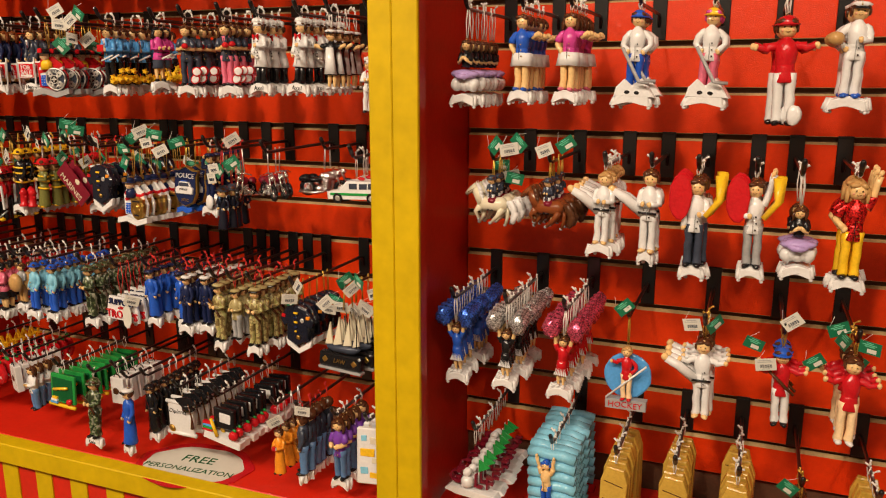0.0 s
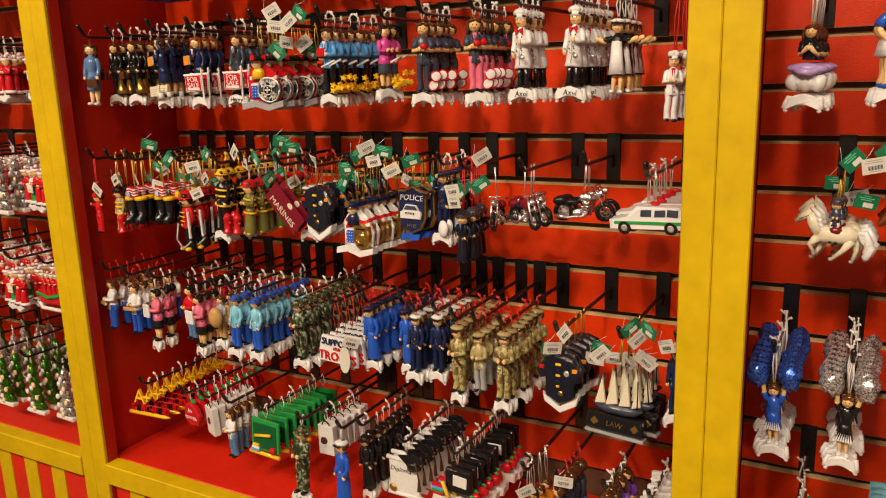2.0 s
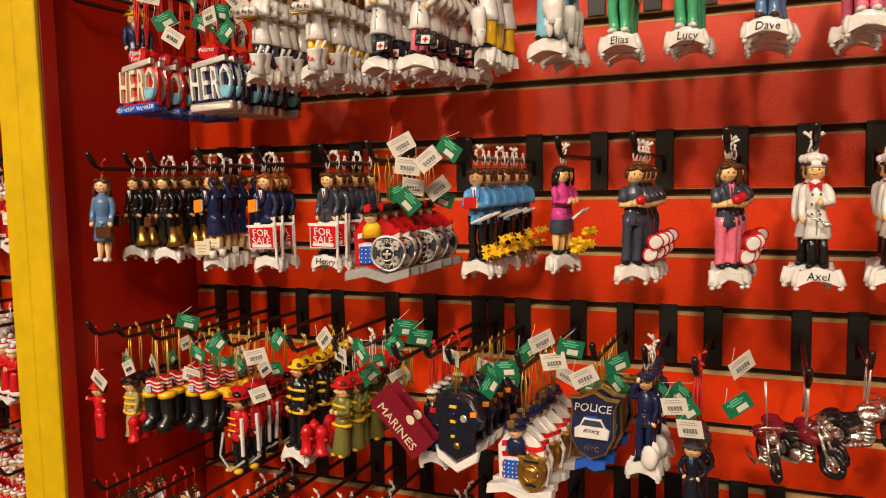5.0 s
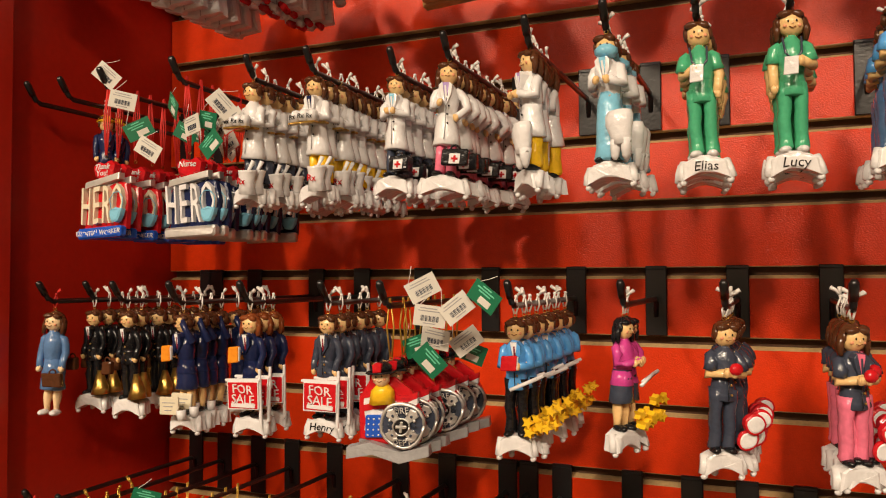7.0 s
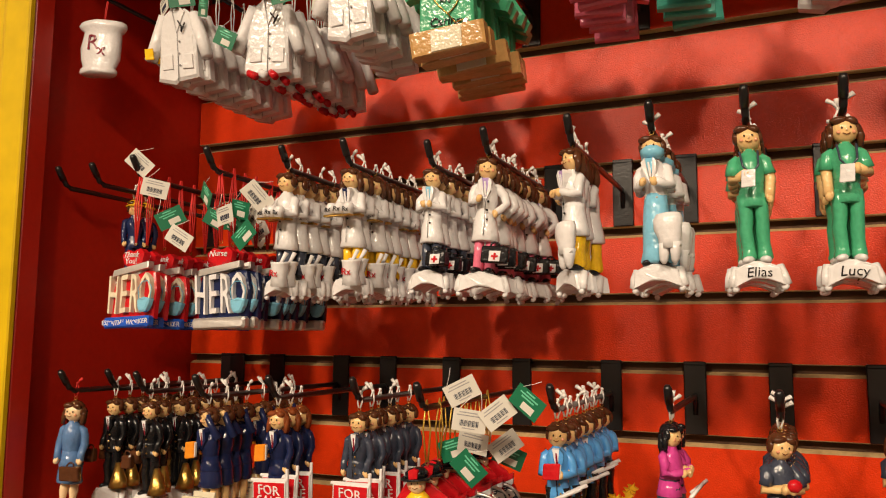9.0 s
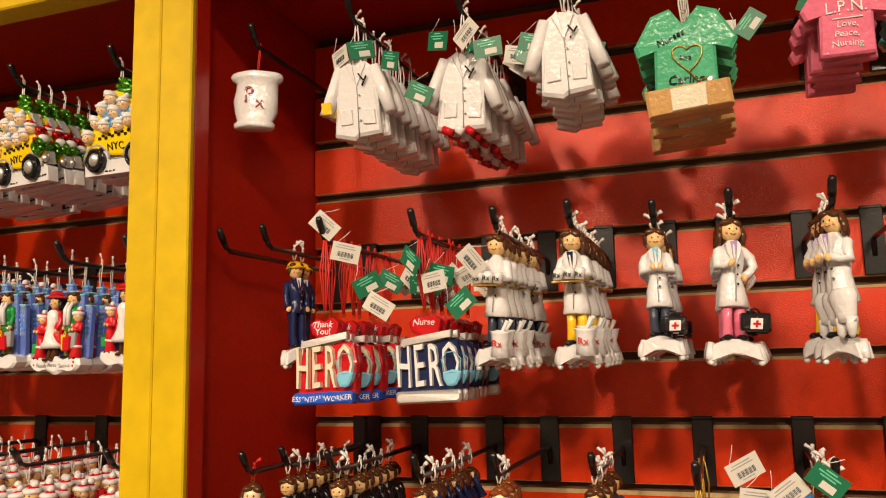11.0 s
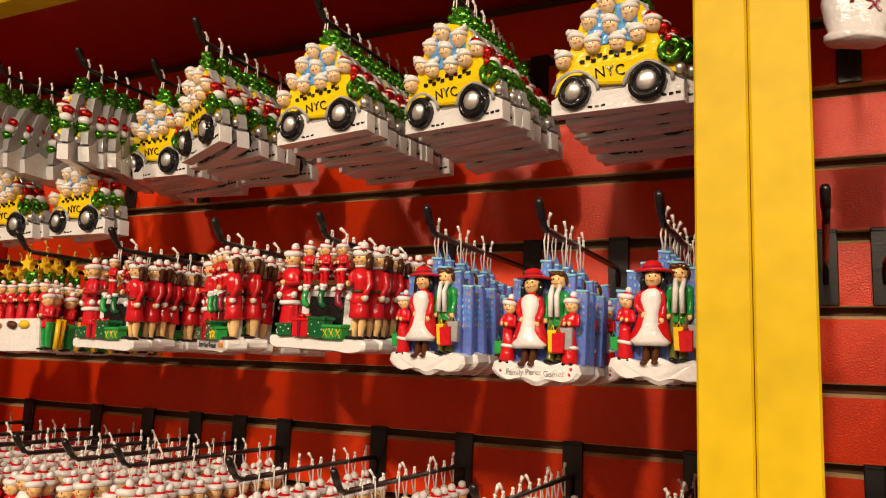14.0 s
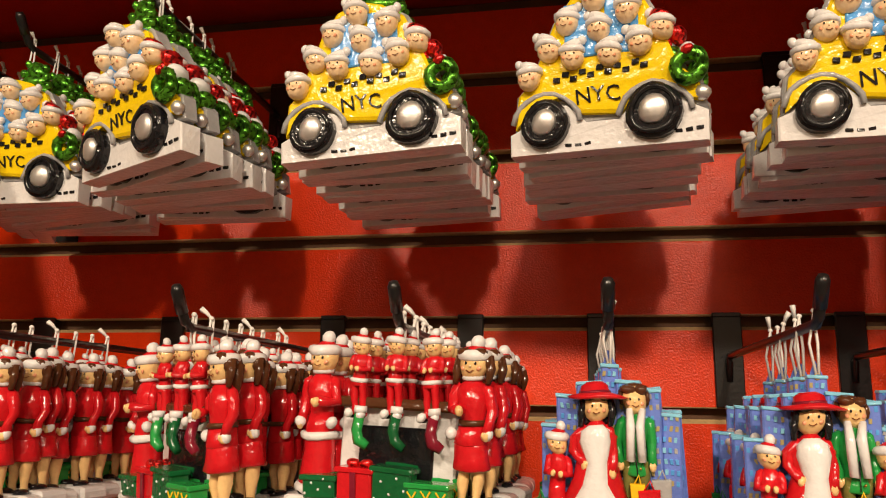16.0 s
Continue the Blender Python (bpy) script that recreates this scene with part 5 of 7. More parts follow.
        p.loft([(c[2] + 0.0066, 0.0086, 0.0086), (c[2] + 0.0098, 0.0070, 0.0070, 0.0012 * side, 0), (c[2] + 0.0120, 0.0042, 0.0044, 0.0034 * side, 0), (c[2] + 0.0126, 0.0018, 0.0018, 0.0062 * side, 0)], hat, c[0], c[1] + 0.0006, 10)
        p.ball((c[0] + 0.0082 * side, c[1], c[2] + 0.0112), 0.0034, "white", 8, 5)
        p.v = [tuple(c[i] + (q[i] - c[i]) * 0.87 for i in range(3)) for q in p.v]
        out.append(("passenger", p, "smiling round head in a knitted hat"))
    wr = Solid()
    wr.ring((0.051, z + 0.043), 0.0076, 0.0040, "glitter_green", 14, 7, -0.013)
    out.append(("wreath", wr, "glittery green wreath with a red bow"))
    tr = Solid()
    tr.ball((0.050, -0.016, z + 0.052), (0.004, 0.003, 0.003), "glitter_red", 7, 5)
    for k in range(3):
        tr.loft([(z + 0.090 + 0.008 * k, 0.0175 - 0.0036 * k, 0.008 - 0.0012 * k), (z + 0.093 + 0.008 * k, 0.0185 - 0.0036 * k, 0.009 - 0.0012 * k), (z + 0.102 + 0.008 * k, 0.006 - 0.001 * k, 0.004)], "glitter_green", 0.008, 0.0, 10)
    for k in range(7):
        tr.ball((0.008 + (0.016 - 0.003 * (k // 2)) * (1 if k % 2 else -1), -0.003, z + 0.092 + 0.004 * k), 0.0036, "glitter_green", 6, 4)
    for k in range(4):
        tr.ball((0.026 + 0.005 * k, -0.003, z + 0.078 - 0.008 * k), (0.0062, 0.0058, 0.0062), ("glitter_red", "glitter_green")[k % 2], 7, 5)
    for k in range(3):
        tr.ball((0.044 + 0.005 * k, -0.002, z + 0.066 - 0.011 * k), (0.0060, 0.0085, 0.0060), ("glitter_red", "white", "glitter_green")[k], 8, 5)
    out.append(("roof_load", tr, "glittery green tree and red baubles"))
    return lean(out, drop, 0.11)


def skyline(drop=0.014, text=""):
    s = Solid()
    loop(s, -drop, seed=5)
    z = -drop - 0.108
    rr = random.Random(12)
    for k, (px, w, hh) in enumerate(((-0.0375, 0.012, 0.072), (-0.026, 0.014, 0.090), (-0.012, 0.016, 0.098), (0.000, 0.011, 0.108), (0.012, 0.015, 0.099), (0.026, 0.014, 0.094), (0.038, 0.012, 0.080))):
        y = 0.004 - 0.0015 * (k % 3)
        s.box((px, y, z + 0.012 + (hh - 0.012) / 2), (w, 0.008, hh - 0.012), "periwinkle", 0.001)
        s.box((px, y - 0.0006, z + hh - 0.001), (w + 0.0010, 0.009, 0.0022), "ice", 0.0006)
        if k == 3:
            s.loft([(z + hh, 0.004, 0.003), (z + hh + 0.008, 0.0006, 0.0006)], "periwinkle", px, y, 4, True)
        for i in range(3):
            for j in range(int((hh - 0.036) / 0.0062)):
                s.box((px + (i - 1) * w * 0.29, y - 0.0042, z + 0.040 + j * 0.0062), (0.0020, 0.0008, 0.0030), rr.choice(("ice", "sky", "grey", "khaki", "sky")), 0.0002)
    plinth, lady, man = Solid(), Solid(), Solid()
    low = [(0.042 * t, z - 0.0065 * (1 - t * t) - 0.0028 * math.cos(7.5 * t)) for t in [q / 9 - 1 for q in range(19)]]
    top = [(0.044 * t, z + 0.0125 + 0.0016 * math.cos(9 * t)) for t in [q / 6 - 1 for q in range(13)]]
    plinth.slab(low + [(0.046, z + 0.004)] + top[::-1] + [(-0.046, z + 0.004)], -0.016, 0.006, "white", 0.004)
    if text:
        plinth.text(text, 0, -0.0165, z + 0.003, 0.0072, "grey", 0.0003, 0.15)
        for px, pz in ((-0.036, 0.003), (0.037, 0.007), (0.035, 0.002)):
            plinth.ball((px, -0.0160, z + pz), (0.0016, 0.0008, 0.0016), "red", 6, 4)
    lx = -0.008
    figure(lady, lx, -0.011, z + 0.008, 0.084, "red", "brown", "coat", ("hip", "down"), "black", "long", "", shoes="brown", head=1.16)
    lady.loft([(z + 0.026, 0.0186, 0.0085), (z + 0.030, 0.0206, 0.0095), (z + 0.044, 0.0150, 0.0088), (z + 0.056, 0.0118, 0.0072), (z + 0.067, 0.0138, 0.0072), (z + 0.072, 0.0060, 0.0050)], "red", lx, -0.0105, 12)
    lady.loft([(z + 0.0245, 0.0150, 0.0070), (z + 0.0285, 0.0186, 0.0085), (z + 0.0335, 0.0128, 0.0082), (z + 0.040, 0.0088, 0.0076), (z + 0.052, 0.0066, 0.0066), (z + 0.064, 0.0098, 0.0056), (z + 0.070, 0.0086, 0.0052), (z + 0.073, 0.0045, 0.0040)], "white", lx, -0.0150, 12)
    hz = z + 0.0895
    lady.loft([(hz - 0.0012, 0.0176, 0.0120, 0.001, 0), (hz, 0.0194, 0.0130, 0.001, 0), (hz + 0.0014, 0.0140, 0.0115), (hz + 0.002, 0.0096, 0.0088), (hz + 0.0062, 0.0086, 0.0080), (hz + 0.0082, 0.0050, 0.0050)], "red", lx, -0.0115, 14)
    lady.loft([(hz + 0.0016, 0.0100, 0.0092), (hz + 0.0034, 0.0098, 0.0090)], "maroon", lx, -0.0115, 12)
    figure(man, 0.016, -0.004, z + 0.012, 0.085, "green", "olive", "pants", "down", "brown", head=1.12)
    for d in (-1, 1):
        man.tube([(0.016 + d * 0.004, -0.010, z + 0.083), (0.016 + d * 0.003, -0.0140, z + 0.074), (0.016 + d * 0.0035, -0.0140, z + 0.054)], [0.0022, 0.0028, 0.0026], "white", 6)
    kids = []
    for px, hh in ((-0.032, 0.058), (0.033, 0.060))[:2 if text else 1]:
        kid = Solid()
        kids.append(("child_figure", kid, ""))
        figure(kid, px, -0.010, z + 0.010, hh, "red", "red", "robe", "front", "", hat="santa", head=1.32)
        fur(kid, px, -0.010, z + 0.026, 0.0074, 0.0066, 0.0016)
    bags = []
    for px, py, pz, w, hh, m in ((0.024, -0.020, 0.030, 0.013, 0.018, "red"), (0.017, -0.018, 0.032, 0.009, 0.020, "yellow"), (0.031, -0.017, 0.034, 0.012, 0.020, "grey"), (-0.042, -0.013, 0.024, 0.008, 0.012, "green")):
        b = Solid()
        b.slab([(px - w * 0.44, z + pz - hh / 2), (px + w * 0.44, z + pz - hh / 2), (px + w / 2, z + pz + hh / 2), (px - w / 2, z + pz + hh / 2)], py, py + 0.006, m, 0.0012)
        b.tube([(px - w * 0.25, py + 0.002, z + pz + hh / 2 - 0.001), (px, py + 0.002, z + pz + hh / 2 + 0.005), (px + w * 0.25, py + 0.002, z + pz + hh / 2 - 0.001)], 0.0006, m, 5)
        bags.append(("shopping_bag", b, ""))
    return [("ornament", s, ""), ("plinth", plinth, "white lobed plinth"), ("woman_figure", lady, "figure in a red coat with white fur"), ("man_figure", man, "figure in a green jacket and white scarf")] + kids + bags


def fireplace(drop=0.016, kids=3, text="", wide=0.122):
    s = Solid()
    loop(s, -drop, seed=6)
    z = -drop - 0.089
    w = wide / 2
    plinth, father, mother, children, gifts = Solid(), Solid(), Solid(), [], []
    plinth.slab([(w * math.copysign(abs(math.cos(a)) ** 0.25, math.cos(a)), z + 0.004 + 0.0062 * math.copysign(abs(math.sin(a)) ** 0.5, math.sin(a))) for a in [0.05 + q * math.pi / 14 for q in range(28)]], -0.015, 0.005, "white", 0.0025)
    if text:
        plinth.text(text, -0.012, -0.0155, z + 0.004, 0.0076, "slate", 0.0003, 0.2)
        plinth.text("- 2020", 0.040, -0.0155, z + 0.005, 0.0076, "orange", 0.0003, 0.2)
    s.box((0, 0.004, z + 0.034), (wide * 0.56, 0.008, 0.050), "white", 0.001)
    s.box((0, 0.001, z + 0.030), (wide * 0.36, 0.006, 0.036), "black", 0.001)
    s.box((0, -0.001, z + 0.060), (wide * 0.60, 0.012, 0.0055), "brown", 0.0015)
    fx, mx = -w * 0.74, w * 0.72
    figure(father, fx, -0.004, z + 0.009, 0.083, "red", "red", "robe", ("down", "front"), "", hat="santa", head=1.16)
    for zz, rx, ry, tt in ((0.013, 0.0118, 0.0108, 0.0026), (0.041, 0.0102, 0.0094, 0.0022), (0.077, 0.0058, 0.0056, 0.0018)):
        fur(father, fx, -0.004, z + zz, rx, ry, tt)
    fur(mother, mx, -0.004, z + 0.077, 0.0058, 0.0056, 0.0018)
    for d in (-1, 1):
        mother.ball((mx + d * 0.0098, -0.008, z + 0.047), 0.0034, "white", 7, 5)
        father.ball((fx + d * 0.0098, -0.009, z + 0.048), 0.0034, "white", 7, 5)
    mother.loft([(z + 0.0520, 0.0078, 0.0084), (z + 0.0548, 0.0078, 0.0084)], "brown", mx, -0.004, 10)
    figure(mother, mx, -0.004, z + 0.009, 0.083, "red", "red", "skirt", ("front", "down"), "brown", "long", "santa", head=1.14)
    for k in range(max(kids, 2)):
        px = (k - (max(kids, 2) - 1) / 2) * wide * 0.175
        if k < kids:
            kid = Solid()
            kx = px if kids > 1 else 0.0
            children.append(("child_figure", kid, ""))
            figure(kid, kx, -0.006, z + 0.052, 0.044, "red", "red", "pants", "front", "", hat="santa", head=1.38)
            fur(kid, kx, -0.006, z + 0.0725, 0.0050, 0.0046, 0.0012)
            for d in (-1, 1):
                kid.ball((kx + d * 0.0036, -0.0115, z + 0.0545), 0.0028, "white", 6, 4)
        sock = Solid()
        sock.tube([(px + 0.003, -0.010, z + 0.058), (px + 0.003, -0.012, z + 0.046), (px + 0.004, -0.012, z + 0.041), (px + 0.009, -0.012, z + 0.038)], [0.0030, 0.0032, 0.0036, 0.0026], ("green", "bottle", "maroon")[k % 3], 7)
        sock.loft([(z + 0.0555, 0.0036, 0.0036), (z + 0.0590, 0.0036, 0.0036)], "white", px + 0.003, -0.0105, 8)
        children.append(("stocking", sock, ""))
    for px, ww, hh, m in ((-w * 0.60, 0.019, 0.011, "bottle"), (-w * 0.26, 0.020, 0.016, "red"), (w * 0.08, 0.021, 0.018, "bottle"), (w * 0.42, 0.022, 0.012, "green")):
        gift = Solid()
        gifts.append(("gift_box", gift, ""))
        gift.box((px, -0.013, z + 0.009 + hh / 2), (ww, 0.012, hh), m, 0.001)
        gift.box((px, -0.0135, z + 0.009 + hh), (ww + 0.003, 0.013, 0.003), m, 0.0008)
        if m == "green":
            for q in range(3):
                for d in (-1, 1):
                    gift.tube([(px - ww * 0.36 + q * ww * 0.36 - d * 0.0026, -0.0196, z + 0.0105), (px - ww * 0.36 + q * ww * 0.36 + d * 0.0026, -0.0196, z + 0.018)], 0.0005, "yellow", 4)
        elif m == "bottle":
            for q in range(5):
                gift.ball((px - ww * 0.4 + q * ww * 0.2, -0.0192, z + 0.012 + hh * 0.16 * (q * 3 % 5)), 0.0008, "white", 5, 4)
        else:
            for d in (-1, 1):
                gift.ball((px + d * 0.0036, -0.013, z + 0.0105 + hh + 0.0025), (0.0040, 0.0032, 0.0026), "glitter_red", 7, 5)
            gift.box((px, -0.0197, z + 0.009 + hh / 2), (0.0032, 0.001, hh), "maroon", 0.0003)
    return [("ornament", s, ""), ("plinth", plinth, "white name plinth"), ("father_figure", father, "figure in a red robe"), ("mother_figure", mother, "long-haired figure in a red dress")] + children + gifts


def table_family(drop=0.016):
    s = Solid()
    loop(s, -drop, "gold_cord", 0.004, True, 7)
    z = -drop - 0.102
    for k in range(4):
        s.loft([(z + 0.052 + 0.010 * k, 0.034 - 0.008 * k, 0.006), (z + 0.064 + 0.010 * k, 0.010, 0.003)], "glitter_green", 0, 0.004, 11)
    s.slab([(0.011 * (1 if j % 2 == 0 else 0.45) * math.cos(math.pi / 2 + j * math.pi / 5), z + 0.100 + 0.011 * (1 if j % 2 == 0 else 0.45) * math.sin(math.pi / 2 + j * math.pi / 5)) for j in range(10)], -0.004, 0.004, "yellow", 0.001)
    for k in range(5):
        figure(s, -0.036 + 0.018 * k, -0.004, z + 0.026, 0.050, "red", "red", "robe", "front", "", hat="santa", head=1.3)
    s.slab([(-0.056, z - 0.002), (0.050, z - 0.002), (0.046, z + 0.036), (-0.050, z + 0.036)], -0.018, 0.002, "white", 0.003)
    for px, m in ((-0.02, "tan"), (0.006, "brown"), (0.026, "yellow")):
        s.ball((px, -0.019, z + 0.028), (0.009, 0.004, 0.005), m, 9, 5)
    figure(s, 0.052, -0.010, z, 0.062, "red", "green", "pants", "front", "", hat="santa", head=1.3)
    s.tube([(0.060, -0.004, z), (0.061, -0.002, z + 0.034)], 0.003, "yellow", 6)
    return [("ornament", s, "")]


def carol_family(drop=0.020, n=3, coat="red", total=0.100):
    s = Solid()
    loop(s, -drop, seed=8)
    z = -drop - total
    s.slab([(-0.034, z + 0.002), (-0.018, z - 0.006), (0.002, z - 0.002), (0.020, z - 0.007), (0.034, z + 0.002), (0.032, z + 0.012), (-0.032, z + 0.012)], -0.010, 0.006, "white", 0.003)
    for k in range(n):
        figure(s, (k - (n - 1) / 2) * 0.022, -0.004 if k != 1 else -0.002, z + 0.008, total * (0.80 if k != n // 2 else 0.86), coat if k != 1 else "white", "green" if k == 1 else coat, "robe", "front", "", hat="santa", head=1.3)
    for k in range(n):
        fur(s, (k - (n - 1) / 2) * 0.022, -0.003, z + 0.014, 0.0125, 0.0098, 0.003)
        fur(s, (k - (n - 1) / 2) * 0.022, -0.003, z + 0.008 + total * 0.66, 0.0052, 0.0052, 0.0018)
    s.box((0.0, -0.017, z + 0.046), (0.020, 0.002, 0.018), "white", 0.0006)
    s.box((0.0, -0.0185, z + 0.043), (0.010, 0.001, 0.003), "yellow", 0.0002)
    return [("ornament", s, "")]


def sleigh(drop=0.02):
    s = Solid()
    loop(s, -drop)
    z = -drop - 0.085
    s.slab([(-0.040, z + 0.012), (0.036, z + 0.012), (0.046, z + 0.040), (0.020, z + 0.030), (-0.030, z + 0.032), (-0.046, z + 0.042)], -0.012, 0.010, "red", 0.004)
    s.tube([(-0.050, -0.006, z + 0.012), (-0.040, -0.007, z), (0.036, -0.007, z), (0.050, -0.006, z + 0.010), (0.046, -0.006, z + 0.018)], 0.0045, "white", 7)
    for k in range(4):
        figure(s, -0.028 + 0.018 * k, -0.002, z + 0.026, 0.052, "red", "red", "robe", "front", "", hat="santa", head=1.3)
    s.tube([(-0.044, -0.013, z + 0.036), (0.0, -0.014, z + 0.028), (0.042, -0.013, z + 0.036)], 0.004, "green", 6)
    return [("ornament", s, "")]


def heart_tree(drop=0.02, col="glitter_green", total=0.12):
    s = Solid()
    loop(s, -drop)
    z = -drop - total
    for k in range(5):
        s.loft([(z + 0.012 + 0.020 * k, 0.033 - 0.0058 * k, 0.012), (z + 0.034 + 0.020 * k, 0.012 - 0.002 * k, 0.006)], col, 0, 0, 10)
    r = random.Random(9)
    for k in range(9):
        zz = 0.012 + 0.010 * k
        s.ball((r.uniform(-1, 1) * (0.028 - 0.0026 * k), -0.010, z + zz), (0.0065, 0.004, 0.0065), "white" if k % 3 else "pale", 7, 5)
    s.box((0, -0.003, z + 0.004), (0.066, 0.016, 0.010), "white", 0.003)
    return [("ornament", s, "")]


def nutcracker(drop=0.06):
    s = Solid()
    loop(s, -drop, "gold_cord", 0.003, False)
    z = -drop - 0.108
    figure(s, 0, 0, z, 0.104, "red", "black", "pants", "down", "black", hat="redhat", head=1.5)
    for k in range(3):
        s.tube([(-0.007, -0.0125, z + 0.056 + 0.008 * k), (0.007, -0.0125, z + 0.056 + 0.008 * k)], 0.0012, "yellow", 5)
    s.slab([(-0.005, z + 0.101), (0.005, z + 0.101), (0.006, z + 0.108), (0.0, z + 0.113), (-0.006, z + 0.108)], -0.020, -0.014, "yellow", 0.0008)
    s.ball((0, -0.0150, z + 0.089), (0.009, 0.003, 0.0026), "black", 8, 5)
    s.box((0.018, -0.012, z + 0.050), (0.004, 0.004, 0.05), "white", 0.001)
    s.tube([(-0.02, -0.010, z + 0.05), (-0.024, -0.014, z + 0.02), (0.0, -0.018, z + 0.004), (0.02, -0.012, z + 0.02)], 0.002, "grey", 5)
    for d in (-1, 1):
        s.ball((d * 0.008, -0.012, z + 0.004), (0.006, 0.007, 0.004), "yellow", 7, 4)
    return [("ornament", s, "")]


def hydrant(px, col="red"):
    def put(s, z, h):
        s.loft([(z, 0.009, 0.009), (z + 0.004, 0.0085, 0.0085), (z + 0.006, 0.0065, 0.0065), (z + 0.024, 0.0065, 0.0065), (z + 0.026, 0.0085, 0.0085), (z + 0.032, 0.006, 0.006), (z + 0.036, 0.002, 0.002)], col, px, -0.012, 9)
        for d in (-1, 1):
            s.ball((px + d * 0.007, -0.012, z + 0.019), 0.003, col, 6, 4)
        for k in (0.42, 0.58, 0.68):
            s.loft([(z + k * h - 0.0014, 0.150 * h, 0.112 * h), (z + k * h + 0.0014, 0.150 * h, 0.112 * h)], "yellow", 0, 0, 10)
    return put


# ---------------------------------------------------------------- hooks and hanging
HOOK_PLATE = Solid().box((0, -0.0022, -0.034), (0.023, 0.004, 0.074), STEEL, 0.0012).box((0, 0.001, 0.0045), (0.023, 0.010, 0.004), STEEL, 0.001).mesh("backplate")
ROD_MESHES = {}


def hook(x, n, tip):
    """A slat-wall hook: a plate over one board, a straight rod and an upturned, capped end."""
    key = round((WALL_Y - tip) / 0.012)
    reach = key * 0.012
    if key not in ROD_MESHES:
        rod = Solid().tube([(0, -0.003, -0.050), (0, -0.006, -0.034), (0, -0.012, -0.030), (0, -reach + 0.016, -0.030), (0, -reach + 0.010, -0.0275), (0, -reach, -0.014)], 0.0029, STEEL, 8)
        cap = Solid().tube([(0, -reach + 0.006, -0.0225), (0, -reach - 0.002, -0.0105), (0, -reach - 0.0035, -0.008)], [0.0036, 0.0037, 0.0025], STEEL, 8)
        ROD_MESHES[key] = (rod.mesh("rod"), cap.mesh("end_cap"))
    root = tagged(new("slatwall_hook", HOOK_PLATE), "black coated steel display hook on the red slat wall", "display hook", "slat wall hooks")
    root.location = (x, WALL_Y, groove(n))
    rod, cap = (new(name, me) for name, me in zip(("rod", "end_cap"), ROD_MESHES[key]))
    rod.parent = cap.parent = root
    return root


MADE = {}


def uneven(px, py, pz):
    """The slight waviness of hand-modelled resin."""
    a = 0.00055
    return (px + a * math.sin(230 * pz + 90 * py + 0.7) + 0.2 * a * math.sin(610 * pz + 300 * px), py + 0.7 * a * math.sin(340 * px + 260 * pz), pz + a * math.sin(210 * px + 1.9) + 0.15 * a * math.sin(540 * px + 420 * pz))


def make(kind, variant=0):
    """Builds one ornament of a kind, once; the rest are copies."""
    build, label, _ = CATALOG[kind]
    category = label.split(" ornament")[0].split()[-1] + " ornament"
    RIBBON[0] = variant
    pieces = build()
    for _, solid, _ in pieces:
        solid.v = [uneven(*q) for q in solid.v]
    root = new(category.replace(" ", "_"), pieces[0][1].mesh(category))
    tagged(root, label, category, label.split(",")[0] + " on a hook")
    wheel = None
    for name, solid, text in pieces[1:]:
        ob = part(name, solid, wheel if name == "hubcap" else root, text)
        wheel = ob if name == "wheel" else wheel
    return root


def hang(kind, x, n, count, y0=1.13, y1=None, yaw=0.0, tip=None, plain=False, spread=9.0, turned=99):
    """Hangs a row of one kind along a hook, from its tip towards the wall."""
    r = random.Random(f"{kind}{x:.3f}{n}")
    y1 = y1 if y1 is not None else min(1.355, y0 + 0.021 * (count - 1))
    if not plain:
        hook(x, n, tip if tip is not None else y0 - 0.016)
    for k in range(count):
        y = y0 + (y1 - y0) * (k / max(1, count - 1))
        turn = (yaw if k < turned else -5.0) + r.uniform(-spread, spread) * (1.0 if k else 0.4)
        m = pose(x + r.uniform(-0.003, 0.003) * (k > 0), y + r.uniform(-0.003, 0.003) * (k > 0), groove(n) - 0.0272, r.uniform(-3.5, 3.5), r.uniform(-2.5, 2.5), turn)
        key = (kind, k % 3 if kind != "taxi" else 0)
        if key not in MADE:
            MADE[key] = make(*key)
            MADE[key].matrix_basis = m
        else:
            copy_thing(MADE[key], m)


def person(label, category="figure ornament", **kw):
    return (lambda: doll(**kw), label, category)


def camo_gear(s, z, h):
    s.tube([(-0.14 * h, -0.12 * h, z + 0.74 * h), (0.14 * h, -0.14 * h, z + 0.46 * h)], 0.0022, "brown", 5)


def wing_base(s, z, h):
    s.ball((0.10 * h, -0.16 * h, z + 0.10 * h), (0.010, 0.004, 0.014), "white", 8, 5)


def skates(s, z, h):
    s.slab([(-0.026, z - 0.004), (0.032, z - 0.004), (0.022, z + 0.012), (0.012, z + 0.024), (0.0, z + 0.012), (-0.012, z + 0.022), (-0.022, z + 0.010)], -0.012, 0.008, "white", 0.003)
    s.tube([(-0.14 * h, -0.18 * h, z + 0.56 * h), (0.10 * h, -0.20 * h, z + 0.16 * h), (0.22 * h, -0.2 * h, z + 0.14 * h)], 0.0026, "grey", 6)


def kick(s, z, h):
    s.tube([(-0.05 * h, -0.02 * h, z + 0.46 * h), (-0.28 * h, -0.10 * h, z + 0.66 * h), (-0.42 * h, -0.12 * h, z + 0.74 * h)], [0.008, 0.0075, 0.006], "white", 7)
    s.ball((-0.44 * h, -0.12 * h, z + 0.76 * h), 0.006, "skin", 7, 5)
    s.tube([(-0.11 * h, -0.11 * h, z + 0.5 * h), (0.11 * h, -0.11 * h, z + 0.5 * h)], 0.0018, "black", 5)


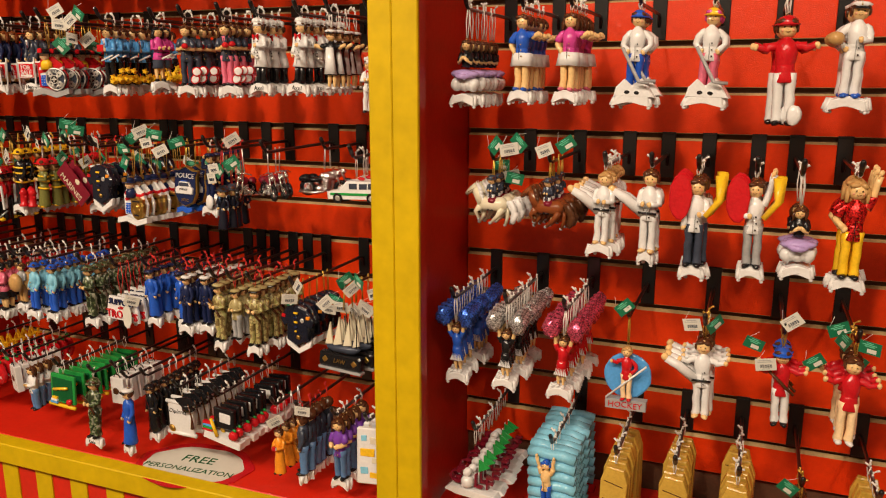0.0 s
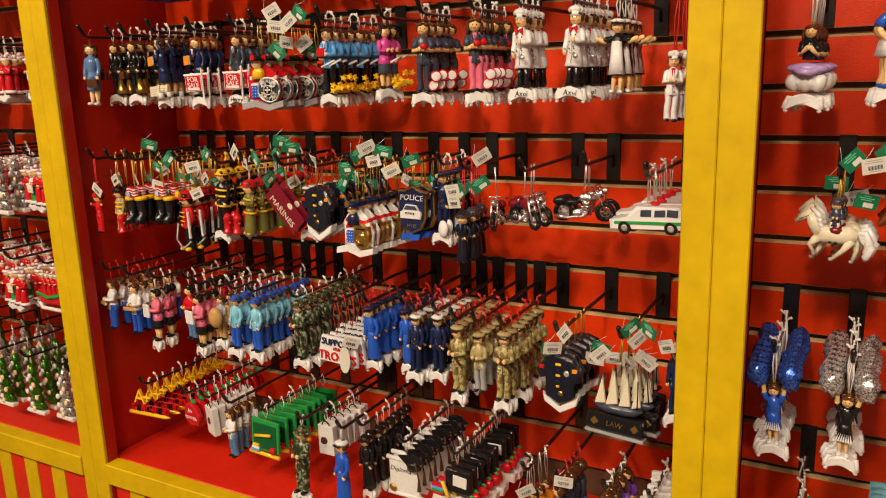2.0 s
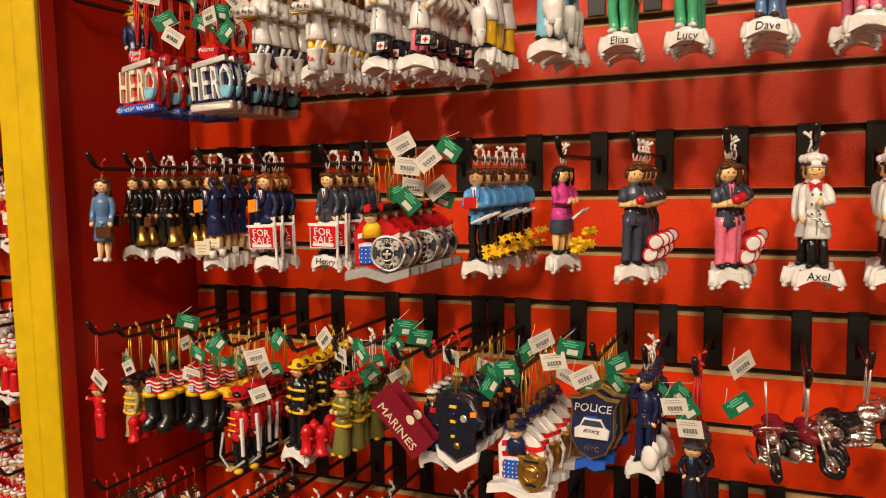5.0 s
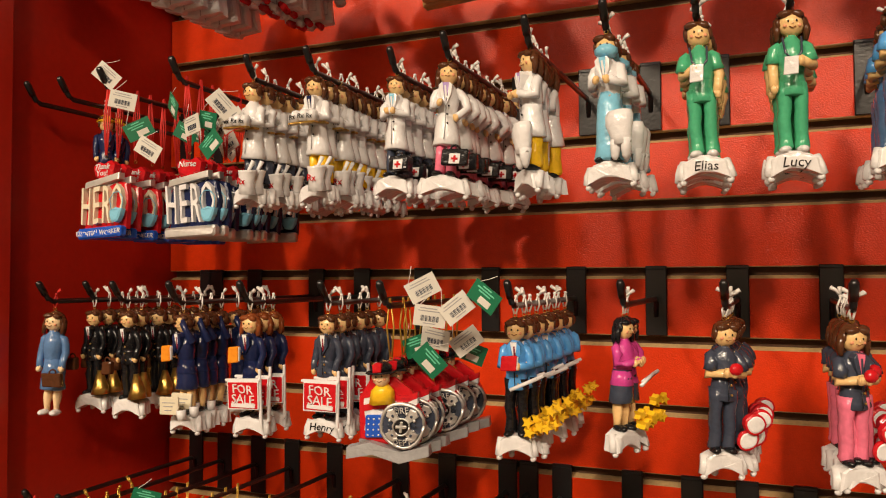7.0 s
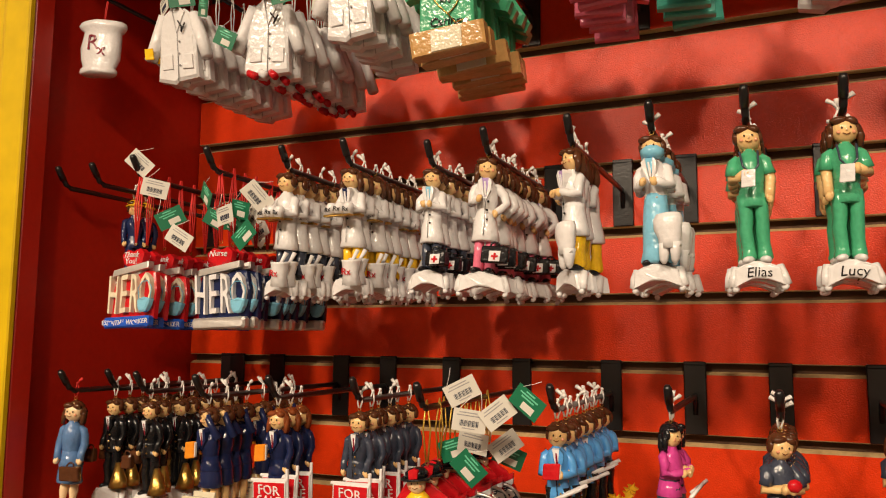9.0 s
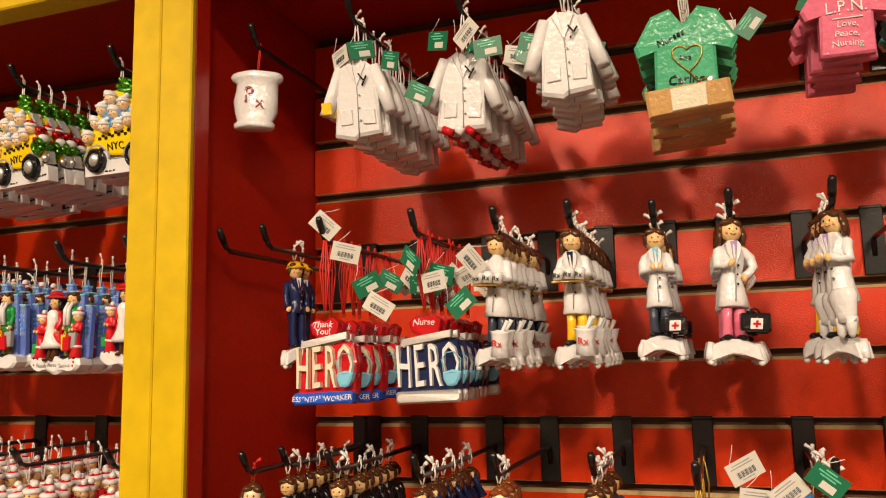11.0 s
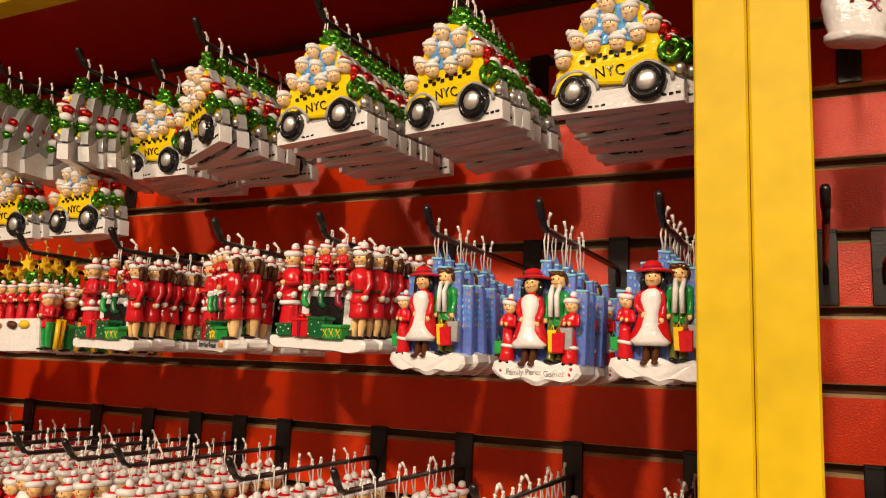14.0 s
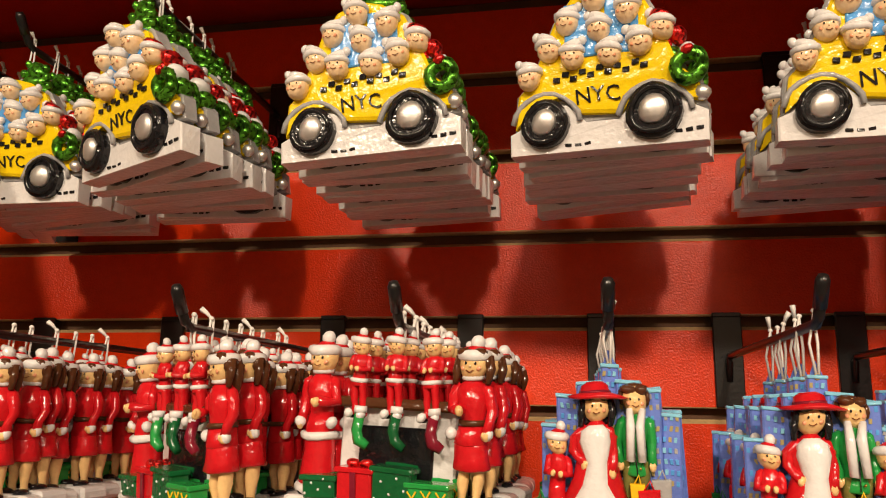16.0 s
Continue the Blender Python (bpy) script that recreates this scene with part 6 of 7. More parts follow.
def trumpet(s, z, h):
    s.slab(oval(0.016, 0.034, 14, -0.022, z + 0.80 * h), -0.016, -0.012, "red", 0.002)
    s.tube([(0.10 * h, -0.18 * h, z + 0.60 * h), (0.24 * h, -0.16 * h, z + 0.78 * h), (0.24 * h, -0.14 * h, z + 1.05 * h)], [0.004, 0.005, 0.008], "yellow", 7)


def ball_pack(s, z, h):
    s.ball((-0.2 * h, -0.14 * h, z + 0.62 * h), (0.011, 0.009, 0.009), "tan", 9, 6)


def boots(drop=0.07):
    s = Solid()
    loop(s, -drop, "gold_cord", 0.002, False)
    z = -drop - 0.052
    for d in (-1, 1):
        s.loft([(z, 0.009, 0.014, 0, -0.006), (z + 0.010, 0.009, 0.013, 0, -0.005), (z + 0.016, 0.0085, 0.009), (z + 0.046, 0.011, 0.011), (z + 0.050, 0.012, 0.012)], "black", d * 0.013, 0, 9)
        s.loft([(z + 0.044, 0.0125, 0.0125), (z + 0.051, 0.0125, 0.0125)], "yellow", d * 0.013, 0, 9)
    flag_wave(s, -0.010, z + 0.060, 0.024, 0.018)
    return [("ornament", s, "")]


CATALOG = dict(
    hero_red=(hero, "red and white hero lettering ornament with a blue face mask", "sign ornament"),
    hero_navy=(lambda: hero("white", "navy", "silver", ("Nurse",)), "navy and white hero lettering ornament with a nurse heart", "sign ornament"),
    worker=person("navy suited worker ornament in a yellow hard hat", top="navy", legs="navy", collar="white", arms="down", hat="hardhat", total=0.112),
    pharm_man=person("pharmacist ornament in a white coat holding jars", drop=0.003, extra=mortar_small, top="white", legs="slate", style="coat", arms="front"),
    pharm_lady=person("lady pharmacist ornament in a white coat holding jars", drop=0.003, extra=mortar_small, top="white", legs="yellow", style="coat", arms="front", cut="long", collar="navy"),
    doctor=person("doctor ornament in a white coat with arms crossed", drop=0.003, extra=bag(0.2, 0.10), top="white", legs="slate", style="coat", arms="crossed", collar="ice", total=0.120),
    doctor_pink=person("doctor ornament in a pale lilac coat and pink trousers", drop=0.003, extra=bag(0.18, 0.14, 0.024, 0.015), base=0.056, top="white", legs="pink", style="coat", arms=("front", "hip"), cut="long", collar="lilac"),
    dentist_lilac=person("dentist ornament in white and lilac with a tooth", drop=0.003, extra=tooth, top="white", legs="yellow", style="coat", arms="front", cut="long", collar="lilac"),
    dentist_mask=person("masked dentist ornament in white and pale blue with a tooth", drop=0.003, extra=mask, top="white", legs="ice", style="robe", arms="front", collar="ice", base=0.050),
    scrubs_man=person("nurse ornament in green scrubs on a named scroll", drop=0.003, extra=stethoscope, text="Elias", top="scrub", legs="scrub", arms=("front", "down"), sleeve="skin", shoes="white", base=0.046),
    scrubs_lady=person("lady nurse ornament in green scrubs on a named scroll", drop=0.003, extra=stethoscope, text="Lucy", top="scrub", legs="scrub", arms=("down", "front"), sleeve="skin", shoes="white", cut="long", base=0.046),
    scrubs_blue=person("nurse ornament in blue scrubs on a named scroll", drop=0.003, extra=stethoscope, text="Dave", top="sky", legs="denim", arms=("front", "down"), sleeve="skin", shoes="brown", base=0.050),
    scrubs_pink=person("nurse ornament in pink scrubs on a white scroll", drop=0.003, extra=stethoscope, top="pink", legs="pink", arms=("front", "down"), sleeve="skin", shoes="white", cut="long", base=0.046),
    lady_case=person("lady ornament in a blue coat with a brown briefcase", extra=bag(0.18, 0.36, 0.022, 0.015, "brown", False), cord="red_ribbon", base=False, top="denim", legs="denim", style="skirt", arms="down", cut="long", skin="pale", shoes="white", total=0.118),
    lawyer=person("lawyer ornament in a black suit with brass scales", extra=brass_scale, top="black", legs="black", arms="down", collar="white", total=0.114),
    clerk=person("office lady ornament in a navy suit with a form and mug", extra=desk_sheet, top="navy", legs="navy", style="skirt", arms=("front", "salute"), collar="white", total=0.119),
    agent_lady=person("estate agent lady ornament with a for sale sign", extra=lambda s, z, h: (sale_sign(s, z, h), book(-0.08)(s, z, h)), top="navy", legs="navy", style="skirt", arms=("front", "down"), hair="auburn", cut="long", collar="white", total=0.121),
    agent_man=person("estate agent ornament in a slate suit with a for sale sign", extra=sale_sign, text="Henry", top="slate", legs="slate", arms="down", collar="white", total=0.119),
    fire_badge=(lambda: shrink(fire_badge(drop=0.056), 0.88), "firefighter flag ornament with a silver department badge", "badge ornament"),
    cop_badge=(lambda: shrink(fire_badge("bronze", "navy", 0.062, False), 0.88), "police flag ornament with a gold shield badge", "badge ornament"),
    daffodil_man=person("man ornament in a blue jacket with yellow daffodils", extra=red_book, base=0.040, top="sky", legs="black", arms="front", collar="white", total=0.121),
    teacher=person("teacher ornament in a pink cardigan with an apple", extra=daffodils, base=0.040, top="hotpink", legs="slate", style="skirt", arms="front", hair="black", cut="long", total=0.115),
    barber=person("hairdresser ornament in a dark top with hand mirrors", extra=hand_mirrors, base=0.040, top="slate", legs="slate", arms="crossed", sleeve="skin", total=0.122),
    stylist=person("hairdresser ornament in pink with a dark apron", extra=hand_mirrors, base=0.040, top="slate", legs="pink", collar="pink", arms="crossed", sleeve="skin", cut="long", total=0.122),
    chef=person("chef ornament in whites and a tall hat", extra=chef_front, text="Axel", base=0.050, top="white", legs="black", style="coat", arms=("down", "front"), hat="chef", total=0.118),
    waitress=person("waitress ornament in a black dress and white apron", extra=apron, base=False, top="black", legs="black", style="skirt", arms="out", sleeve="skin", hat="whitecap", total=0.098, drop=0.026, shoes="white"),
    baker=person("baker ornament in whites with a red scarf", base=False, top="white", legs="white", arms="crossed", hat="chef", collar="red", total=0.085, drop=0.075, cord="red_ribbon"),
    ladder_man=person("red firefighter ornament with a small ladder", base=False, top="red", legs="red", arms="out", hat="redhat", total=0.080, drop=0.068, head=1.4, cord="red_ribbon"),
    ff_tan=person("firefighter ornament in tan turnout gear", base=False, extra=hydrant(0.016), top="khaki", legs="khaki", style="robe", arms="down", hat="firehat", total=0.086, drop=0.058, head=1.4, cord="gold_cord"),
    ff_boots=(boots, "black firefighter boots ornament with yellow cuffs and a flag", "boot ornament"),
    nutcracker=(nutcracker, "red nutcracker firefighter ornament with a hose", "nutcracker ornament"),
    ff_black=person("firefighter ornament in black gear with a red hydrant", base=0.05, extra=hydrant(0.024), top="black", legs="black", arms="down", hat="hardhat", total=0.127, drop=0.012, cord="gold_cord"),
    ff_green=person("firefighter ornament in green banded gear with a hydrant", base=False, extra=hydrant(-0.022), top="olive", legs="olive", style="robe", arms="front", hat="redhat", total=0.094, drop=0.033, shoes="yellow", head=1.4),
    marine=person("marine ornament in dark blue uniform", base=0.04, top="black", legs="blue", arms="down", hat="whitecap", total=0.09, drop=0.04, cord="red_ribbon"),
    pennant=(pennant, "maroon pennant ornament with cream lettering", "pennant ornament"),
    uniform_shirt=(lambda: shrink(uniform_shirt(0.045), 0.84), "navy uniform shirt ornament with a yellow neckerchief", "shirt ornament"),
    shield=(lambda: shrink(shield(0.043), 0.90), "navy and gold police shield ornament with a white car", "badge ornament"),
    cop=person("police officer ornament in a navy uniform", base=0.044, extra=wing_base, top="navy", legs="navy", arms=("salute", "down"), hat="cap", total=0.116, drop=0.012, sleeve="navy"),
    bobby=person("round police officer ornament in slate blue", base=False, top="midnight", legs="midnight", style="robe", arms="hip", hat="bowler", total=0.080, drop=0.070, head=1.45, collar="denim", cord="red_ribbon"),
    moto_red=(lambda: shrink(motorcycle("maroon", 0.054), 0.74), "red and chrome motorcycle ornament", "motorcycle ornament"),
    moto_chrome=(lambda: shrink(motorcycle("chrome", 0.050), 0.80), "black and chrome motorcycle ornament", "motorcycle ornament"),
    wagon=(patrol_wagon, "white patrol wagon ornament with a green stripe", "car ornament"),
    carpenter=person("carpenter ornament in a white shirt and blue trousers", base=False, top="white", legs="blue", arms="front", extra=book(0, "tan", 0.03, 0.007, 0.55), total=0.105, drop=0.02, cord="red_ribbon"),
    mail_lady=person("lady ornament in pink with a newspaper", base=0.03, top="pink", legs="black", style="skirt", arms="front", hair="black", extra=book(-0.06, "white", 0.022, 0.026, 0.6), total=0.118, drop=0.02),
    mechanic=person("mechanic ornament in a red shirt and jeans", base=False, top="red", legs="denim", arms="crossed", hair="black", total=0.112, drop=0.014),
    vet=person("vet ornament with a tan dog", base=0.03, top="grey", legs="tan", arms="front", extra=lambda s, z, h: s.ball((0, -0.2 * h, z + 0.55 * h), (0.016, 0.011, 0.02), "tan", 9, 6), total=0.10, drop=0.02),
    postman=person("postal worker ornament in light blue and navy", base=0.04, top="ice", legs="blue", arms="down", hat="bluecap", total=0.115, drop=0.014),
    camo=person("soldier ornament in green camouflage", base=0.044, extra=camo_gear, top="camo_green", legs="camo_green", arms="front", hat="camohat", total=0.122, drop=0.008),
    camo_named=person("soldier ornament in green camouflage on a named scroll", base=0.05, extra=camo_gear, text="Luis", top="camo_green", legs="camo_green", arms="front", hat="camohat", total=0.142, drop=0.012),
    support=(support_sign, "support our troops lettering ornament in red and navy", "sign ornament"),
    sailor_blue=person("sailor ornament in bright blue uniform", base=0.034, top="blue", legs="blue", style="robe", arms="down", hat="cap", total=0.112, drop=0.008, cord="red_ribbon"),
    sailor_navy=person("naval officer ornament in dark navy uniform", base=0.034, top="navy", legs="navy", arms="down", hat="whitecap", total=0.112, drop=0.008, cord="red_ribbon"),
    desert=person("soldier ornament in sand camouflage", base=0.03, extra=camo_gear, top="camo_sand", legs="camo_sand", arms="front", hat="khakicap", total=0.125, drop=0.012, cord="red_ribbon"),
    ranger=person("ranger ornament in a khaki shirt and grey trousers", base=False, top="khaki", legs="grey", arms="front", hat="khakicap", total=0.096, drop=0.02, cord="red_ribbon"),
    ship=(tall_ship, "black law book ornament with white sailing ship sails", "ship ornament"),
    pencil=(teacher_pencil, "yellow pencil ornament with teacher lettering", "pencil ornament"),
    apple=(apple_card, "red apple ornament with white lettering", "apple ornament"),
    paper_bag=(paper_bag, "white paper bag ornament with a black handle", "bag ornament"),
    school_lady=person("lady ornament in white and jeans", base=False, top="white", legs="denim", arms="front", cut="long", total=0.098, drop=0.012),
    chalkboard=(chalkboard, "green chalkboard ornament with a yellow pencil ledge", "chalkboard ornament"),
    grad_navy=person("graduate ornament in a blue gown on books", base=0.03, top="blue", legs="blue", style="robe", arms="down", hat="whitecap", total=0.135, drop=0.02),
    grad_black=person("graduate ornament in a black gown and cap", base=0.03, top="black", legs="black", style="robe", arms="down", hat="firehat", total=0.12, drop=0.02),
    diploma=(diploma, "white diploma ornament with a black cap and tassel", "diploma ornament"),
    computer=(desk_computer, "black school computer ornament with books and apple", "computer ornament"),
    orange_ff=person("figure ornament in an orange robe holding an apple", base=False, top="orange", legs="orange", style="robe", arms="front", total=0.09, drop=0.05, cord="silver", extra=book(0, "red", 0.008, 0.008, 0.62)),
    grey_man=person("man ornament in grey blue work clothes", base=0.02, top="slate", legs="denim", arms="down", total=0.135, drop=0.012, cord="red_ribbon"),
    purple_lady=person("lady ornament in a purple top and jeans", base=0.04, top="purple", legs="denim", arms="front", cut="long", total=0.135, drop=0.01, sleeve="skin"),
    fridge=(fridge, "white fridge door ornament covered in notes", "fridge ornament"),
    yoga=person("yoga figure ornament on a lilac mat", base=0.05, top="black", legs="lilac", style="sit", arms="pray", sleeve="skin", cut="long", total=0.098, drop=0.046),
    runner_blue=person("runner ornament in a blue vest and white shorts", base=0.044, top="blue", legs="skin", arms=("hip", "out"), sleeve="skin", shoes="blue", total=0.128, drop=0.010, extra=lambda s, z, h: s.loft([(z + 0.33 * h, 0.165 * h, 0.12 * h), (z + 0.5 * h, 0.14 * h, 0.105 * h)], "white", 0, 0, 9)),
    runner_pink=person("runner ornament in a pink vest and white shorts", base=0.044, top="hotpink", legs="skin", arms=("hip", "out"), sleeve="skin", shoes="pink", total=0.128, drop=0.010, cut="long", extra=lambda s, z, h: s.loft([(z + 0.33 * h, 0.165 * h, 0.12 * h), (z + 0.5 * h, 0.14 * h, 0.105 * h)], "white", 0, 0, 9)),
    hockey_blue=person("hockey player ornament in white and blue on ice", base=0.068, extra=skates, top="white", legs="blue", arms="hip", hat="bluecap", total=0.132, drop=0.010),
    hockey_pink=person("hockey player ornament in white and pink on ice", base=0.068, extra=skates, top="white", legs="pink", arms="hip", hat="hardhat", hair="hotpink", total=0.132, drop=0.010),
    rider=person("motocross rider ornament in red and white", base=False, extra=wing_base, top="red", legs="white", arms="out", hat="redhat", shoes="black", total=0.145, drop=0.022),
    football=person("football player ornament in white and blue", base=0.06, extra=ball_pack, top="white", legs="white", arms=("hip", "front"), hat="whitecap", shoes="blue", total=0.138, drop=0.006),
    karate=person("karate figure ornament in white kicking high", base=0.045, extra=kick, top="white", legs="white", arms="front", hair="tan", total=0.125, drop=0.010, shoes="skin"),
    karate_slim=person("karate figure ornament in white with a black belt", base=0.025, extra=kick, top="white", legs="white", arms="front", total=0.140, drop=0.005, shoes="skin"),
    karate_jump=person("leaping karate figure ornament in white with a red belt", base=False, extra=kick, top="white", legs="white", arms="out", total=0.125, drop=0.02, shoes="skin", cord="gold_cord"),
    musician=person("musician ornament with a brass horn and red banner", base=0.04, extra=trumpet, top="white", legs="slate", arms=("down", "front"), total=0.145, drop=0.012),
    singer=person("musician ornament in white and grey with a red banner", base=0.04, extra=trumpet, top="white", legs="grey", arms=("front", "up"), total=0.140, drop=0.012),
    gymnast=person("gymnast ornament in a red leotard", base=0.05, top="glitter_red", legs="yellow", arms=("hip", "up"), hair="tan", cut="long", sleeve="skin", total=0.150, drop=0.006),
    cheer_blue=(lambda: cheer("blue", "glitter_blue"), "cheerleader ornament in blue with glittery pompoms", "figure ornament"),
    cheer_black=(lambda: cheer("black", "glitter_silver"), "cheerleader ornament in black with silver glitter pompoms", "figure ornament"),
    cheer_red=(lambda: cheer("red", "glitter_pink"), "cheerleader ornament in red with pink glitter pompoms", "figure ornament"),
    sport_disc=(sport_disc, "blue disc hockey player ornament with a lettered base", "disc ornament"),
    batter=person("ball player ornament in red and white", base=False, extra=camo_gear, top="red", legs="white", arms="out", hat="bluecap", total=0.12, drop=0.022, cord="gold_cord"),
    red_player=person("running player ornament in a red kit", base=False, top="red", legs="pale", arms="out", total=0.13, drop=0.022, cord="gold_cord", shoes="white"),
    golf=(golf, "golf lettering ornament with a snowman and green flag", "golf ornament"),
    swim=(swim_lane, "swimmer ornament on wavy pale blue water", "swimming ornament"),
    plank_green=(lambda: wood_plank("green"), "golden wooden plank ornament with a green figure", "plank ornament"),
    plank_blue=(lambda: wood_plank("blue"), "golden wooden plank ornament with a blue figure", "plank ornament"),
    plank_purple=(lambda: wood_plank("lilac"), "golden wooden plank ornament with a lilac figure", "plank ornament"),
    horse_white=(horse, "white galloping horse ornament with a rider", "horse ornament"),
    horse_brown=(lambda: horse("auburn", 0.045, "brown"), "brown galloping horse ornament with a rider", "horse ornament"),
    mortar=(lambda: shrink(mortar(0.046), 0.77), "white ceramic mortar ornament with red lettering", "mortar ornament"),
    coat_badge=(lambda: shrink(lab_coat(0.050), 0.86), "white doctor coat ornament with a yellow badge", "coat ornament"),
    coat_candy=(lambda: shrink(lab_coat(0.054, "", True), 0.86), "white doctor coat ornament with a striped hem", "coat ornament"),
    coat_plain=(lambda: shrink(lab_coat(0.034, ""), 0.86), "white doctor coat ornament with a stethoscope", "coat ornament"),
    scrub_top=(scrub_top, "green scrub top ornament with a bandage and lettering", "shirt ornament"),
    lpn_top=(lambda: shrink(scrub_top("pink", ("L.P.N.", "Love,", "Peace,", "Nursing"), False, 0.052, "white"), 0.80), "pink scrub top ornament with white lettering", "shirt ornament"),
    rn_top=(lambda: shrink(scrub_top("teal", ("R.N.", "Rockin'", "Nurse"), False, 0.052, "white"), 0.84), "teal scrub top ornament with white lettering", "shirt ornament"),
    taxi=(lambda: shrink(taxi(0.040), 0.955), "yellow taxi ornament full of smiling heads on a white plinth", "taxi ornament"),
    skyline=(lambda: shrink(skyline(0.026), 0.88, 0.81), "family ornament before a blue city skyline", "family ornament"),
    skyline_named=(lambda: shrink(skyline(0.032, "Family Perez Gomez"), 0.88, 0.82), "family ornament before a blue city skyline with a written base", "family ornament"),
    fireplace=(fireplace, "red family ornament round a white fireplace", "family ornament"),
    fireplace_named=(lambda: fireplace(0.020, 3, "Kacey's First Christmas"), "red family ornament round a fireplace with a written base", "family ornament"),
    fireplace_small=(lambda: fireplace(0.022, 1, "", 0.112), "red couple ornament beside a white fireplace", "family ornament"),
    table=(table_family, "family ornament at a white table under a glittery tree", "family ornament"),
    carol=(carol_family, "red carol family ornament in white trimmed hats", "family ornament"),
    carol_pair=(lambda: carol_family(0.020, 2, "red", 0.096), "red couple ornament in white trimmed hats", "family ornament"),
    carol_four=(lambda: carol_family(0.022, 4, "red", 0.092), "red family of four ornament in white trimmed hats", "family ornament"),
    sleigh=(sleigh, "red sleigh family ornament on white runners", "sleigh ornament"),
    tree_green=(heart_tree, "green glitter tree ornament with white hearts", "tree ornament"),
    tree_white=(lambda: heart_tree(0.02, "glitter_silver", 0.11), "silver glitter tree ornament with white hearts", "tree ornament"),
)

# middle bay, row by row from the top: kind, x, count, first y, yaw
for kind, x, count, y0, yaw in (
        ("mortar", -1.674, 1, 1.150, 12), ("coat_badge", -1.546, 9, 1.13, 10), ("coat_candy", -1.436, 8, 1.15, 16), ("coat_plain", -1.330, 6, 1.13, 8),
        ("scrub_top", -1.222, 7, 1.125, 0), ("lpn_top", -1.091, 6, 1.13, 4), ("rn_top", -1.018, 5, 1.13, 6), ("coat_plain", -0.90, 5, 1.14, 0), ("lpn_top", -0.78, 5, 1.14, 0), ("scrub_top", -0.65, 5, 1.14, 0)):
    hang(kind, x, 6, count, y0, None, yaw)
hook(-1.702, 3, 1.117)
for kind, x, count, y0, yaw in (
        ("worker", -1.650, 2, 1.185, 48), ("hero_red", -1.578, 9, 1.12, -3), ("hero_navy", -1.480, 8, 1.13, 0), ("pharm_man", -1.406, 9, 1.145, -6), ("pharm_lady", -1.335, 10, 1.150, -4),
        ("doctor", -1.262, 7, 1.185, 0), ("doctor_pink", -1.195, 9, 1.160, 10), ("dentist_lilac", -1.114, 4, 1.15, -42), ("dentist_mask", -1.044, 5, 1.135, -6), ("scrubs_man", -0.972, 5, 1.13, 0),
        ("scrubs_lady", -0.905, 5, 1.13, 3), ("scrubs_blue", -0.830, 6, 1.13, 0), ("scrubs_pink", -0.750, 7, 1.13, 0), ("scrubs_blue", -0.68, 6, 1.13, 0), ("doctor_pink", -0.61, 6, 1.13, 0)):
    hang(kind, x, 3, count, y0, None, yaw, 1.117 if kind == "worker" else None)
for kind, x, count, y0, yaw in (
        ("lady_case", -1.664, 1, 1.13, 16), ("lawyer", -1.648, 7, 1.17, 8), ("lawyer", -1.582, 8, 1.155, 4), ("clerk", -1.482, 8, 1.13, -8), ("agent_lady", -1.413, 3, 1.15, 4), ("agent_man", -1.326, 6, 1.16, 4),
        ("fire_badge", -1.236, 8, 1.115, 12), ("daffodil_man", -1.131, 9, 1.155, 6), ("teacher", -1.041, 2, 1.187, 58), ("barber", -0.956, 5, 1.16, 22),
        ("stylist", -0.866, 6, 1.15, 22), ("chef", -0.789, 4, 1.14, 0), ("chef", -0.714, 7, 1.155, 0), ("waitress", -0.656, 5, 1.15, 8), ("baker", -0.575, 4, 1.13, 12)):
    hang(kind, x, 0, count, y0, None, yaw)
for kind, x, count, y0, yaw in (
        ("ladder_man", -1.682, 1, 1.12, -10), ("ff_tan", -1.632, 5, 1.13, -6), ("ff_boots", -1.575, 7, 1.12, -4), ("ff_boots", -1.520, 7, 1.14, -4), ("nutcracker", -1.454, 6, 1.13, -8), ("ff_black", -1.358, 7, 1.13, -6), ("ff_green", -1.294, 8, 1.13, -14),
        ("pennant", -1.216, 2, 1.13, 0), ("marine", -1.190, 5, 1.15, 0), ("uniform_shirt", -1.150, 9, 1.13, -5), ("cop_badge", -1.070, 8, 1.13, -6), ("shield", -1.006, 6, 1.20, 0), ("cop", -0.950, 5, 1.20, -4),
        ("bobby", -0.894, 4, 1.16, 0), ("moto_red", -0.790, 3, 1.15, -35), ("moto_chrome", -0.728, 2, 1.24, 24), ("wagon", -0.606, 7, 1.13, 6)):
    hang(kind, x, -3, count, y0, None, yaw)
hang("moto_red", -0.828, -3, 1, 1.13, None, -80, None, True)
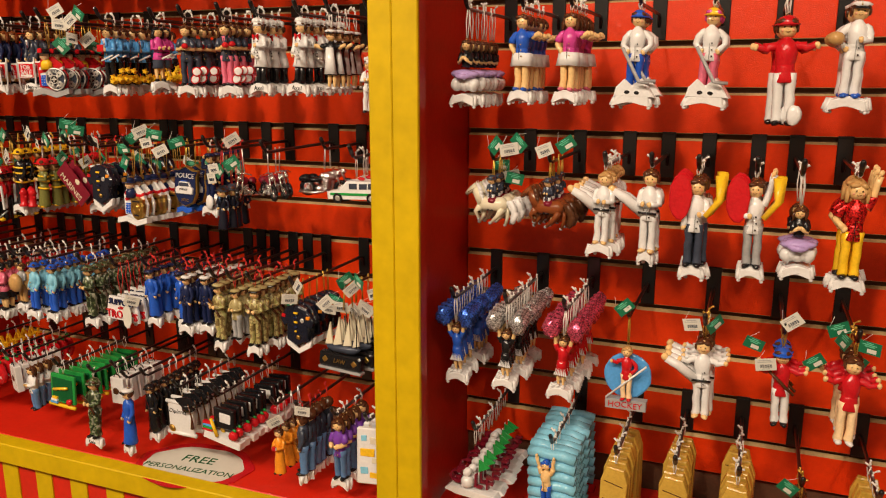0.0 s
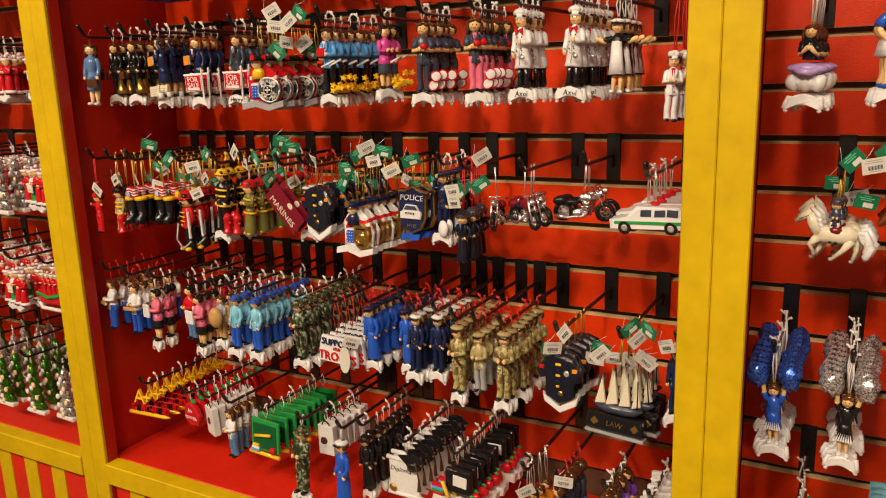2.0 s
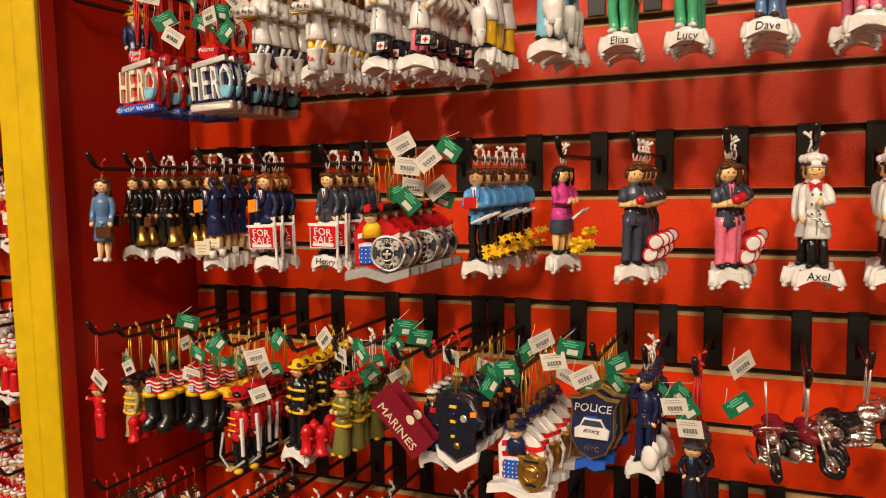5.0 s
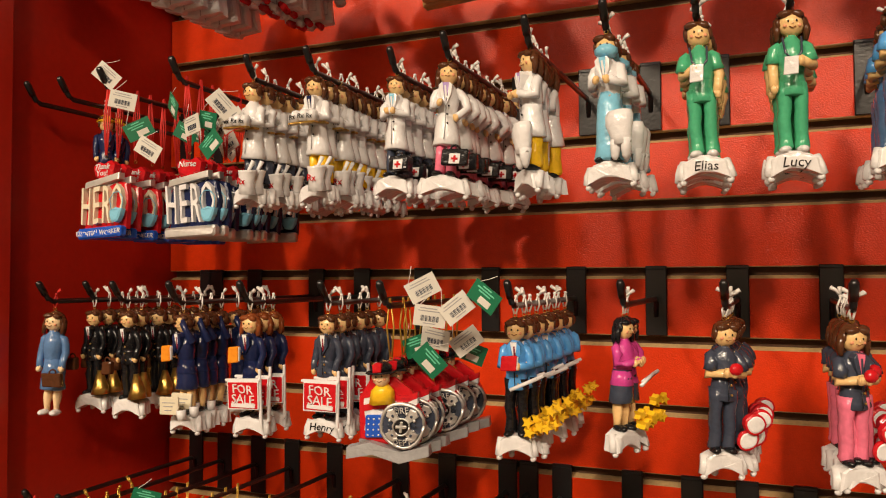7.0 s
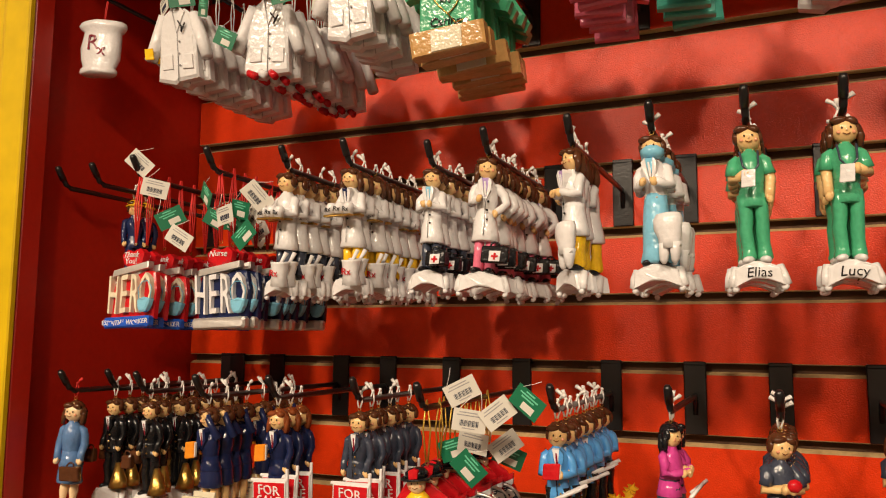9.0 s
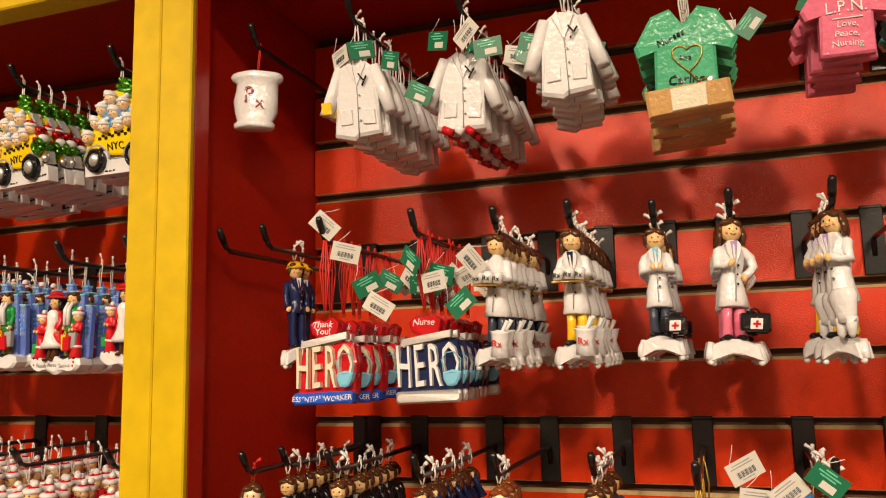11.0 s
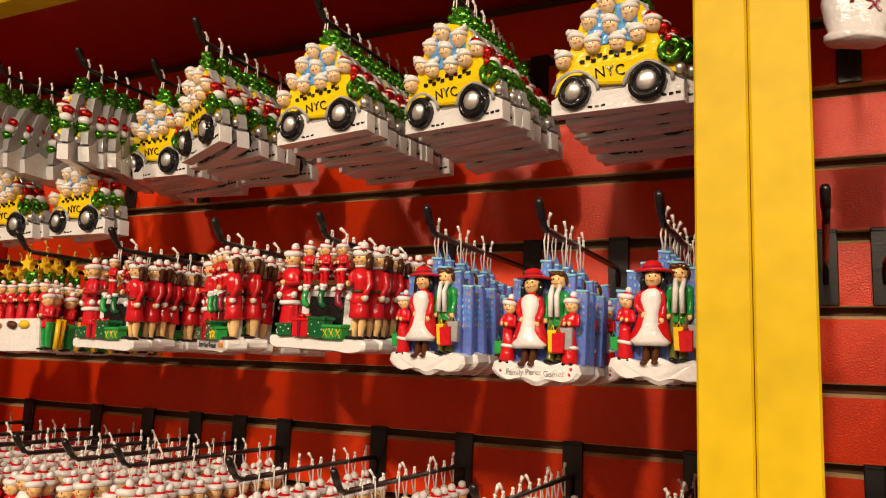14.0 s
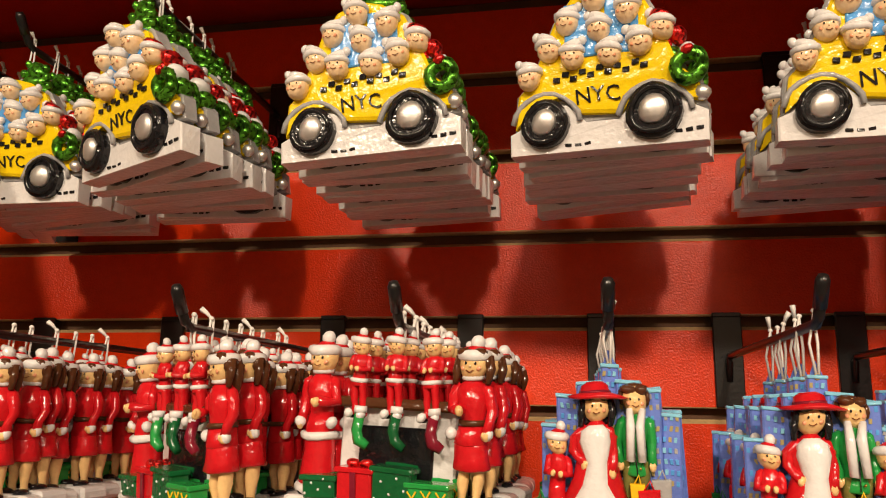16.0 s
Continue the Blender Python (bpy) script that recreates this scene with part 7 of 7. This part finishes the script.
for kind, x, count, y0, yaw in (
        ("carpenter", -1.700, 6, 1.14, -18), ("carpenter", -1.624, 6, 1.13, 10), ("mail_lady", -1.550, 3, 1.12, -18), ("mechanic", -1.492, 8, 1.15, -10), ("mail_lady", -1.440, 3, 1.12, -15), ("vet", -1.391, 5, 1.13, 0), ("postman", -1.352, 6, 1.13, -6), ("postman", -1.306, 8, 1.13, -10),
        ("camo", -1.210, 10, 1.13, -6), ("support", -1.127, 8, 1.13, -6), ("sailor_blue", -1.074, 6, 1.15, 0), ("sailor_blue", -1.010, 7, 1.16, 0), ("sailor_navy", -0.976, 6, 1.14, 0), ("sailor_navy", -0.942, 6, 1.15, 0),
        ("desert", -0.896, 7, 1.13, -10), ("ranger", -0.860, 6, 1.13, 0), ("desert", -0.816, 7, 1.13, 10), ("uniform_shirt", -0.728, 6, 1.13, -8), ("ship", -0.640, 5, 1.14, -6), ("sailor_navy", -0.565, 4, 1.15, 0)):
    hang(kind, x, -6, count, y0, None, yaw)
for kind, x, count, y0, yaw in (
        ("pencil", -1.615, 11, 1.13, 4), ("apple", -1.500, 10, 1.13, -6), ("paper_bag", -1.446, 6, 1.13, -22), ("school_lady", -1.386, 4, 1.12, -10), ("chalkboard", -1.305, 9, 1.13, -4), ("camo_named", -1.212, 1, 1.12, -4), ("paper_bag", -1.188, 6, 1.16, 0),
        ("grad_navy", -1.125, 1, 1.12, -20), ("grad_black", -1.100, 8, 1.15, -6), ("diploma", -1.000, 9, 1.13, 0), ("computer", -0.903, 10, 1.13, -4), ("orange_ff", -0.780, 4, 1.13, 0), ("grey_man", -0.728, 5, 1.13, -60), ("purple_lady", -0.655, 5, 1.13, 0), ("fridge", -0.590, 6, 1.13, 8)):
    hang(kind, x, -9, count, y0, None, yaw)

# right bay: sports
for row, n in ((
        (("yoga", -0.424, 7, 1.16, -4), ("runner_blue", -0.337, 6, 1.16, -6), ("runner_pink", -0.264, 6, 1.16, -6), ("hockey_blue", -0.167, 3, 1.16, 0), ("hockey_pink", -0.068, 3, 1.16, 0), ("rider", 0.024, 2, 1.16, 0), ("football", 0.110, 4, 1.16, 0), ("hockey_blue", 0.21, 4, 1.16, 0), ("runner_blue", 0.31, 4, 1.16, 0), ("football", 0.42, 4, 1.16, 0), ("yoga", 0.53, 4, 1.16, 0)), 0), (
        (("horse_white", -0.383, 5, 1.17, -6), ("horse_brown", -0.292, 5, 1.17, -6), ("karate", -0.205, 6, 1.16, 0), ("karate_slim", -0.140, 2, 1.17, -10), ("musician", -0.074, 4, 1.16, 0), ("singer", 0.003, 3, 1.16, 0), ("yoga", 0.060, 3, 1.15, 0), ("gymnast", 0.130, 4, 1.16, 0), ("musician", 0.23, 4, 1.16, 0), ("karate", 0.34, 4, 1.16, 0), ("gymnast", 0.46, 4, 1.16, 0)), -3), (
        (("cheer_blue", -0.444, 9, 1.16, -4), ("cheer_black", -0.353, 9, 1.16, -4), ("cheer_red", -0.258, 9, 1.16, 0), ("sport_disc", -0.160, 1, 1.16, -4), ("karate_jump", -0.050, 4, 1.16, 0), ("batter", 0.057, 3, 1.16, 0), ("red_player", 0.150, 4, 1.16, 0), ("batter", 0.26, 4, 1.16, 0), ("cheer_red", 0.38, 5, 1.16, 0), ("red_player", 0.50, 4, 1.16, 0)), -6), (
        (("golf", -0.405, 9, 1.16, -6), ("swim", -0.272, 9, 1.16, -10), ("plank_green", -0.168, 8, 1.16, -8), ("plank_blue", -0.078, 8, 1.16, -8), ("plank_purple", 0.014, 8, 1.16, -8), ("red_player", 0.100, 3, 1.16, 0), ("plank_green", 0.20, 6, 1.16, 0), ("golf", 0.33, 6, 1.16, 0), ("swim", 0.47, 6, 1.16, 0)), -9)):
    for kind, x, count, y0, yaw in row:
        hang(kind, x, n, count, y0, None, yaw)

# left bay: taxis, families, trees
for kind, x, count, y0, yaw in (
        ("taxi", -2.74, 5, 1.15, -55), ("taxi", -2.630, 6, 1.13, -75), ("taxi", -2.510, 8, 1.15, -62), ("taxi", -2.448, 6, 1.21, -4), ("taxi", -2.312, 8, 1.14, -28), ("taxi", -2.153, 9, 1.14, -4), ("taxi", -2.008, 8, 1.14, -14), ("taxi", -1.856, 9, 1.14, -4)):
    hang(kind, x, 6, count, y0, None, yaw, None, False, 3.0, 2 if x == -2.312 else 99)
for x in (-2.53, -2.68):
    hang("taxi", x, 5, 2, 1.18, None, -6)
for kind, x, count, y0, yaw in (
        ("table", -2.82, 6, 1.13, 0), ("table", -2.68, 8, 1.13, 0), ("table", -2.545, 9, 1.125, 0), ("fireplace_small", -2.408, 8, 1.135, -6), ("fireplace_named", -2.250, 8, 1.13, -34), ("fireplace", -2.124, 9, 1.13, -6), ("skyline", -2.012, 7, 1.13, -4),
        ("skyline_named", -1.910, 6, 1.13, -4), ("skyline", -1.815, 8, 1.13, 6)):
    hang(kind, x, 3, count, y0, None, yaw)
for i, (x, kind) in enumerate(((-2.86, "carol_pair"), (-2.707, "carol"), (-2.60, "carol_four"), (-2.509, "carol"), (-2.43, "carol_pair"), (-2.355, "carol"), (-2.209, "carol"), (-2.092, "carol_pair"), (-1.960, "carol_four"), (-1.83, "carol_pair"))):
    hang(kind, x, 0, 11, 1.13, 1.355, -6 if i % 2 else 4)
for n, kinds in ((-3, ("carol_four", "tree_white", "carol")), (-6, ("sleigh", "carol_four", "sleigh")), (-9, ("tree_white", "tree_green", "tree_green"))):
    for i in range(7):
        hang(kinds[i % 3], -1.885 - 0.115 * i, n, 7 if i < 4 else 4, 1.13, 1.34, -5)


# ---------------------------------------------------------------- price tags
def tag_mesh(green):
    s = Solid()
    s.slab(plate(0.031, 0.0205, 0, -0.030), 0.0, 0.0006, "tag_green" if green else "paper", 0.0001)
    if green:
        s.slab(plate(0.013, 0.0065, 0.003, -0.0345), -0.0004, 0.0, "paper", 0.0001)
        for k, w in enumerate((0.010, 0.020, 0.014)):
            s.slab(plate(w, 0.0013, -0.001, -0.0222 - 0.0028 * k), -0.0003, 0.0, "mint", 0.0001)
    else:
        for k in range(15):
            s.slab(plate(0.0003 + 0.0003 * ((k * 5) % 3), 0.0055, -0.0085 + 0.0012 * k, -0.0325), -0.0003, 0.0, "slate", 0.00005)
        for k, w in enumerate((0.018, 0.022)):
            s.slab(plate(w, 0.0009, -0.001, -0.0228 - 0.0026 * k), -0.0003, 0.0, "grey", 0.0001)
        s.slab(plate(0.012, 0.0009, 0.0, -0.0372), -0.0003, 0.0, "grey", 0.0001)
    s.tube([(0.0, 0.0, -0.006), (-0.004, 0.0, -0.012), (-0.011, 0.0, -0.0205)], 0.0003, "ribbon", 4)
    s.v = [(px * 0.90, py, -0.030 + (pz + 0.030) * 0.90) for px, py, pz in s.v]
    return s.mesh("price_tag")


TAGS = {True: tag_mesh(True), False: tag_mesh(False)}


def tag(x, y, z, green, turn, yaw=0.0):
    """A swing tag whose card is centred at x, y, z."""
    ob = tagged(new("price_tag", TAGS[bool(green)]), "green card swing tag with a white price label" if green else "white card swing tag with a black barcode", "price tag", "swing tags on ornaments")
    ob.matrix_world = pose(x, y, z, 0, 0, yaw) @ pose(0, 0, 0, 6, turn, 0) @ pose(0, 0, 0.030)
    return ob


rt = random.Random(11)
# cards that face the aisle: x, height, green or white
for y, cards in (
        (1.115, ((-1.575, 1.741, 0), (-1.552, 1.712, 0), (-1.484, 1.700, 1), (-1.528, 1.679, 1), (-1.423, 1.696, 0), (-1.518, 1.658, 0), (-1.462, 1.679, 0), (-1.434, 1.657, 1))),
        (1.105, ((-1.199, 1.514, 0), (-1.192, 1.490, 0), (-1.192, 1.452, 1), (-1.168, 1.497, 0), (-1.141, 1.507, 1))),
        (1.122, ((-1.562, 1.918, 0), (-1.537, 1.922, 1), (-1.505, 1.905, 1), (-1.454, 1.918, 1), (-1.424, 1.920, 0), (-1.402, 1.902, 1), (-1.474, 1.867, 1))),
        (1.110, ((-1.668, 1.211, 0), (-1.615, 1.232, 0), (-1.510, 1.300, 1), (-1.465, 1.275, 1), (-1.375, 1.285, 1), (-1.496, 1.260, 1), (-1.405, 1.263, 0), (-1.401, 1.216, 0), (-1.311, 1.290, 0), (-1.201, 1.310, 1), (-1.218, 1.290, 1), (-1.184, 1.300, 1), (-1.289, 1.272, 0), (-1.258, 1.280, 1))),
        (1.130, ((-1.050, 1.300, 0), (-1.018, 1.295, 1), (-1.003, 1.266, 0), (-0.969, 1.282, 1), (-1.089, 1.268, 1), (-1.036, 1.280, 0), (-0.897, 1.221, 0), (-0.852, 1.250, 1), (-0.849, 1.290, 0), (-1.064, 1.290, 1), (-1.154, 1.277, 0))),
        (1.112, ((-0.715, 1.045, 0), (-0.733, 1.020, 0), (-0.611, 1.050, 0), (-0.597, 1.065, 1), (-0.664, 1.020, 0), (-0.573, 1.045, 0), (-0.620, 1.066, 1), (-1.090, 0.977, 0), (-0.777, 0.782, 0), (-0.715, 0.815, 0))),
        (1.140, ((-0.371, 1.295, 1), (-0.335, 1.300, 1), (-0.348, 1.290, 0), (-0.262, 1.300, 1), (-0.295, 1.290, 0), (-0.165, 1.060, 1), (-0.067, 1.045, 0), (-0.035, 1.050, 1), (0.036, 0.999, 0), (0.124, 1.060, 1), (0.131, 1.045, 1), (0.065, 1.065, 0), (0.081, 0.815, 1), (0.163, 1.040, 1)))):
    for x, z, green in cards:
        tag(x, y + rt.uniform(-0.004, 0.004), z, green, rt.choice((-1, -1, 1)) * rt.uniform(4, 48), rt.uniform(-34, 46))
# cards further back among the cords
for n, x0, x1, ya, yb, count, drop in ((6, -1.54, -1.30, 1.15, 1.24, 8, 0.0), (6, -1.24, -1.0, 1.15, 1.2, 3, -0.01), (3, -1.58, -1.43, 1.14, 1.26, 12, 0.004), (0, -1.24, -1.17, 1.13, 1.20, 4, -0.004), (-3, -1.68, -1.40, 1.14, 1.28, 12, 0.0),
                                       (-3, -1.38, -1.02, 1.15, 1.28, 12, -0.006), (-3, -1.0, -0.84, 1.15, 1.24, 5, -0.004), (-6, -0.76, -0.56, 1.14, 1.24, 8, 0.004), (-3, -0.40, -0.29, 1.17, 1.24, 3, -0.018), (-6, -0.07, 0.18, 1.16, 1.22, 4, -0.004)):
    for k in range(count):
        tag(rt.uniform(x0, x1), rt.uniform(ya, yb), groove(n) - 0.060 - drop - rt.uniform(0, 0.022), rt.random() < 0.52, rt.uniform(-60, 50), rt.uniform(-25, 20))

# ---------------------------------------------------------------- the notice on the ledge
s = Solid()
n_pts = 40
for k, (rx, ry, col, lift) in enumerate(((0.125, 0.088, "red", 0.0), (0.106, 0.070, "paper", 0.0006))):
    ring = [(rx * (1 + 0.03 * math.sin(9 * a + k)) * math.cos(a), ry * (1 + 0.03 * math.sin(7 * a)) * math.sin(a)) for a in [2 * math.pi * j / n_pts for j in range(n_pts)]]
    s.rings([[(px, py, lift) for px, py in ring], [(px, py, lift + 0.0012) for px, py in ring]], col, True, True)
flat = Solid().text("FREE", 0, 0, 0.018, 0.036, "bottle", 0.0003).text("PERSONALIZATION", 0, 0, -0.022, 0.0225, "bottle", 0.0003)
flat.v = [(px, pz, 0.0022 - py) for px, py, pz in flat.v]
s.add(flat.v, flat.f, "bottle", True)
notice = tagged(new("paper_notice", s.mesh("paper_notice")), "round red and cream paper notice with free personalization lettering", "notice")
notice.matrix_world = pose(-1.0, 1.150, LEDGE_Z + 0.0005, 0, 0, 6)
